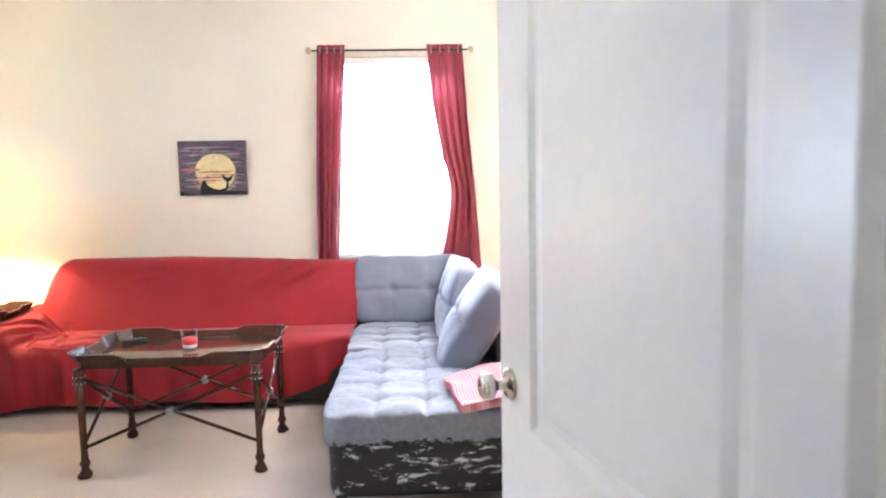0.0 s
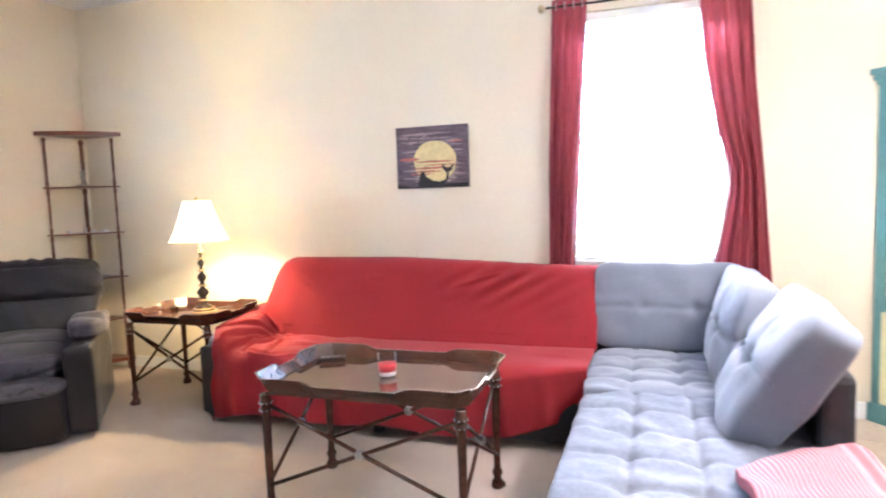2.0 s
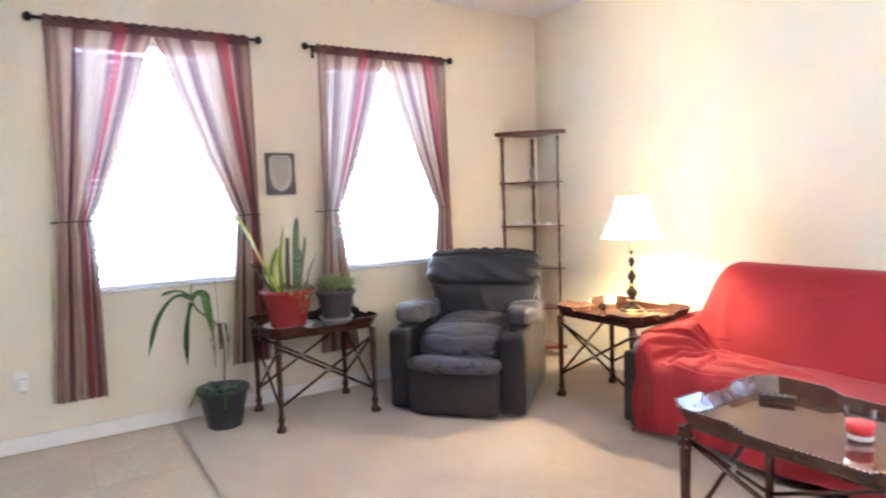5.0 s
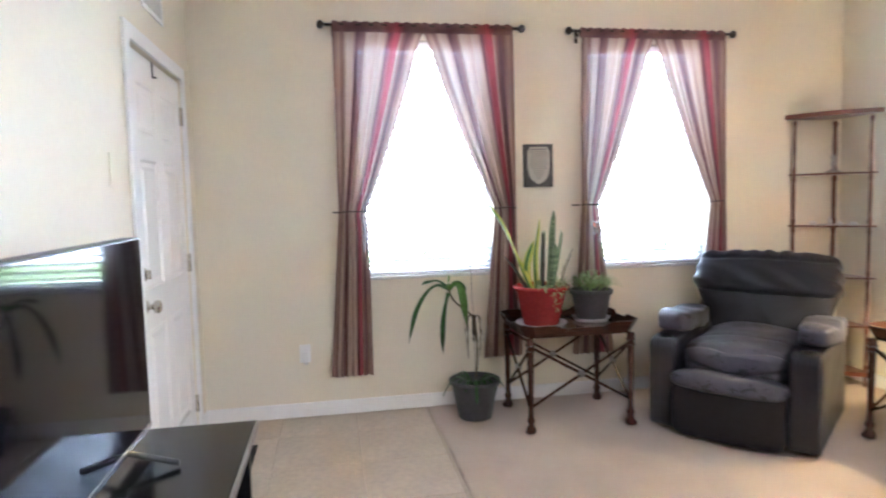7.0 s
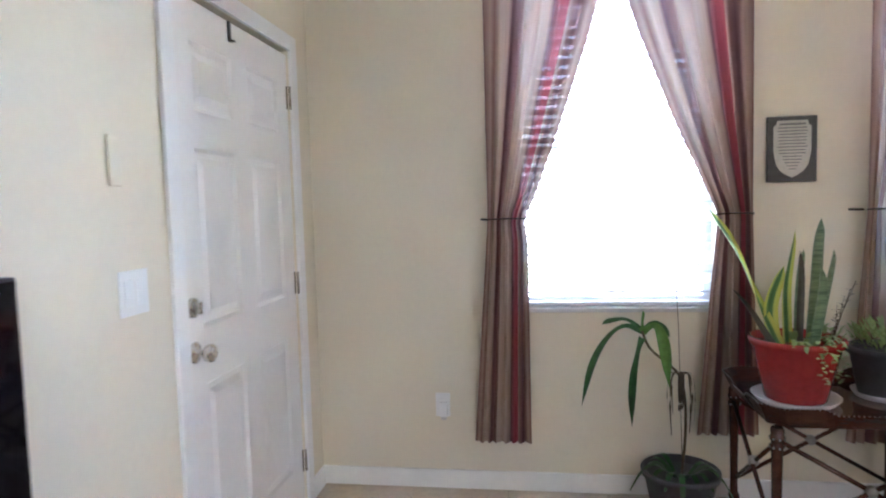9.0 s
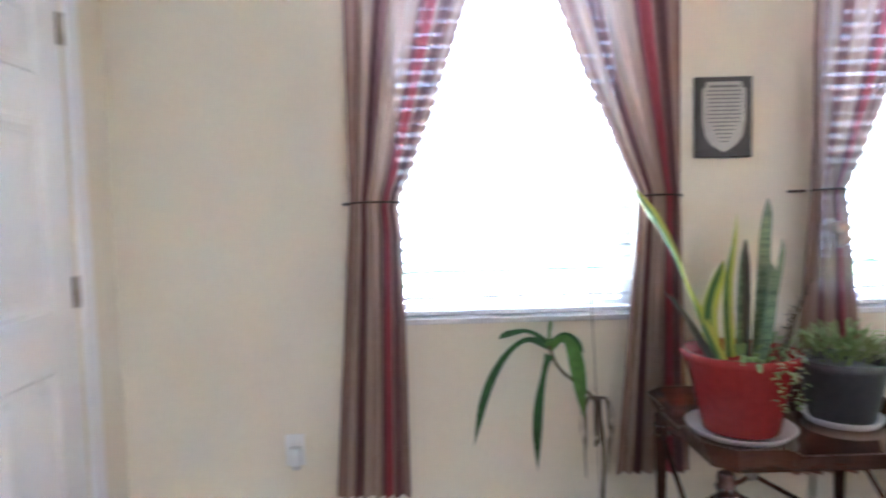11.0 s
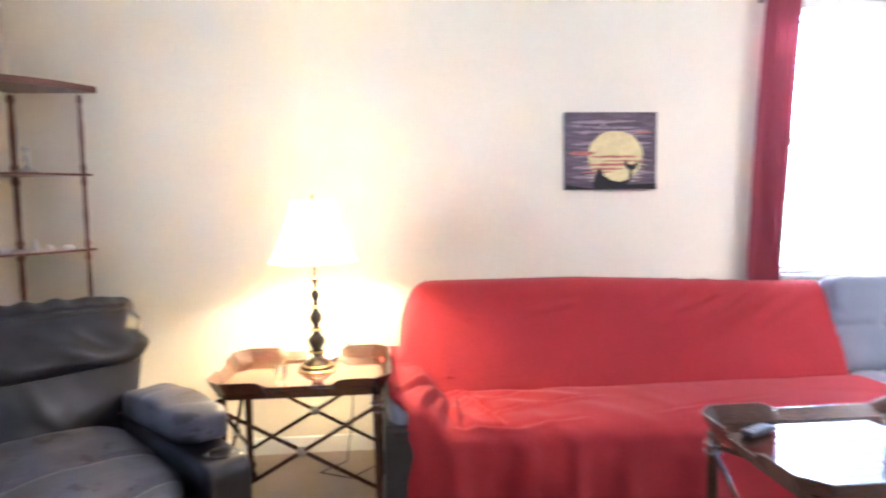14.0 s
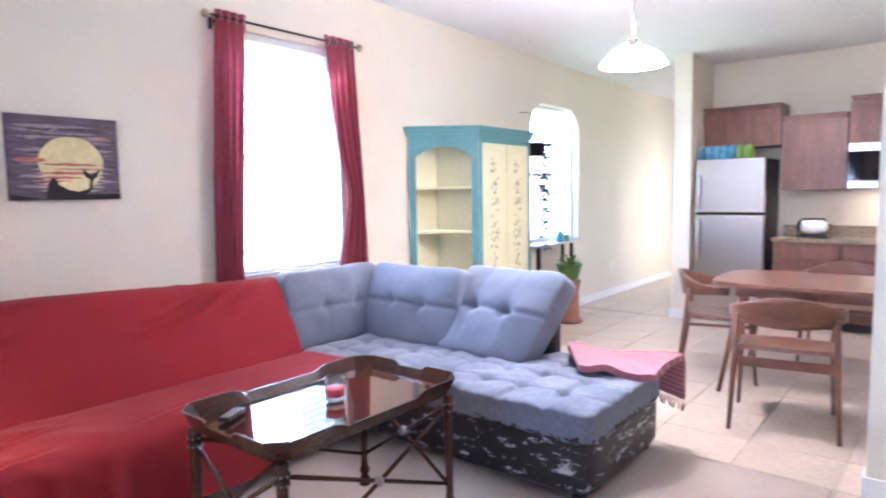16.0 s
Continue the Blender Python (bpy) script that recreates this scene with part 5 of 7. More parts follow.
def cover(u, v):
    xs = 1.752 + 0.030 * smooth((v - 0.42) / 0.2) + 0.080 * smooth((v - 0.68) / 0.12) + 0.012 * math.sin(v * 60) * smooth((v - 0.75) / 0.1)
    x = xs + (4.05 - xs) * max(0.0, (u - 0.02) / 0.98)
    k = v * (len(BACK) - 1)
    i = min(int(k), len(BACK) - 2)
    f = k - i
    b, a = BACK[i].lerp(BACK[i + 1], f), ARM[i].lerp(ARM[i + 1], f)
    seat = smooth((v - 0.40) / 0.10)
    wb = max(0.0, 1 - (1 - min(1.0, max(0.0, (x - 1.845) / 0.17))) ** 2.4) ** (1 / 2.0)
    ws = smooth((x - 1.90) / 0.15)
    w = wb * (1 - seat) + ws * seat
    y, z = a.x + (b.x - a.x) * w, a.y + (b.y - a.y) * w
    z -= 0.050 * smooth((x - 2.6) / 1.45) * (1 - smooth((v - 0.25) / 0.2))
    # folds pulled across the cloth
    fold = 0.0
    q = (x - 3.45) * 0.55 + (z - 0.80) * -1.0
    if v < 0.45:
        fold += 0.017 * math.sin(q * 62) * math.exp(-((x - 3.5) / 0.28) ** 2) * math.exp(-((z - 0.78) / 0.10) ** 2)
    fold += 0.009 * ridge((x * 0.9 + y * 0.42) * 34 + 1.4 * noise.noise(Vector((x * 4, y * 4, 0)))) * math.exp(-((x - 2.02) / 0.17) ** 2) * smooth((v - 0.3) / 0.2)
    fold += 0.009 * math.sin((x * 0.30 + y * 1.0) * 40 + 1.0 + 1.5 * noise.noise(Vector((x * 3, y * 3, 0)))) * math.exp(-((x - 2.35) / 0.28) ** 2) * math.exp(-((v - 0.58) / 0.09) ** 2)
    fold += (0.010 + 0.018 * math.exp(-((x - 1.98) / 0.28) ** 2)) * ridge(x * 23 + 2 * math.sin(x * 5)) * smooth((v - 0.72) / 0.2)
    fold += 0.004 * ridge((x * 1.0 - v * 1.6) * 21 + 1.6 * noise.noise(Vector((x * 3, v * 4, 3)))) * smooth((v - 0.56) / 0.1) * math.exp(-((x - 2.5) / 0.5) ** 2)
    fold += 0.005 * noise.noise(Vector((x * 3.2, v * 5, 0.4)))
    if 0.47 < v < 0.8:
        for xa, ya, xb, yb, h in ((2.12, -0.80, 2.75, -0.60, 0.011), (2.06, -0.66, 2.42, -0.52, 0.009), (2.02, -0.90, 2.35, -0.93, 0.010), (2.85, -0.86, 3.5, -0.72, 0.005), (2.0, -0.56, 2.18, -0.47, 0.008), (2.2, -0.93, 2.6, -0.86, 0.007),
                                   (2.03, -0.46, 1.80, -0.84, 0.012), (2.05, -0.48, 1.90, -0.93, 0.013), (2.09, -0.50, 2.06, -0.95, 0.013), (2.12, -0.50, 2.25, -0.93, 0.012), (2.05, -0.52, 1.98, -0.95, 0.010)):
            dx, dy = xb - xa, yb - ya
            s = ((x - xa) * dx + (y - ya) * dy) / (dx * dx + dy * dy)
            e = ((x - xa) * dy - (y - ya) * dx) / math.hypot(dx, dy)
            if 0 < s < 1:
                fold += 1.35 * h * math.sin(math.pi * s) * (math.exp(-((e - 0.014) / 0.013) ** 2) - math.exp(-((e + 0.012) / 0.012) ** 2))
    z += fold * (1 if 0.45 < v < 0.78 or v < 0.2 else 0.25)
    y -= fold * (0.4 if 0.45 < v < 0.78 else 1.0)
    if u < 0.02:
        z -= 0.03 * (0.02 - u) / 0.02
    k = smooth((v - 0.66) / 0.3) * smooth((x - 3.62) / 0.42)
    z += 0.13 * k
    y += 0.05 * k
    # stretched pulls in the back, and the tucked line where the back meets the seat
    if v < 0.42:
        for x0, z0, dx, dz, h in ((3.52, 0.845, 0.36, 0.10, 0.011), (3.45, 0.80, 0.34, 0.11, 0.009), (3.40, 0.765, 0.28, 0.10, 0.007), (3.30, 0.50, 0.22, 0.05, 0.010), (2.75, 0.82, 0.30, 0.05, 0.004), (2.25, 0.72, 0.22, -0.12, 0.004)):
            s = ((x - x0) * dx + (z - z0) * dz) / (dx * dx + dz * dz)
            e = abs((x - x0) * dz - (z - z0) * dx) / math.hypot(dx, dz)
            if 0 > s > -1:
                y -= h * math.sin(-s * math.pi) * math.exp(-(e / 0.014) ** 2) * 2.2
    crease = math.exp(-((v - 0.523) / 0.012) ** 2) * (1 - ws * 0.0)
    z -= 0.018 * crease * wb
    if v > 0.97:
        z += 0.012 * math.sin(x * 9)
    return (x, y, z)


throw = thing("sofa_slipcover", "bright red stretch slipcover draped over the sofa seat, back and arm", "slipcover")
bm = bmesh.new()
sheet(bm, cover, 290, 230)
part("cloth", bm, REDCLOTH, throw)
bm = bmesh.new()
sheet(bm, lambda u, v: (4.05 + 0.010 * u, *cover(1.0, v)[1:]), 2, 60)
part("hem", bm, REDCLOTH, throw, "red folded edge")

blanket = thing("knit_blanket", "folded pink and red striped knitted blanket lying over the chaise corner", "blanket")


def knit(u, v):
    w = Vector((4.60, -1.97)).lerp(Vector((4.66, -2.34)), v)
    e = Vector((4.93, -1.73)).lerp(Vector((4.99, -2.35)), v)
    s = u * 1.35
    zt = 0.450 + 0.012 * math.sin(v * 6 + 3.0 * u) + 0.016 * noise.noise(Vector((u * 4, v * 4, 2))) + 0.016 * math.sin(math.pi * min(1, u)) * (0.5 + 0.5 * v)
    if s <= 1:
        p = w.lerp(e, s)
        return (p.x, p.y, zt)
    d = s - 1
    return (e.x + 0.03 + 0.035 * math.sin(min(1, d * 8) * 1.5), e.y, zt - d * (0.25 + 0.35 * v) + 0.01)


bm = bmesh.new()
sheet(bm, knit, 40, 60, thick=0.034)
part("folded_cloth", bm, PINK, blanket)
bm = bmesh.new()
for k in range(26):
    v = 0.35 + 0.65 * k / 25
    p = Vector(knit(1.0, v))
    tube(bm, [p + Vector((0, 0, -0.005)), p + Vector((0.006, 0.004 * math.sin(k), -0.03)), p + Vector((0.002 * (k % 3), 0.008 * math.cos(k * 2), -0.065))], 0.0035, 5)
part("fringe", bm, PINK, blanket, "pink tassel fringe", kind="stuff")

# ---------------- recliner ----------------
rec = thing("recliner", "worn black leather recliner with cup holders and padded arms", "recliner", pose(0.645, -1.143, 0.009, 0, 0, 41))


def wrinkled(amount, freq=6.0, seed=0.0):
    def shp(p, c):
        nv = Vector((noise.noise(p * freq + Vector((seed, 0, 0))), noise.noise(p * freq + Vector((0, seed + 5, 0))), noise.noise(p * freq + Vector((0, 0, seed + 9)))))
        return p + nv * amount
    return shp


def pad(name, size, m, label="", power=5, n=16, wr=0.006, seed=0.0, mat=LEATHER, shape=None):
    bm = bmesh.new()
    base = wrinkled(wr, 7, seed)
    puff(bm, size, n, power, shape=(lambda p, c: shape(base(p, c), c)) if shape else base, m=m)
    return part(name, bm, mat, rec, label)


def arm_shape(p, c):
    if c[2] > 0.3:
        p.z -= 0.006 * math.exp(-((p.y + 0.10 + 0.3 * p.x) / 0.02) ** 2) + 0.005 * math.exp(-((p.y - 0.08) / 0.018) ** 2)
    p.x *= 1.0 - 0.20 * smooth((-p.y - 0.10) / 0.22)
    return p


pad("base", (0.54, 0.70, 0.26), pose(0, 0.02, 0.17), "", 10)
for s in (-1, 1):
    a = pad("arm", (0.155, 0.92, 0.515), pose(s * 0.357, -0.12, 0.278), "black leather arm box", 18, 20, 0.006, s)
    pad("arm_pad", (0.195, 0.56, 0.125), pose(s * 0.372, -0.155, 0.588, -2), "bulging padded arm rest with window glare coloured grey", 4.5, 18, 0.014, 3 * s, GREYED, shape=arm_shape)
    bm = bmesh.new()
    lathe(bm, [(0.030, 0.0), (0.043, 0.0), (0.046, 0.004), (0.041, 0.007), (0.036, 0.004), (0.034, 0.0012), (0.030, 0.001)], 20, at=(s * 0.362, -0.50, 0.534))
    ch = part("cup_holder", bm, BLACKPL, rec, "round black cup holder")
    bm = bmesh.new()
    lathe(bm, [(0.0, 0.0), (0.036, 0.0005)], 20, at=(s * 0.362, -0.50, 0.5355))
    part("well", bm, BLACKTOP, ch, "dark cup well")


def seat_shape(p, c):
    if c[2] > 0.5:
        p.z += 0.03 * math.cos(p.x * 4.5) - 0.014 * math.exp(-((p.y + 0.02 + 0.12 * abs(p.x)) / 0.012) ** 2)
    if c[1] < -0.5 or c[2] > 0.5:
        sag = -0.235 - 0.075 * (1 - (abs(p.x) / 0.28) ** 1.3)
        dip = 0.020 * math.exp(-((p.y - sag) / 0.014) ** 2)
        p.z -= dip
        p.y += 0.014 * math.exp(-((p.z - 0.030 + 0.05 * (1 - abs(p.x) / 0.28)) / 0.012) ** 2) * (1 if c[1] < -0.5 else 0)
    return p


pad("seat_cushion", (0.57, 0.68, 0.20), pose(0, -0.19, 0.405, 4), "sagging worn seat cushion, grey from wear and painted-in glare", 5, 40, 0.012, 2.0, GREYED, shape=seat_shape)
pad("footrest", (0.575, 0.14, 0.30), pose(0, -0.585, 0.170), "closed footrest panel", 7, 18, 0.006, 4.0)
pad("footrest_roll", (0.59, 0.18, 0.10), pose(0, -0.60, 0.335), "padded footrest roll in lighter grey", 3.4, 20, 0.010, 5.0, GREYED)


def lumbar(p, c):
    if c[1] < -0.5:
        p.y -= 0.03 * math.cos(p.x * 4) * math.cos(p.z * 3.5)
        p.y -= 0.002 * math.exp(-((p.x * 0.8 + p.z + 0.02) / 0.03) ** 2) * smooth((p.z + 0.3) / 0.2)
        p.y += 0.002 * math.exp(-((p.x * 0.7 - p.z - 0.16) / 0.025) ** 2)
        p.y -= 0.007 * math.exp(-((p.x * 1.0 + p.z * 0.55 - 0.02) / 0.022) ** 2) * smooth((0.12 - p.z) / 0.1)
        p.y += 0.005 * math.exp(-((p.x * 1.0 - p.z * 0.35 + 0.10) / 0.018) ** 2)
        p.y += 0.010 * math.sin(p.x * 40 + 6 * p.z) * smooth((-p.z - 0.05) / 0.1) * 0.5
    p.x *= 0.88 + 0.17 * smooth((p.z + 0.12) / 0.32)
    return p


pad("backrest", (0.80, 0.22, 0.62), Matrix.Translation((0, 0.235, 0.62)) @ Matrix.Rotation(radians(-13), 4, "X"), "broad padded backrest", 5, 34, 0.014, 6.0, shape=lumbar)


def head_shape(p, c):
    g = 0.55 * math.sin(p.x * 52 + 1.5 * math.sin(p.x * 11)) + 1.1 * noise.noise(Vector((p.x * 17, 2.0, 3.0)))
    p.x *= 0.965 - 0.30 * p.z
    p.z += 0.005 * g * smooth((c[2] - 0.2) / 0.8) + 0.012 * smooth((abs(c[0]) - 0.75) / 0.25) * (1 if c[2] > 0 else 0)
    p.y -= 0.010 * g * smooth((c[2] - 0.35) / 0.6)
    if c[1] < -0.5:
        p.y -= 0.014 * math.sin(p.x * 26 + 4 * math.sin(p.z * 6)) * smooth((0.25 - c[2]) / 0.6) * smooth((c[2] + 0.9) / 0.4) * 0.8
        p.y -= 0.030 * math.cos(p.x * 3.4) - 0.014 * math.exp(-((c[2] - 0.55) / 0.10) ** 2)
    p.x += 0.008 * math.sin(p.z * 75) * smooth((abs(c[0]) - 0.6) / 0.4) * (1 if c[0] > 0 else -1)
    return p


pad("head_cushion", (0.86, 0.22, 0.285), Matrix.Translation((0, 0.262, 0.812)) @ Matrix.Rotation(radians(-27), 4, "X"), "gathered overstuffed head cushion", 5, 48, 0.004, 8.0, shape=head_shape)
pad("back_panel", (0.60, 0.10, 0.72), Matrix.Translation((0, 0.37, 0.55)) @ Matrix.Rotation(radians(-17), 4, "X"), "", 8, 10, 0.004, 9.0)

# ---------------- corner shelf ----------------
etag = thing("corner_shelf", "tall dark reddish wooden five-tier corner shelf with thin posts", "corner shelf", pose(0, -0.042, 0))


def quarter(r, bulge=0.06, n=18):
    pts = [(0.018, -0.018), (0.018, -r)]
    for k in range(1, n):
        t = k / n
        a = Vector((0.018 + 0.0, -r)).lerp(Vector((r, -0.018)), t)
        out = Vector((1, -1)).normalized() * (bulge * math.sin(math.pi * t))
        pts.append((a.x + out.x, a.y + out.y))
    pts.append((r, -0.018))
    return pts


for z, r, t in ((1.858, 0.425, 0.030), (1.463, 0.385, 0.012), (1.104, 0.385, 0.012), (0.752, 0.39, 0.012), (0.42, 0.39, 0.012), (0.085, 0.40, 0.03)):
    bm = bmesh.new()
    outline(bm, quarter(r), z, z + t)
    part("shelf", bm, SHELFWOOD, etag)
for x, y, r in ((0.040, -0.365, 0.011), (0.355, -0.045, 0.011), (0.045, -0.045, 0.015)):
    bm = bmesh.new()
    pr = [(r, 0.012)]
    for a, b in ((0.115, 0.42), (0.432, 0.752), (0.764, 1.104), (1.116, 1.463), (1.475, 1.85)):
        h = b - a
        pr += [(r, a + 0.005), (r * 1.35, a + 0.03), (r * 0.85, a + 0.05), (r * 1.05, a + h * 0.5), (r * 0.85, b - 0.05), (r * 1.35, b - 0.03), (r, b - 0.005)]
    lathe(bm, pr, 10, at=(x, y, 0))
    part("post", bm, SHELFWOOD, etag, "turned thin post")
fig = thing("figurine", "small clear glass and silver figurine on the corner shelf", "figurine", pose(0.16, -0.20, 1.4755))
bm = bmesh.new()
lathe(bm, [(0.0, 0.0), (0.045, 0.0), (0.05, 0.012), (0.02, 0.02), (0.008, 0.04), (0.016, 0.06), (0.010, 0.09), (0.018, 0.11), (0.0, 0.13)], 16)
part("figure", bm, PEWTER, fig)
for k, (x, y, r, h, lab) in enumerate(((0.09, -0.25, 0.028, 0.03, "small white china dish"), (0.20, -0.21, 0.014, 0.06, "tiny white china ornament"), (0.30, -0.12, 0.030, 0.025, "small white china dish"), (0.24, -0.17, 0.02, 0.03, "tiny white china ornament"))):
    o = thing("ornament", lab + " on the corner shelf", "ornament", pose(x, y - 0.042, 1.1165))
    bm = bmesh.new()
    lathe(bm, [(0.0, 0.0), (r * 0.7, 0.0), (r, h * 0.5), (r * 0.55, h * 0.8), (r * 0.3, h), (0.0, h)], 14)
    part("body", bm, PORCELAIN, o)

# ---------------- plants ----------------


def strip_leaf(bm, pts, widths, up=(0, 0, 1), fold=0.0, steps=14, twist=0.0):
    """A strap leaf along a soft line through pts."""
    line = chaikin(pts, 3)
    uv = bm.loops.layers.uv.active or bm.loops.layers.uv.new("uv")
    rows = []
    n = len(line)
    for i, p in enumerate(line):
        d = (line[min(i + 1, n - 1)] - line[max(i - 1, 0)]).normalized()
        t = i / (n - 1)
        s = d.cross(Vector(up))
        s = s.normalized() if s.length > 1e-3 else Vector((1, 0, 0))
        s = Matrix.Rotation(twist * t, 3, d) @ s
        w = widths(t) / 2
        nrm = s.cross(d)
        rows.append([bm.verts.new(p - s * w + nrm * fold * w), bm.verts.new(p - s * w * 0.6 + nrm * fold * w * 0.4), bm.verts.new(p), bm.verts.new(p + s * w * 0.6 + nrm * fold * w * 0.4), bm.verts.new(p + s * w + nrm * fold * w)])
    us = (0.0, 0.2, 0.5, 0.8, 1.0)
    for j, (a, b) in enumerate(zip(rows, rows[1:])):
        for k in range(4):
            f = bm.faces.new((a[k], a[k + 1], b[k + 1], b[k]))
            f.smooth = True
            for lp, (uu, vv) in zip(f.loops, ((us[k], j), (us[k + 1], j), (us[k + 1], j + 1), (us[k], j + 1))):
                lp[uv].uv = (uu, vv / (n - 1))


def pot(parent, mat, r0, r1, h, label, rim=0.012, saucer=None):
    bm = bmesh.new()
    lathe(bm, [(0.0, 0.0), (r0, 0.0), (r0 + 0.003, 0.004), (r1 - 0.006, h - 0.03), (r1 - 0.004, h - 0.028), (r1 + rim * 0.5, h - 0.026), (r1 + rim * 0.7, h - 0.004), (r1 + rim * 0.4, h), (r1 - 0.006, h), (r1 - 0.010, h - 0.03), (r1 - 0.012, h - 0.03)], 32)
    part("pot", bm, mat, parent, label)
    bm = bmesh.new()
    lathe(bm, [(0.0, h - 0.045), (0.5 * r1, h - 0.036), (r1 - 0.009, h - 0.040)], 24)
    part("soil", bm, SOIL, parent, "dark potting soil")
    if saucer:
        bm = bmesh.new()
        lathe(bm, [(0.0, -0.012), (saucer * 0.85, -0.012), (saucer, 0.012), (saucer - 0.004, 0.012), (saucer * 0.82, -0.008), (0.0, -0.008)], 32)
        part("saucer", bm, SAUCER, parent, "clear plastic saucer")


blade = lambda w: (lambda t: w * (0.55 + 0.45 * math.sin(math.pi * min(1, t * 0.9 + 0.1))) * (1 - smooth((t - 0.72) / 0.28)) + 0.002)
SNAKEB = striped("snake_plant_banded", [(0.0, (0.52, 0.50, 0.08)), (0.24, (0.50, 0.52, 0.11)), (0.30, (0.12, 0.22, 0.07)), (0.5, (0.06, 0.13, 0.045)), (0.70, (0.12, 0.22, 0.07)), (0.76, (0.50, 0.52, 0.11)), (1.0, (0.52, 0.50, 0.08))], translucent=0.15, rough=0.35)
sp = thing("snake_plant", "snake plant with yellow-edged leaves in a glossy red pot", "potted plant", pose(0.408, -2.408, 0.599))
pot(sp, REDPOT, 0.105, 0.160, 0.235, "glossy red pot", saucer=0.155)


def snake(pts, w, mat, tw=0.4, label="upright pointed leaf"):
    bm = bmesh.new()
    strip_leaf(bm, pts, blade(w), up=(1, 0.2, 0), fold=0.35, twist=tw)
    part("leaf", bm, mat, sp, label)


snake([(0.0, -0.06, 0.19), (-0.02, -0.13, 0.36), (-0.03, -0.20, 0.55), (-0.04, -0.30, 0.72)], 0.062, SNAKEB, 2.2, "leaning twisted yellow-edged leaf")
snake([(0.05, -0.01, 0.19), (0.03, 0.0, 0.36), (0.01, 0.01, 0.47), (0.0, 0.01, 0.56)], 0.030, DARKBLADE, 0.3, "thin nearly black leaf")
snake([(-0.02, -0.07, 0.19), (-0.03, -0.09, 0.32), (-0.035, -0.075, 0.40), (-0.04, -0.03, 0.50)], 0.060, SNAKEB, 0.25)
snake([(-0.03, -0.02, 0.19), (-0.04, -0.03, 0.40), (-0.045, -0.01, 0.52), (-0.045, 0.01, 0.64)], 0.048, SNAKEB, 0.9)
snake([(-0.01, 0.05, 0.19), (-0.02, 0.07, 0.42), (-0.03, 0.08, 0.58), (-0.04, 0.10, 0.68)], 0.050, SNAKE, 0.3, "mottled silvery green leaf")
snake([(-0.03, 0.08, 0.19), (-0.04, 0.11, 0.36), (-0.045, 0.14, 0.50), (-0.05, 0.15, 0.56)], 0.034, SNAKE, 0.6, "mottled green leaf")
snake([(-0.05, 0.02, 0.19), (-0.07, 0.03, 0.38), (-0.08, 0.04, 0.50), (-0.07, 0.05, 0.56)], 0.036, SNAKE, 0.5, "mottled green leaf")
snake([(0.02, -0.08, 0.19), (0.02, -0.13, 0.27), (0.01, -0.17, 0.34), (0.0, -0.23, 0.42)], 0.030, DARKBLADE, 1.0, "short brown-green leaf")
snake([(0.03, 0.04, 0.19), (0.03, 0.06, 0.30), (0.02, 0.08, 0.42), (0.01, 0.08, 0.50)], 0.045, SNAKE, 0.4, "mottled green leaf")
bm = bmesh.new()
r2 = random.Random(21)
for k in range(60):
    a = r2.uniform(-0.6, 2.4)
    r = r2.uniform(0.08, 0.165)
    c = Vector((r * math.cos(a), r * math.sin(a), 0.20 + r2.uniform(0, 0.05)))
    tip = c + Vector((0.03 * math.cos(a), 0.03 * math.sin(a), r2.uniform(-0.03, 0.04)))
    strip_leaf(bm, [c, (c + tip) / 2 + Vector((0, 0, 0.012)), tip], lambda t: 0.016 * math.sin(math.pi * (0.1 + 0.88 * t)))
for k in range(34):
    a = 0.35 + 0.25 * math.sin(k * 1.7)
    f = k / 33
    c = Vector(((0.165 + 0.015 * f) * math.cos(a), (0.165 + 0.015 * f) * math.sin(a) * 1.1, 0.23 - 0.13 * f))
    d = Vector((math.cos(k * 2.4), math.sin(k * 2.4), 0.2 - 0.5 * f)) * 0.022
    strip_leaf(bm, [c, c + d * 0.5 + Vector((0, 0, 0.006)), c + d], lambda t: 0.014 * math.sin(math.pi * (0.1 + 0.88 * t)))
part("trailing_succulent", bm, SUCCULENT, sp, "trailing pale succulent at the pot rim", kind="stuff")
bm = bmesh.new()
for k in range(4):
    a = 0.3 + 0.4 * k
    b0 = Vector((0.06 * math.cos(a), 0.10, 0.20))
    top = b0 + Vector((0.02 * k - 0.03, 0.03 + 0.02 * k, 0.16 + 0.03 * k))
    tube(bm, [b0, (b0 + top) / 2 + Vector((0.01, 0, 0)), top], [0.0022, 0.0018, 0.0012], 5)
    for j in range(9):
        p = b0.lerp(top, 0.3 + 0.08 * j)
        d = Vector((math.cos(j * 2.4), math.sin(j * 2.4), 0.3)) * 0.02
        strip_leaf(bm, [p, p + d * 0.6, p + d], lambda t: 0.010 * math.sin(math.pi * (0.1 + 0.88 * t)))
part("dark_sprigs", bm, DRYLEAF, sp, "thin dark leafy sprigs", kind="stuff")

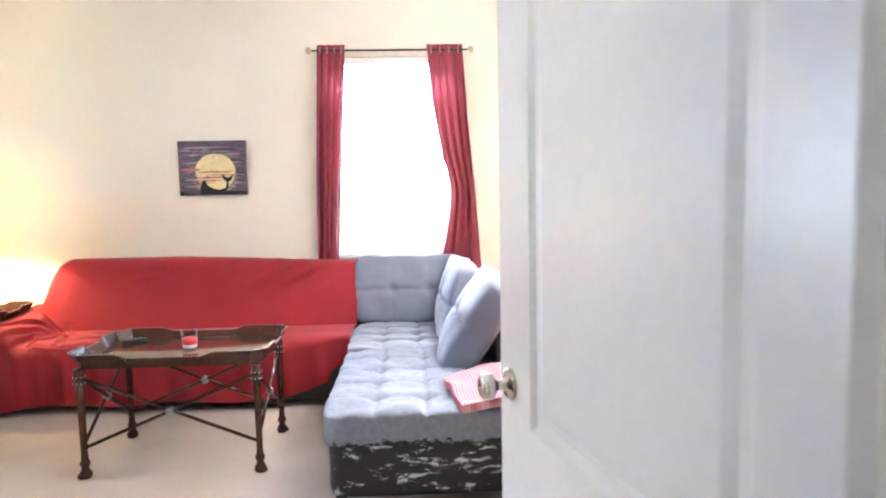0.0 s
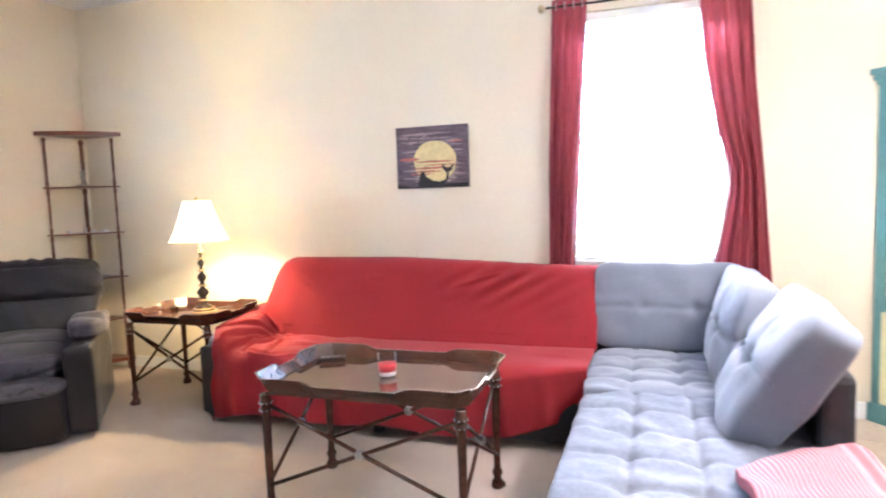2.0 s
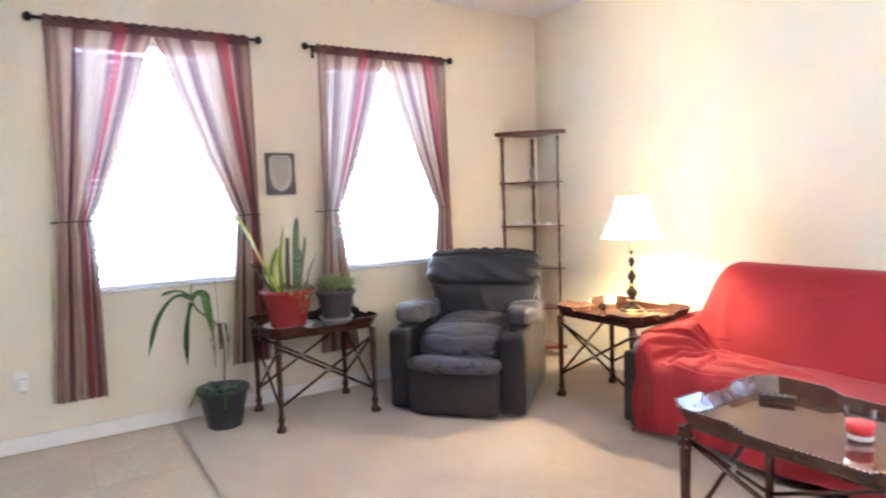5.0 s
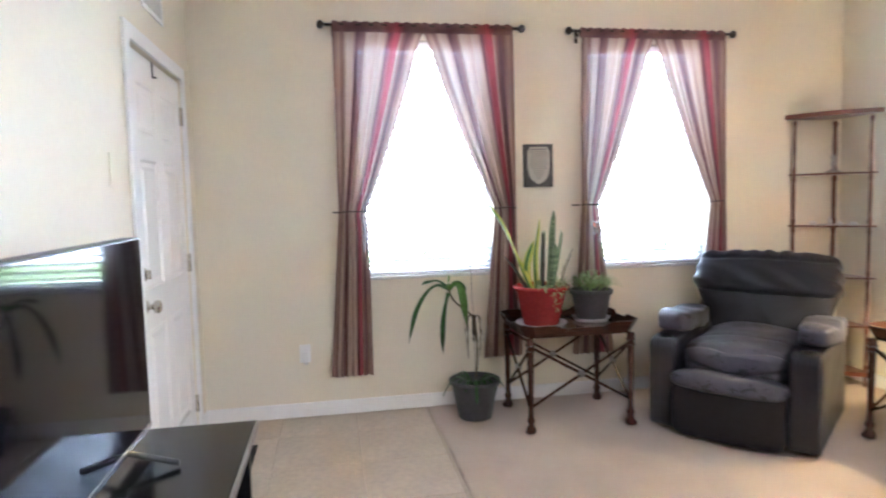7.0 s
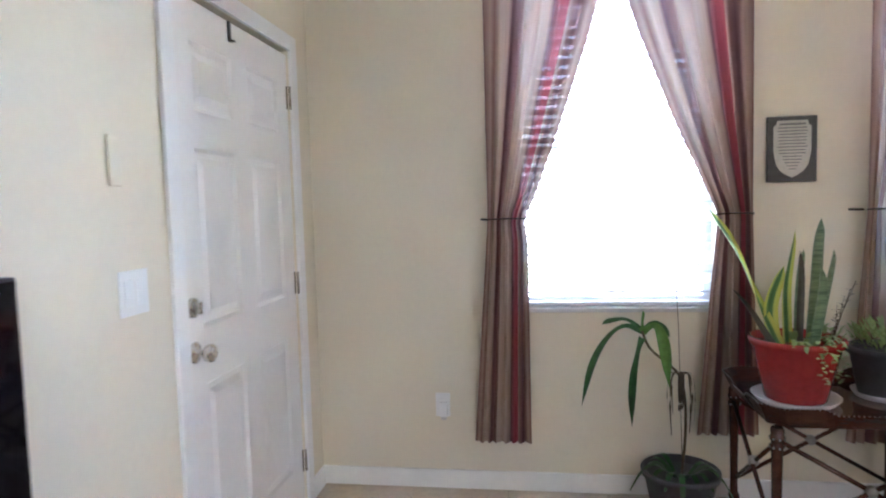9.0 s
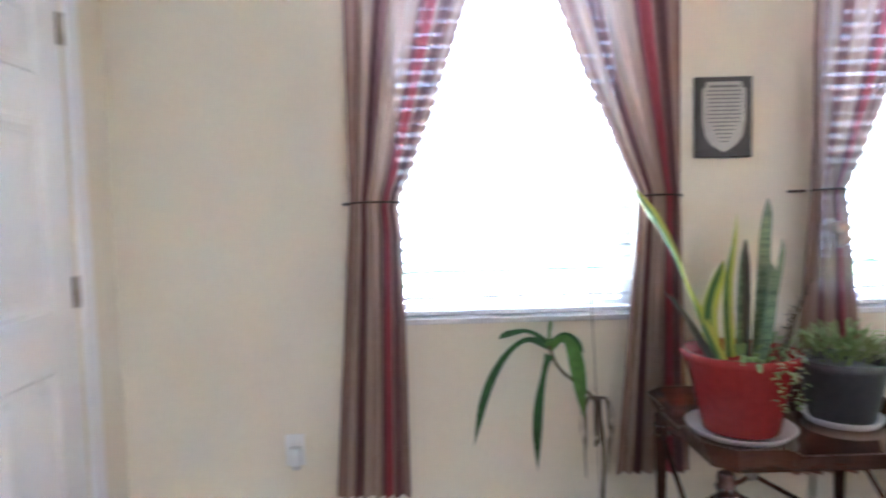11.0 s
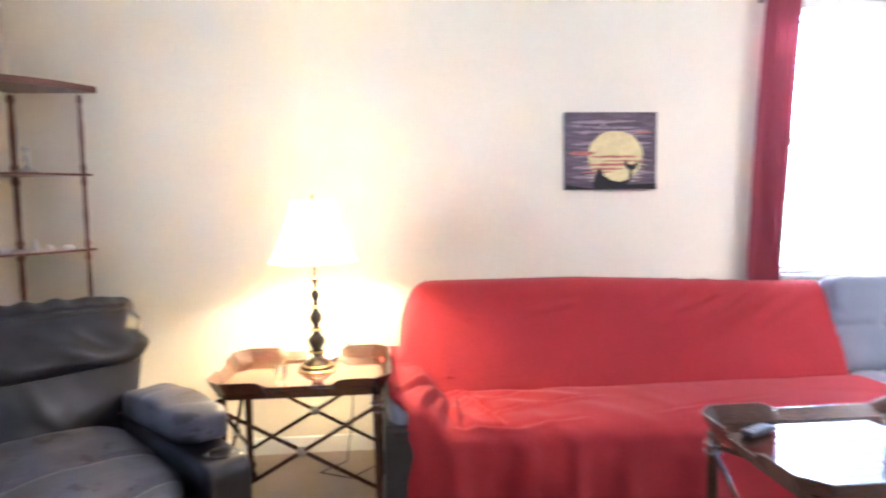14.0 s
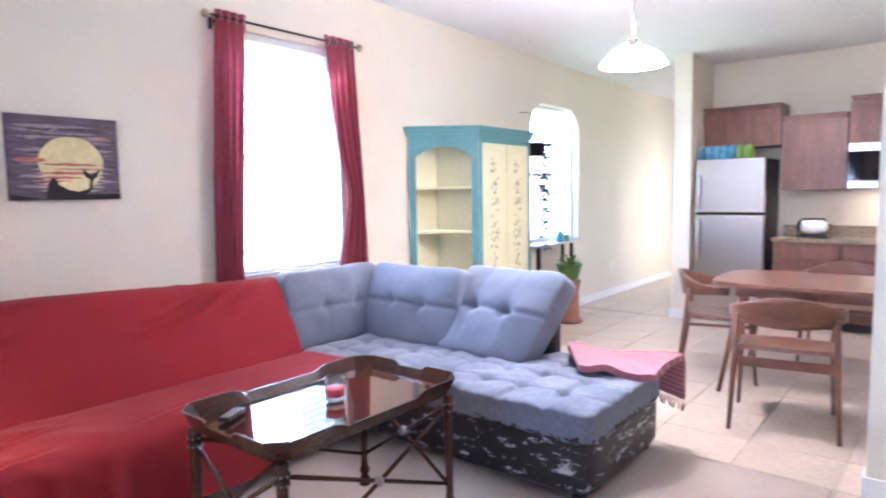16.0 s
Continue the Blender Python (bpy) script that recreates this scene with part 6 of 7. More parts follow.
gp = thing("succulent_plant", "bushy pale green succulent in a grey plastic pot", "potted plant", pose(0.345, -2.062, 0.599))
pot(gp, GREYPOT, 0.088, 0.125, 0.185, "grey plastic pot", saucer=0.115)
bm = bmesh.new()
for k in range(330):
    a = r2.uniform(0, 6.28)
    rr = 0.12 * math.sqrt(r2.random())
    hgt = 0.17 + (0.10 - 0.45 * rr) * r2.uniform(0.3, 1.3)
    c = Vector((rr * math.cos(a), rr * math.sin(a), hgt))
    d = Vector((math.cos(a) * r2.uniform(0.2, 1), math.sin(a) * r2.uniform(0.2, 1), r2.uniform(0.1, 1))) * r2.uniform(0.025, 0.055)
    strip_leaf(bm, [c, c + d * 0.5 + Vector((0, 0, 0.006)), c + d], lambda t: 0.009 * math.sin(math.pi * (0.12 + 0.86 * t)))
for k in range(5):
    a = 1.2 + 0.16 * k
    tube(bm, [(0.06 * math.cos(a), 0.06 * math.sin(a), 0.19), (0.12 * math.cos(a), 0.12 * math.sin(a), 0.22 + 0.01 * k), (0.19 * math.cos(a), 0.19 * math.sin(a), 0.20 + 0.012 * k)], [0.003, 0.0025, 0.001], 5)
part("foliage", bm, SUCCULENT, gp, "dense small pale green leaves", kind="stuff")

dr = thing("dracaena", "drooping dracaena on a bare stem in a dark floor pot", "potted plant", pose(0.28, -2.80, 0.012))
pot(dr, GREYPOT, 0.100, 0.150, 0.240, "dark grey plastic pot")
bm = bmesh.new()
tube(bm, chaikin([(0, 0, 0.17), (-0.04, 0.03, 0.34), (-0.08, 0.04, 0.50), (-0.12, 0.03, 0.60), (-0.13, -0.03, 0.655), (-0.13, -0.10, 0.71), (-0.125, -0.13, 0.79)], 2), 0.006, 7)
part("stem", bm, STEM, dr, "bare brown bent stem")
bm = bmesh.new()
tube(bm, [(0.0, 0.01, 0.17), (-0.12, 0.02, 0.8), (-0.14, 0.01, 1.10)], 0.0016, 5)
part("support_string", bm, STEM, dr, "thin support twine")
cr = Vector((-0.125, -0.13, 0.79))
for pts, w, lab in (([(0, 0, 0), (-0.01, -0.09, 0.035), (0.0, -0.20, -0.10), (0.02, -0.26, -0.33)], 0.032, "long drooping strap leaf"),
                    ([(0, 0, 0), (-0.01, -0.06, 0.055), (0, -0.13, 0.045), (0.01, -0.17, 0.03)], 0.028, "short arching leaf"),
                    ([(0, 0, -0.03), (0.03, -0.02, -0.07), (0.04, -0.045, -0.2), (0.04, -0.05, -0.41)], 0.034, "dark hanging leaf"),
                    ([(0, 0, 0), (0.05, 0.05, 0.05), (0.07, 0.085, -0.04), (0.07, 0.10, -0.235)], 0.048, "broad bright green hanging leaf"),
                    ([(0, 0, 0), (0.0, 0.0, 0.05), (-0.005, 0.004, 0.09)], 0.026, "young upright leaf"),
                    ([(0, 0, 0), (0.02, 0.04, 0.05), (0.03, 0.08, 0.03), (0.03, 0.11, -0.02)], 0.03, "short arching leaf")):
    bm = bmesh.new()
    strip_leaf(bm, [cr + Vector(p) for p in pts], (lambda t, w=w: blade(w)(t) * (0.82 + 0.30 * math.sin(9 * t + 40 * w))), up=(1, 0.15, 0.25), fold=0.35, twist=1.1)
    part("leaf", bm, LEAF if "bright" in lab or "young" in lab else DRACAENA, dr, lab)
bm = bmesh.new()
for k in range(9):
    a = k * 0.75
    c = Vector((-0.12, 0.03, 0.60))
    strip_leaf(bm, [c, c + Vector((0.035 * math.cos(a), 0.05 * math.sin(a), 0.02)), c + Vector((0.04 * math.cos(a), 0.06 * math.sin(a), -0.06 - 0.03 * (k % 5))), c + Vector((0.03 * math.cos(a), 0.05 * math.sin(a), -0.14 - 0.04 * (k % 4)))], lambda t: 0.016 * (1 - t) + 0.003)
part("withered_leaves", bm, DRYLEAF, dr, "withered brown leaves", kind="stuff")
bm = bmesh.new()
for k in range(12):
    a = 3.6 + 0.42 * k
    strip_leaf(bm, [(0.03 * math.cos(a), 0.03 * math.sin(a), 0.20), (0.10 * math.cos(a), 0.10 * math.sin(a), 0.27), (0.16 * math.cos(a), 0.16 * math.sin(a), 0.24 - 0.02 * (k % 3)), (0.21 * math.cos(a), 0.21 * math.sin(a), 0.15)][: 4 if k % 3 == 0 else 3], lambda t: 0.022 * math.sin(math.pi * (0.1 + 0.85 * t)) + 0.002)
part("low_leaves", bm, DRACAENA, dr, "dark drooping leaves over the pot rim", kind="stuff")

# ---------------- television and stand ----------------
tv = thing("television", "large flat television with glossy black screen on the stand", "television", pose(0, 0, 0))
bm = bmesh.new()
box(bm, 2.047, 3.30, -4.232, -4.186, 0.712, 1.276, 0.004)
part("housing", bm, BLACKPL, tv)
bm = bmesh.new()
box(bm, 2.052, 3.295, -4.1855, -4.183, 0.728, 1.270)
part("screen", bm, SCREEN, tv, "glossy black screen")
boxes("bezel", [(2.047, 3.30, -4.1855, -4.181, 0.712, 0.7275)], STEEL, tv, "silver lower bezel", 0.001)
for x in (2.25, 3.08):
    bm = bmesh.new()
    tube(bm, [(x, -4.06, 0.672), (x, -4.205, 0.715), (x, -4.33, 0.672)], 0.009, 8)
    part("foot", bm, BLACKPL, tv, "splayed black foot")
st = thing("tv_stand", "low glossy black television stand with bright front edge", "tv stand")
boxes("top", [(1.92, 3.46, -4.40, -3.90, 0.632, 0.66)], BLACKTOP, st, "glossy black top", 0.002)
boxes("edge_strip", [(1.92, 3.46, -3.899, -3.893, 0.632, 0.661)], STEEL, st, "polished metal edge", 0.001)
boxes("side", [(1.94, 1.965, -4.39, -3.92, 0.014, 0.63)], BLACKTOP, st)
boxes("side", [(3.415, 3.44, -4.39, -3.92, 0.014, 0.63)], BLACKTOP, st)
boxes("shelf", [(1.967, 3.413, -4.38, -3.93, 0.30, 0.32)], BLACKTOP, st)
boxes("shelf", [(1.967, 3.413, -4.38, -3.93, 0.05, 0.07)], BLACKTOP, st)
boxes("back_panel", [(1.967, 3.413, -4.40, -4.385, 0.05, 0.63)], BLACKTOP, st)
mat_ = thing("door_mat", "black rubber-backed mat on the tile by the front door", "door mat")
bm = bmesh.new()
box(bm, 0.43, 1.12, SOUTH + 0.03, -4.09, 0.001, 0.011, 0.004)
part("mat", bm, RUBBERMAT, mat_)

# ---------------- painted cabinet ----------------
cab = thing("painted_cabinet", "teal and pale yellow painted wall cabinet with angled open-shelf end", "cabinet")
A, B = Vector((5.487, -0.030)), Vector((5.83, -0.468))
abx = (B - A).normalized()
FL = (B - A).length
AB = Matrix(((abx.x, -abx.y, 0, A.x), (abx.y, abx.x, 0, A.y), (0, 0, 1, 0), (0, 0, 0, 1)))


def angled(name, rows, mat, label="", bevel=0.003, parent=cab):
    bm = bmesh.new()
    for r in rows:
        box(bm, *r, bevel=bevel)
    bmesh.ops.transform(bm, matrix=AB, verts=bm.verts[:])
    return part(name, bm, mat, parent, label)


def prism(name, pts, z0, z1, mat, label=""):
    bm = bmesh.new()
    outline(bm, pts, z0, z1)
    return part(name, bm, mat, cab, label)




def grown(d):
    return [(5.487 - d * 1.3, -0.02), (5.83 - d * 0.5, -0.468 - d), (6.63 + d, -0.468 - d), (6.63 + d, -0.02)]


prism("plinth", grown(0.012), 0.002, 0.105, TEAL, "teal plinth")
for d, z0, z1 in ((0.006, 1.815, 1.84), (0.018, 1.84, 1.868), (0.030, 1.868, 1.90)):
    prism("cornice", grown(d), z0, z1, TEAL, "stepped teal cornice")
inner_pts = [(5.502, -0.022), (5.842, -0.455), (5.842, -0.022)]
for z in (0.655, 1.045, 1.405):
    prism("shelf", inner_pts, z, z + 0.018, YELLOW, "pale yellow shelf")
prism("lining", [(5.50, -0.018), (5.84, -0.018), (5.84, -0.030), (5.51, -0.030)], 0.105, 1.815, YELLOW, "pale yellow back")
prism("lining", [(5.843, -0.031), (5.851, -0.031), (5.851, -0.455), (5.843, -0.455)], 0.105, 1.815, YELLOW, "pale yellow inner side")
angled("stile", [(0.0, 0.055, 0.0, 0.022, 0.105, 1.815)], TEAL)
angled("stile", [(FL - 0.055, FL, 0.0, 0.022, 0.105, 1.815)], TEAL)
angled("rail", [(0.0555, FL - 0.0555, 0.001, 0.021, 0.625, 0.69)], TEAL)
bm = bmesh.new()
hdr = [(0.0555, 1.815), (0.0555, 1.655)]
for k in range(0, 17):
    t = k / 16
    hdr.append((0.0555 + (FL - 0.111) * t, 1.655 + 0.085 * math.sin(math.pi * t) ** 0.7))
hdr += [(FL - 0.0555, 1.815)]
outline(bm, hdr, 0.001, 0.021, AB @ Matrix(((1, 0, 0, 0), (0, 0, 1, 0), (0, 1, 0, 0), (0, 0, 0, 1))))
part("arched_header", bm, TEAL, cab, "arched teal header")


def raised_door(rows_m, w, h, flip=1, arch=0.03):
    """A yellow cabinet door with an arched raised panel and faded flowers."""
    d = boxes("door", [(0, w, 0, 0.018, 0, h)], YELLOW, cab, "pale yellow door with arched raised panel", 0.003)
    for ob_v in d.data.vertices:
        ob_v.co = rows_m @ ob_v.co
    bm = bmesh.new()
    m2 = rows_m @ Matrix(((1, 0, 0, 0), (0, 0, -1, 0), (0, 1, 0, 0), (0, 0, 0, 1)))
    for inset, o0, o1 in ((0.045, 0.0002, 0.005),):
        outer = [(inset, inset), (w - inset, inset)] + [(w - inset - (w - 2 * inset) * k / 12, h - inset - arch + arch * math.sin(math.pi * k / 12)) for k in range(13)]
        i2 = inset + 0.018
        inner2 = [(i2, i2), (w - i2, i2)] + [(w - i2 - (w - 2 * i2) * k / 12, h - i2 - arch + arch * math.sin(math.pi * k / 12)) for k in range(13)]
        lo = [bm.verts.new(m2 @ Vector((x, z, o1))) for x, z in outer]
        hi = [bm.verts.new(m2 @ Vector((x, z, o0 + 0.0005))) for x, z in inner2]
        base = [bm.verts.new(m2 @ Vector((x, z, o0))) for x, z in outer]
        n = len(lo)
        for k in range(n):
            bm.faces.new((lo[k], lo[(k + 1) % n], hi[(k + 1) % n], hi[k]))
            bm.faces.new((base[k], base[(k + 1) % n], lo[(k + 1) % n], lo[k]))
    part("panel_moulding", bm, YELLOW, d)
    bm = bmesh.new()
    rr = random.Random(int(w * 1000 + h * 10))
    cx, cz = w * 0.48, h * 0.52
    stems = 4 if h < 0.9 else 6
    for s in range(stems):
        z0 = h * (0.18 + 0.64 * s / max(1, stems - 1)) - 0.05
        for k in range(13):
            a = rr.uniform(0, 6.28)
            c = Vector((cx + rr.uniform(-0.045, 0.045), z0 + rr.uniform(0, 0.15), 0.0012))
            dv = Vector((math.cos(a), math.sin(a), 0)) * 0.034
            sd = Vector((-math.sin(a), math.cos(a), 0)) * 0.010
            q = [c, c + dv * 0.5 + sd, c + dv, c + dv * 0.5 - sd]
            bm.faces.new([bm.verts.new(m2 @ (p + Vector((0, 0, 0.00005 * k)))) for p in q])
    part("painted_flower_spray", bm, FLOWER, d, "faded painted flower sprays", kind="stuff")
    return d


raised_door(AB @ Matrix.Translation((0.058, -0.0195, 0.118)), FL - 0.116, 0.50)
prism("body", [(5.852, -0.022), (5.852, -0.448), (6.63, -0.448), (6.63, -0.022)], 0.105, 1.815, TEAL, "teal cabinet body")
for x in (5.895, 6.243):
    raised_door(Matrix.Translation((x, -0.4685, 0.50)), 0.338, 1.27)
boxes("rail", [(5.852, 6.63, -0.464, -0.4485, 0.445, 0.495)], TEAL, cab, "", 0.002)
boxes("stile", [(5.852, 5.89, -0.464, -0.4485, 0.105, 1.815)], TEAL, cab, "", 0.002)
boxes("stile", [(6.588, 6.63, -0.464, -0.4485, 0.105, 1.815)], TEAL, cab, "", 0.002)
for z in (0.125, 0.285):
    dwr = boxes("drawer", [(5.90, 6.58, -0.4675, -0.4485, z, z + 0.15)], YELLOW, cab, "pale yellow drawer front", 0.003)
for x, z, o in ((6.218, 1.02, -0.479), (6.258, 1.02, -0.479)):
    bm = bmesh.new()
    puff(bm, (0.018, 0.018, 0.018), 5, 2, m=pose(x, o, z))
    part("knob", bm, YELLOW, cab, "small round knob")
bm = bmesh.new()
puff(bm, (0.02, 0.02, 0.02), 5, 2, m=AB @ Matrix.Translation((FL - 0.075, -0.033, 0.40)))
part("knob", bm, YELLOW, cab, "small round knob")

# ---------------- plants by the dining window ----------------
ps = thing("plant_stand", "glass-topped plant stand with pots under the dining window", "plant stand", pose(7.66, -0.105, 0))
boxes("top", [(-0.39, 0.39, -0.075, 0.075, 0.80, 0.82)], PORCELAIN, ps, "white top", 0.003)
for x in (-0.36, 0.36):
    for y in (-0.055, 0.055):
        boxes("leg", [(x - 0.015, x + 0.015, y - 0.015, y + 0.015, 0.002, 0.798)], BRONZE, ps)
low = thing("terracotta_stand", "short terracotta-coloured pedestal near the dining window", "plant stand", pose(7.62, -0.34, 0.001))
bm = bmesh.new()
lathe(bm, [(0.0, 0.0), (0.13, 0.0), (0.14, 0.02), (0.11, 0.05), (0.10, 0.33), (0.12, 0.42), (0.13, 0.44), (0.0, 0.45)], 20)
part("pedestal", bm, WICKER, low)
gpot = thing("green_planter", "round green pot with leafy plant by the dining window", "potted plant", pose(7.62, -0.34, 0.452) @ Matrix.Scale(0.82, 4))
pot(gpot, GREENPOT, 0.11, 0.16, 0.20, "bright green pot")
bm = bmesh.new()
for k in range(46):
    a, e = r2.uniform(0, 6.28), r2.uniform(0.2, 1.3)
    ln = r2.uniform(0.08, 0.2)
    d = Vector((math.cos(a) * math.cos(e), math.sin(a) * math.cos(e), math.sin(e))) * ln
    c = Vector((0.05 * math.cos(a), 0.05 * math.sin(a), 0.17))
    strip_leaf(bm, [c, c + d * 0.6 + Vector((0, 0, 0.02)), c + d - Vector((0, 0, 0.03))], lambda t: 0.028 * math.sin(math.pi * (0.08 + 0.9 * t)))
part("foliage", bm, LEAF, gpot, "arching green leaves", kind="stuff")
bj = thing("blue_jug", "blue plastic watering jug on the plant stand", "jug", pose(7.84, -0.11, 0.8205) @ Matrix.Scale(0.6, 4))
bm = bmesh.new()
lathe(bm, [(0.0, 0.0), (0.07, 0.0), (0.075, 0.02), (0.07, 0.14), (0.03, 0.19), (0.028, 0.22), (0.0, 0.22)], 18)
part("body", bm, BLUEWRAP, bj)
bm = bmesh.new()
tube(bm, [(0.06, 0, 0.12), (0.12, 0, 0.13), (0.11, 0, 0.19), (0.028, 0, 0.20)], 0.008, 7)
part("handle", bm, BLUEWRAP, bj)
hb = thing("hanging_plant", "black hanging basket with trailing vine beside the dining window", "hanging plant", pose(7.20, -0.17, 1.72))
bm = bmesh.new()
lathe(bm, [(0.0, 0.0), (0.08, 0.0), (0.11, 0.12), (0.115, 0.12), (0.115, 0.13), (0.0, 0.125)], 18)
part("basket", bm, BLACKPL, hb)
bm = bmesh.new()
tube(bm, [(0.0, 0.0, 0.13), (0.0, 0.0, 0.42), (0.0, 0.1, 0.44), (0.0, 0.168, 0.44)], 0.004, 6)
part("wall_hook", bm, BRONZE, hb, "dark wall hook")
bm = bmesh.new()
for s in range(4):
    x, y = 0.06 * math.cos(s * 1.5), -0.06 + 0.05 * math.sin(s * 2.1)
    z, pts = 0.13, []
    for k in range(26):
        pts.append(Vector((x + 0.10 + 0.045 * math.sin(k * 0.5 + s), y + 0.02 * math.cos(k * 0.7 + s), z - 0.042 * k * (1 - 0.12 * s))))
    tube(bm, pts, 0.0025, 4)
    for k, p in enumerate(pts):
        for q in range(2):
            a = k * 2.4 + q * 3
            d = Vector((math.cos(a), math.sin(a) * 0.6, -0.3)) * 0.085
            strip_leaf(bm, [p, p + d * 0.5 + Vector((0, 0, 0.01)), p + d], lambda t: 0.055 * math.sin(math.pi * (0.08 + 0.9 * t)))
part("vine", bm, VINE, hb, "long trailing leafy vine", kind="stuff")
stp = copy_thing(gpot, pose(7.98, -0.11, 0.8205) @ Matrix.Scale(0.36, 4))
stp["label"] = "small green potted plant on the plant stand"

# ---------------- kitchen ----------------


def crown(parent, y0, y1, z, x=8.87):
    for d, a, b in ((0.012, 0.0, 0.02), (0.03, 0.02, 0.045)):
        boxes("crown_moulding", [(x - d, 9.198, y0 - d, y1 + d, z + a, z + b)], BROWNWOOD, parent, "", 0.003)


def cab_door(parent, x, y0, y1, z0, z1, name="door"):
    d = boxes(name, [(x - 0.018, x - 0.0005, y0, y1, z0, z1)], BROWNWOOD, parent, "brown wood door with recessed panel" if name == "door" else "brown wood drawer front", 0.002)
    if z1 - z0 > 0.25:
        r = 0.055
        rows = [(x - 0.026, x - 0.0182, y0, y0 + r, z0, z1), (x - 0.026, x - 0.0182, y1 - r, y1, z0, z1), (x - 0.026, x - 0.0182, y0 + r, y1 - r, z0, z0 + r), (x - 0.026, x - 0.0182, y0 + r, y1 - r, z1 - r, z1)]
        for q in rows:
            boxes("door_rail", [q], BROWNWOOD, d, "", 0.002)
    return d


def wall_cabinet(y0, y1, z0, z1, doors, label, x=8.87):
    c = thing("wall_cabinet", label, "kitchen cabinet", group="kitchen wall cabinets")
    boxes("body", [(x, 9.198, y0, y1, z0, z1)], BROWNWOOD, c)
    w = (y1 - y0) / doors
    for k in range(doors):
        cab_door(c, x, y0 + k * w + 0.006, y0 + (k + 1) * w - 0.006, z0 + 0.006, z1 - 0.006)
    crown(c, y0 + 0.031, y1 - 0.031, z1)


wall_cabinet(-2.06, -1.305, 1.80, 2.18, 2, "brown two-door wall cabinet above the refrigerator")
wall_cabinet(-2.635, -2.065, 1.345, 2.04, 1, "brown one-door wall cabinet beside the microwave")
wall_cabinet(-3.40, -2.64, 1.785, 2.18, 2, "brown two-door wall cabinet above the microwave")
wall_cabinet(-4.40, -3.405, 1.345, 2.04, 2, "brown two-door wall cabinet beside the microwave")
mw = thing("microwave", "stainless steel over-range microwave with black glass door", "microwave")
boxes("body", [(8.815, 9.198, -3.395, -2.645, 1.355, 1.775)], BLACKPL, mw, "", 0.003)
boxes("top_band", [(8.80, 8.814, -3.395, -2.645, 1.70, 1.775)], STEEL, mw, "steel vent band", 0.002)
boxes("bottom_band", [(8.80, 8.814, -3.395, -2.645, 1.355, 1.425)], STEEL, mw, "steel lower band", 0.002)
boxes("door", [(8.80, 8.814, -3.20, -2.645, 1.426, 1.699)], BLACKGLOSS, mw, "black glass door", 0.002)
boxes("control_panel", [(8.80, 8.814, -3.395, -3.203, 1.426, 1.699)], BLACKPL, mw, "black control panel", 0.002)
fr = thing("refrigerator", "stainless steel top-freezer refrigerator with black sides", "refrigerator")
boxes("body", [(8.565, 9.17, -1.995, -1.325, 0.05, 1.665)], BLACKPL, fr, "black side", 0.004)
boxes("freezer_door", [(8.50, 8.562, -1.995, -1.325, 1.125, 1.672)], STEEL, fr, "stainless freezer door", 0.012)
boxes("fridge_door", [(8.50, 8.562, -1.995, -1.325, 0.11, 1.108)], STEEL, fr, "stainless lower door", 0.012)
boxes("kick_plate", [(8.53, 8.562, -1.985, -1.335, 0.012, 0.10)], BLACKPL, fr, "black kick plate", 0.003)
for z0, z1 in ((1.17, 1.50), (0.62, 1.06)):
    bm = bmesh.new()
    tube(bm, [(8.497, -1.385, z0), (8.462, -1.385, z0 + 0.03), (8.462, -1.385, z1 - 0.03), (8.497, -1.385, z1)], 0.011, 10)
    part("handle", bm, STEEL, fr, "vertical steel handle")
for x, y in ((8.6, -1.36), (8.6, -1.96), (9.1, -1.36), (9.1, -1.96)):
    boxes("foot", [(x - 0.02, x + 0.02, y - 0.02, y + 0.02, 0.0, 0.05)], BLACKPL, fr)
wp = thing("bottled_water_pack", "shrink-wrapped blue and green bottled water packs on the refrigerator", "water bottles", pose(0, 0, 0))
for i in range(3):
    for j in range(7):
        bm = bmesh.new()
        lathe(bm, [(0.0, 0.0), (0.03, 0.0), (0.033, 0.01), (0.033, 0.08), (0.031, 0.10), (0.012, 0.125), (0.012, 0.14), (0.0, 0.14)], 10, at=(8.60 + 0.068 * i, -1.36 - 0.075 * j, 1.6725))
        part("bottle", bm, BLUEWRAP if j < 5 else GREENWRAP, wp)


def base_unit(y0, y1, label):
    c = thing("base_cabinet", label, "kitchen cabinet", group="kitchen base cabinets")
    boxes("body", [(8.60, 9.198, y0, y1, 0.09, 0.838)], BROWNWOOD, c)
    boxes("toe_kick", [(8.66, 9.19, y0, y1, 0.001, 0.089)], BLACKPL, c)
    cab_door(c, 8.60, y0 + 0.012, y1 - 0.012, 0.68, 0.815, "drawer")
    cab_door(c, 8.60, y0 + 0.012, y1 - 0.012, 0.11, 0.665)


base_unit(-2.635, -2.065, "brown base cabinet with drawer over door under granite")
base_unit(-3.06, -2.645, "brown base cabinet with drawer over door under granite")
rng = thing("range_cooker", "stainless steel kitchen range between base cabinets", "range cooker")
boxes("body", [(8.60, 9.198, -3.81, -3.07, 0.05, 0.86)], BLACKPL, rng)
boxes("oven_door", [(8.575, 8.598, -3.805, -3.075, 0.22, 0.74)], STEEL, rng, "steel oven door", 0.004)
boxes("drawer", [(8.575, 8.598, -3.805, -3.075, 0.06, 0.21)], STEEL, rng, "steel drawer", 0.004)
boxes("cooktop", [(8.58, 9.198, -3.81, -3.07, 0.862, 0.885)], BLACKGLOSS, rng, "black cooktop", 0.003)
boxes("back_guard", [(9.12, 9.198, -3.81, -3.07, 0.886, 1.02)], STEEL, rng, "steel control panel", 0.004)
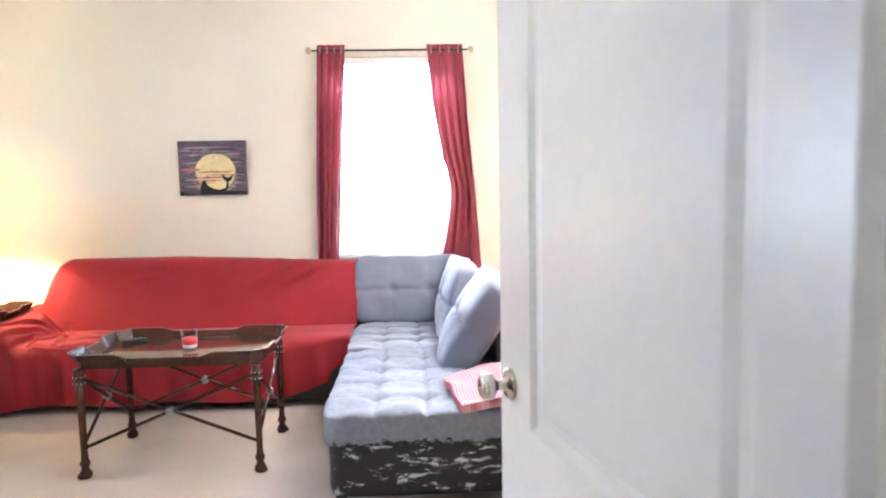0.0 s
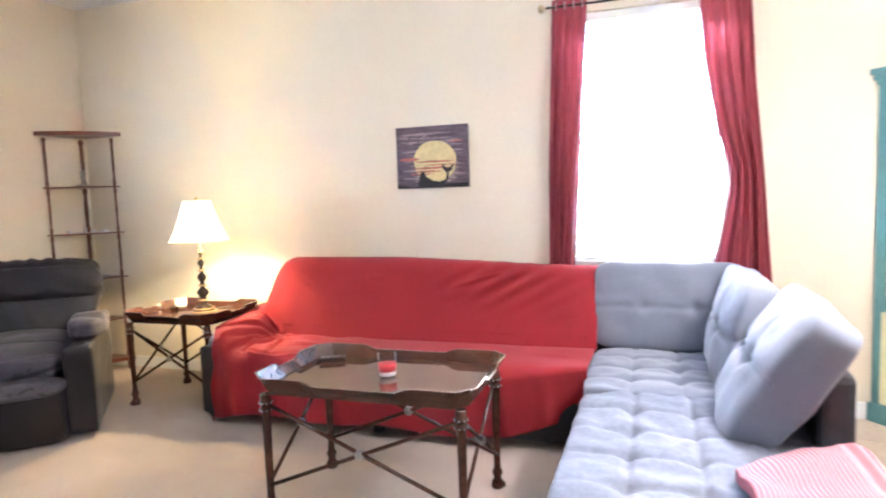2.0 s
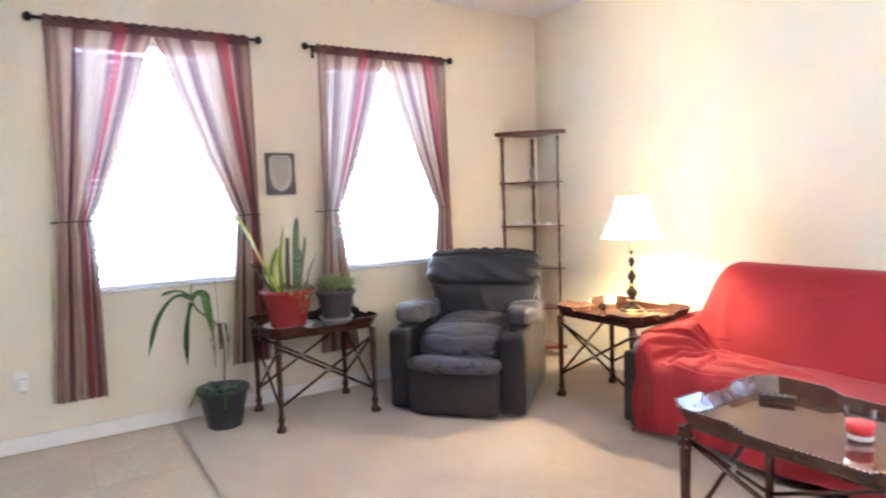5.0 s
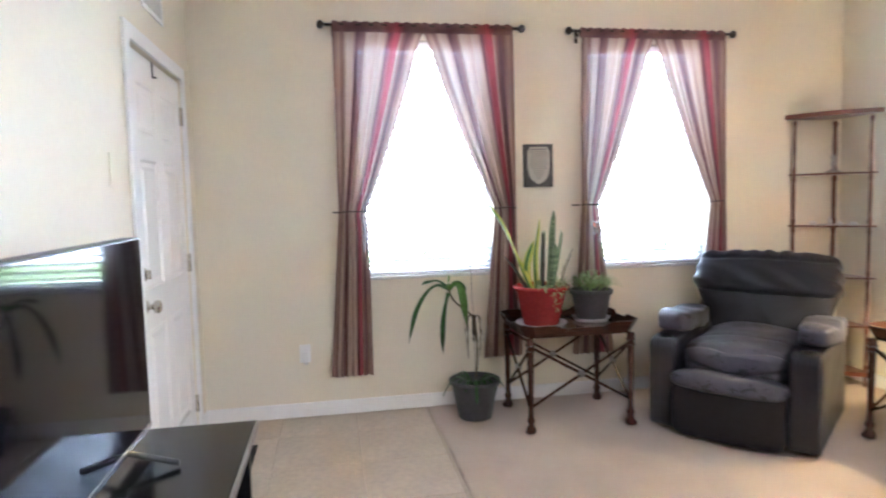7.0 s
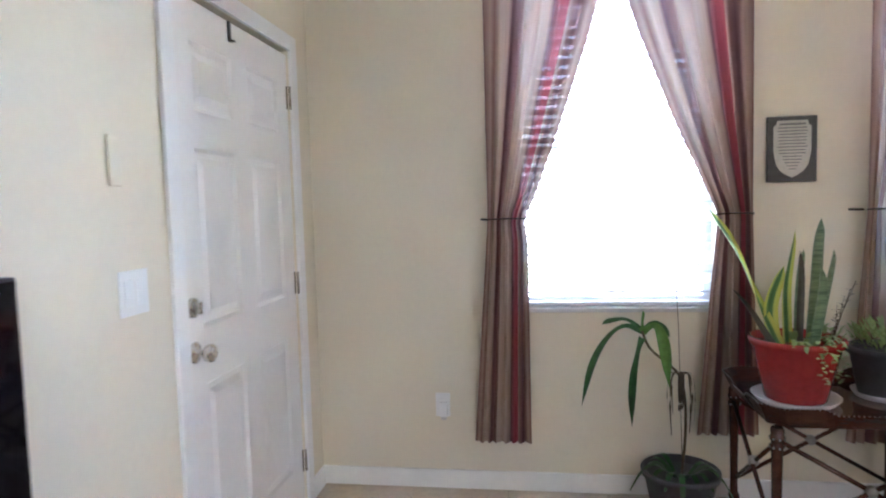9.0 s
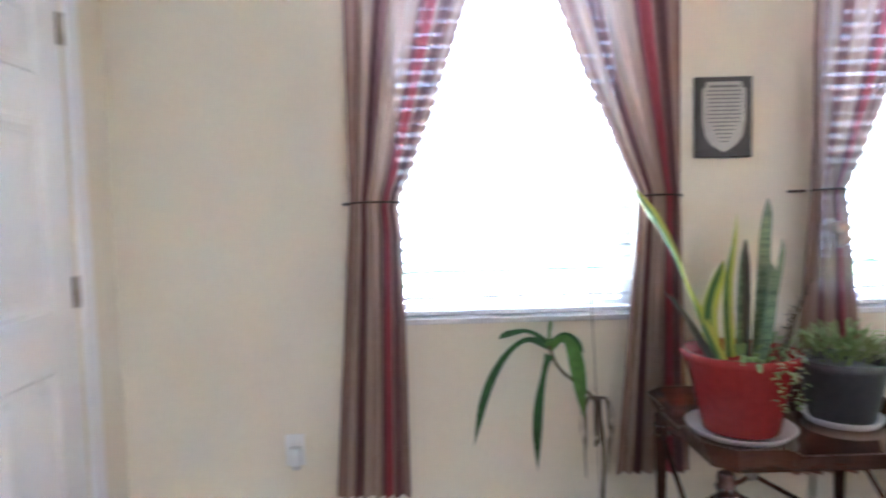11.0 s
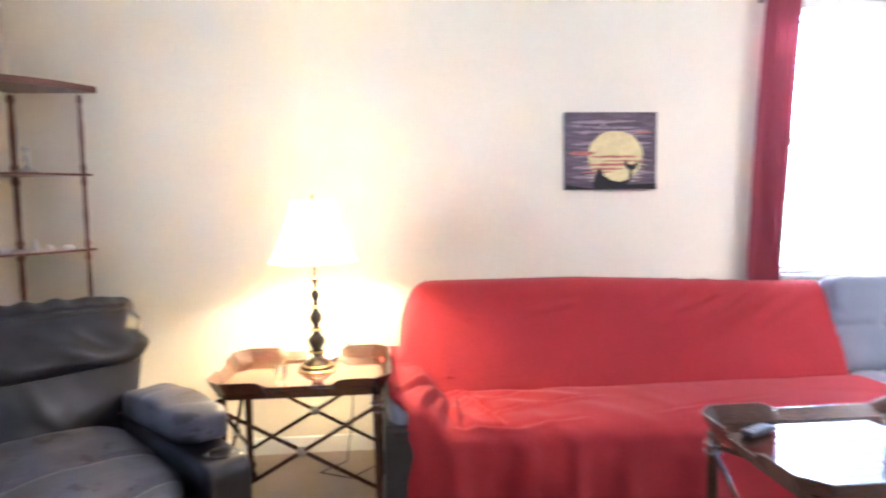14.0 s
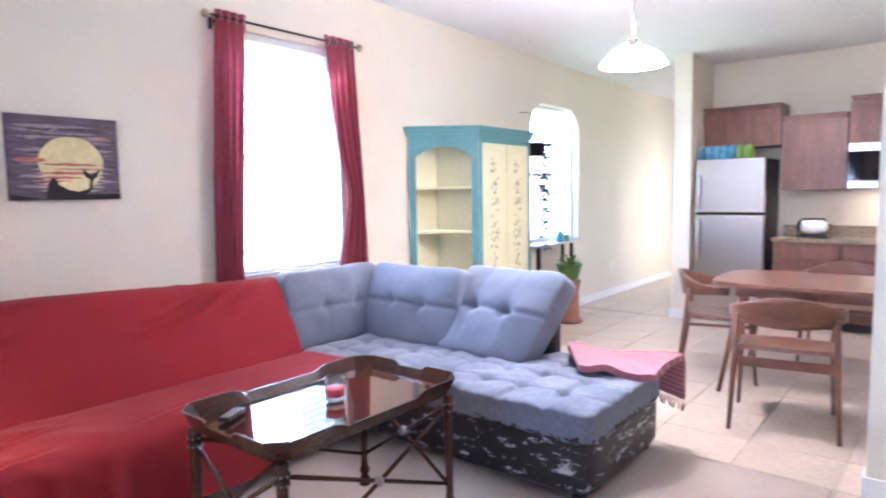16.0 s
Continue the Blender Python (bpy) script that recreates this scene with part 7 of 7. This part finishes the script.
bm = bmesh.new()
tube(bm, [(8.545, -3.75, 0.70), (8.545, -3.13, 0.70)], 0.012, 10)
part("handle", bm, STEEL, rng)
base_unit(-4.42, -3.82, "brown base cabinet with drawer over door under granite")
wt = thing("worktop", "brown speckled granite kitchen worktop with low backsplash", "worktop")
boxes("slab", [(8.575, 9.198, -3.062, -2.045, 0.842, 0.88)], GRANITE, wt, "", 0.004)
boxes("slab", [(8.575, 9.198, -4.43, -3.817, 0.842, 0.88)], GRANITE, wt, "", 0.004)
boxes("backsplash", [(9.178, 9.198, -3.062, -2.045, 0.881, 0.98)], GRANITE, wt, "", 0.002)
boxes("backsplash", [(9.178, 9.198, -4.43, -3.817, 0.881, 0.98)], GRANITE, wt, "", 0.002)
ts = thing("toaster", "chrome and black two-slot toaster on the granite worktop", "toaster", pose(8.86, -2.37, 0.8805))
bm = bmesh.new()
puff(bm, (0.17, 0.28, 0.17), 10, 4, m=pose(0, 0, 0.098))
part("body", bm, STEEL, ts)
boxes("base", [(-0.085, 0.085, -0.14, 0.14, 0.0, 0.018)], BLACKPL, ts, "", 0.004)
boxes("slots", [(-0.05, -0.02, -0.10, 0.10, 0.178, 0.185), (0.02, 0.05, -0.10, 0.10, 0.178, 0.185)], BLACKPL, ts, "dark toast slots")
boxes("lever", [(-0.012, 0.012, -0.165, -0.138, 0.11, 0.125)], BLACKPL, ts, "", 0.003)

# downlights and pendant
for k, (x, y) in enumerate(((8.02, -2.10), (8.06, -2.78), (8.06, -3.7), (6.9, -3.6))):
    c = thing("downlight", "recessed round ceiling downlight, lit warm white", "ceiling light", pose(x, y, ceiling_height(x)), group="kitchen downlights")
    bm = bmesh.new()
    lathe(bm, [(0.060, -0.004), (0.085, -0.006), (0.09, -0.0005), (0.060, -0.0005)], 24)
    part("trim_ring", bm, WHITE, c)
    bm = bmesh.new()
    lathe(bm, [(0.0, -0.003), (0.059, -0.0035)], 24)
    part("lens", bm, CANGLOW, c, "glowing lens")
pen = thing("pendant_light", "lit white glass bowl pendant lamp on a nickel rod", "pendant light", pose(5.35, -1.93, 0))
PC = ceiling_height(5.35)
bm = bmesh.new()
tube(bm, [(0, 0, PC - 0.03), (0, 0, 2.29)], 0.008, 10)
lathe(bm, [(0.0, PC - 0.045), (0.03, PC - 0.045), (0.065, PC - 0.012), (0.065, PC - 0.001), (0.0, PC - 0.001)], 20)
lathe(bm, [(0.0, 2.190), (0.05, 2.192), (0.055, 2.205), (0.022, 2.215), (0.020, 2.240), (0.028, 2.250), (0.014, 2.270), (0.014, 2.31), (0.0, 2.31)], 20)
for s in range(3):
    a = s * 2.094
    tube(bm, [(0.02 * math.cos(a), 0.02 * math.sin(a), 2.24), (0.05 * math.cos(a), 0.05 * math.sin(a), 2.23), (0.06 * math.cos(a), 0.06 * math.sin(a), 2.205)], 0.005, 6)
part("rod_and_cap", bm, NICKEL, pen, "nickel rod and cap")
bm = bmesh.new()
lathe(bm, [(0.055, 2.196), (0.09, 2.186), (0.145, 2.154), (0.180, 2.114), (0.187, 2.096), (0.179, 2.096), (0.138, 2.144), (0.09, 2.175), (0.055, 2.186)], 36)
part("shade", bm, PENDANTGLASS, pen, "lit white glass bowl")

# ---------------- dining set ----------------
dt = thing("dining_table", "walnut dining table with rounded top and splayed legs", "dining table", pose(6.52, -2.94, 0))
bm = bmesh.new()
pts = []
for k in range(48):
    a = 2 * math.pi * k / 48
    c, s = math.cos(a), math.sin(a)
    pts.append((0.42 * math.copysign(abs(c) ** 0.35, c), 0.80 * math.copysign(abs(s) ** 0.35, s)))
outline(bm, pts, 0.725, 0.75)
part("tabletop", bm, CHAIRWOOD, dt, "smooth walnut top")
boxes("apron", [(-0.33, 0.33, -0.62, -0.60, 0.66, 0.724), (-0.33, 0.33, 0.60, 0.62, 0.66, 0.724), (-0.35, -0.33, -0.62, 0.62, 0.66, 0.724), (0.33, 0.35, -0.62, 0.62, 0.66, 0.724)], CHAIRWOOD, dt)
for sx in (-1, 1):
    for sy in (-1, 1):
        bm = bmesh.new()
        tube(bm, [(sx * 0.40, sy * 0.70, 0.001), (sx * 0.32, sy * 0.58, 0.724)], [0.014, 0.026], 10)
        part("leg", bm, CHAIRWOOD, dt)


def dining_chair(m):
    c = thing("dining_chair", "walnut captain-style dining chair with curved backrest and moulded seat", "dining chair", m, "chairs round the dining table")
    bm = bmesh.new()

    def seat(u, v):
        x, y = (u - 0.5) * (0.50 - 0.04 * v), (v - 0.5) * 0.44
        z = 0.445 - 0.018 * math.cos(x * 6) * math.cos(y * 6) + 0.02 * v - 0.012 * abs(x) * 4 * (1 - v)
        return (x, y, z)
    sheet(bm, seat, 14, 12, thick=-0.022)
    part("seat", bm, CHAIRWOOD, c, "scooped walnut seat")
    for sx in (-1, 1):
        bm = bmesh.new()
        tube(bm, [(sx * 0.27, 0.27, 0.001), (sx * 0.25, 0.215, 0.44), (sx * 0.245, 0.20, 0.66)], [0.012, 0.019, 0.014], 10)
        part("back_leg", bm, CHAIRWOOD, c)
        bm = bmesh.new()
        tube(bm, [(sx * 0.26, -0.25, 0.001), (sx * 0.245, -0.21, 0.44), (sx * 0.25, -0.16, 0.645)], [0.012, 0.019, 0.013], 10)
        part("front_leg", bm, CHAIRWOOD, c)
        bm = bmesh.new()
        tube(bm, [(sx * 0.246, 0.20, 0.405), (sx * 0.246, -0.20, 0.405)], 0.012, 8)
        part("side_rail", bm, CHAIRWOOD, c)
    for y, z in ((0.215, 0.395), (-0.21, 0.40)):
        boxes("cross_rail", [(-0.235, 0.235, y - 0.009, y + 0.009, z - 0.03, z + 0.025)], CHAIRWOOD, c, "", 0.003)
    bm = bmesh.new()

    def back(u, v):
        a = (u - 0.5) * math.pi * 1.12
        x = 0.285 * math.sin(a)
        y = -0.05 + 0.30 * max(0.0, math.cos(a)) ** 0.8
        mid = math.cos(a) ** 2 if abs(a) < 1.57 else 0
        h = 0.026 + 0.062 * mid
        return (x, y + 0.018 * (v - 0.5) * 2 * mid, 0.658 + 0.03 * mid + h * (v - 0.5) * 2)
    sheet(bm, back, 36, 6, thick=0.02)
    part("backrest", bm, CHAIRWOOD, c, "steam-bent curved back and arm rail")
    return c


first = dining_chair(pose(5.76, -2.70, 0, 0, 0, 99))
copy_thing(first, pose(6.58, -2.11, 0, 0, 0, 14))
copy_thing(first, pose(7.40, -2.80, 0, 0, 0, -90))
copy_thing(first, pose(5.85, -3.45, 0, 0, 0, 92))

# ---------------- outside ----------------
bm = bmesh.new()
box(bm, -400, 400, -400, 400, -0.30, -0.20)
ground = structure("ground", bm, LAWN, "mown green lawn reaching the horizon", "lawn")
bm = bmesh.new()
box(bm, -9.5, -5.5, -60, 60, -0.199, -0.190)
structure("road", bm, ASPHALT, "asphalt street in front of the house", "road")


def hedge(name, label, x0, y0, x1, y1, h, n, seed):
    t = thing(name, label, "hedge")
    rr = random.Random(seed)
    bm = bmesh.new()
    for k in range(n):
        f = rr.random()
        c = Vector((x0 + (x1 - x0) * f + rr.gauss(0, 0.25), y0 + (y1 - y0) * f + rr.gauss(0, 0.25), -0.2 + h * rr.random() ** 0.7 * (0.75 + 0.25 * math.sin(f * 19))))
        a, e = rr.uniform(0, 6.28), rr.uniform(-0.5, 1)
        d = Vector((math.cos(a), math.sin(a), e)) * 0.16
        s = Vector((-math.sin(a), math.cos(a), 0.2)) * 0.06
        bm.faces.new([bm.verts.new(p) for p in (c, c + d * 0.5 + s, c + d, c + d * 0.5 - s)])
    part("leaves", bm, HEDGE, t, "dense green leaves", kind="stuff")
    return t


hedge("garden_hedge", "leafy green hedge across the street", -12, -14, -12, 8, 1.5, 7000, 3)
hedge("garden_shrub", "rounded garden shrub on the front lawn", -3.8, -6.0, -3.8, -4.4, 1.0, 1400, 7)
house = thing("neighbour_house", "single-storey pale house with grey shingle roof across the street", "house")
boxes("wall", [(-24, -15, -16, 10, -0.2, 2.9)], STUCCO, house)
bm = bmesh.new()
v = [bm.verts.new(p) for p in ((-25, -17, 2.9), (-14, -17, 2.9), (-14, 11, 2.9), (-25, 11, 2.9), (-19.5, -12, 5.4), (-19.5, 6, 5.4))]
for f in ((0, 1, 4), (1, 2, 5, 4), (2, 3, 5), (3, 0, 4, 5), (3, 2, 1, 0)):
    bm.faces.new([v[i] for i in f])
part("roof", bm, ROOF, house, "grey shingle roof")
for y in (-11, -4, 4):
    w = boxes("window", [(-14.99, -14.93, y, y + 1.6, 0.8, 2.2)], SILL, house, "window with closed pale blind")
    boxes("frame", [(-14.92, -14.88, y - 0.06, y + 1.66, 0.74, 0.80), (-14.92, -14.88, y - 0.06, y + 1.66, 2.20, 2.26), (-14.92, -14.88, y - 0.06, y, 0.8, 2.2), (-14.92, -14.88, y + 1.6, y + 1.66, 0.8, 2.2)], VINYL, w)

# ---------------- floor tiles ----------------
PITCH = 0.456


def tile_mesh(w, h):
    key = (round(w, 3), round(h, 3))
    if key not in tile_store:
        bm = bmesh.new()
        e = 0.0015
        lo = [bm.verts.new(p) for p in ((0, 0, -0.006), (w, 0, -0.006), (w, h, -0.006), (0, h, -0.006))]
        md = [bm.verts.new(p) for p in ((0, 0, -e), (w, 0, -e), (w, h, -e), (0, h, -e))]
        hi = [bm.verts.new(p) for p in ((e, e, 0), (w - e, e, 0), (w - e, h - e, 0), (e, h - e, 0))]
        for a, b in ((lo, md), (md, hi)):
            for k in range(4):
                bm.faces.new((a[k], a[(k + 1) % 4], b[(k + 1) % 4], b[k]))
        bm.faces.new(hi)
        me = bpy.data.meshes.new("tile")
        bm.to_mesh(me)
        bm.free()
        me.materials.append(TILE)
        tile_store[key] = me
    return tile_store[key]


tile_store = {}


def lay(x0, x1, y0, y1):
    i = math.floor((x0 - 0.32) / PITCH)
    while 0.32 + i * PITCH < x1:
        a, b = max(x0, 0.32 + i * PITCH), min(x1, 0.32 + (i + 1) * PITCH)
        j = math.floor((y0 + 3.98) / PITCH)
        while -3.98 + j * PITCH < y1:
            c, d = max(y0, -3.98 + j * PITCH), min(y1, -3.98 + (j + 1) * PITCH)
            if b - a > 0.02 and d - c > 0.02:
                t = new("tile", tile_mesh(b - a - 0.005, d - c - 0.005))
                t.parent = floor
                t.location = (a + 0.0025, c + 0.0025, 0)
            j += 1
        i += 1


lay(0.0, 4.95, SOUTH, -3.0505)
lay(5.085, 9.2, SOUTH, -3.17)
lay(4.955, 8.44, -3.165, -0.0)
lay(8.46, 12.0, -1.12, 0.0)
lay(8.46, 9.2, -3.165, -1.31)
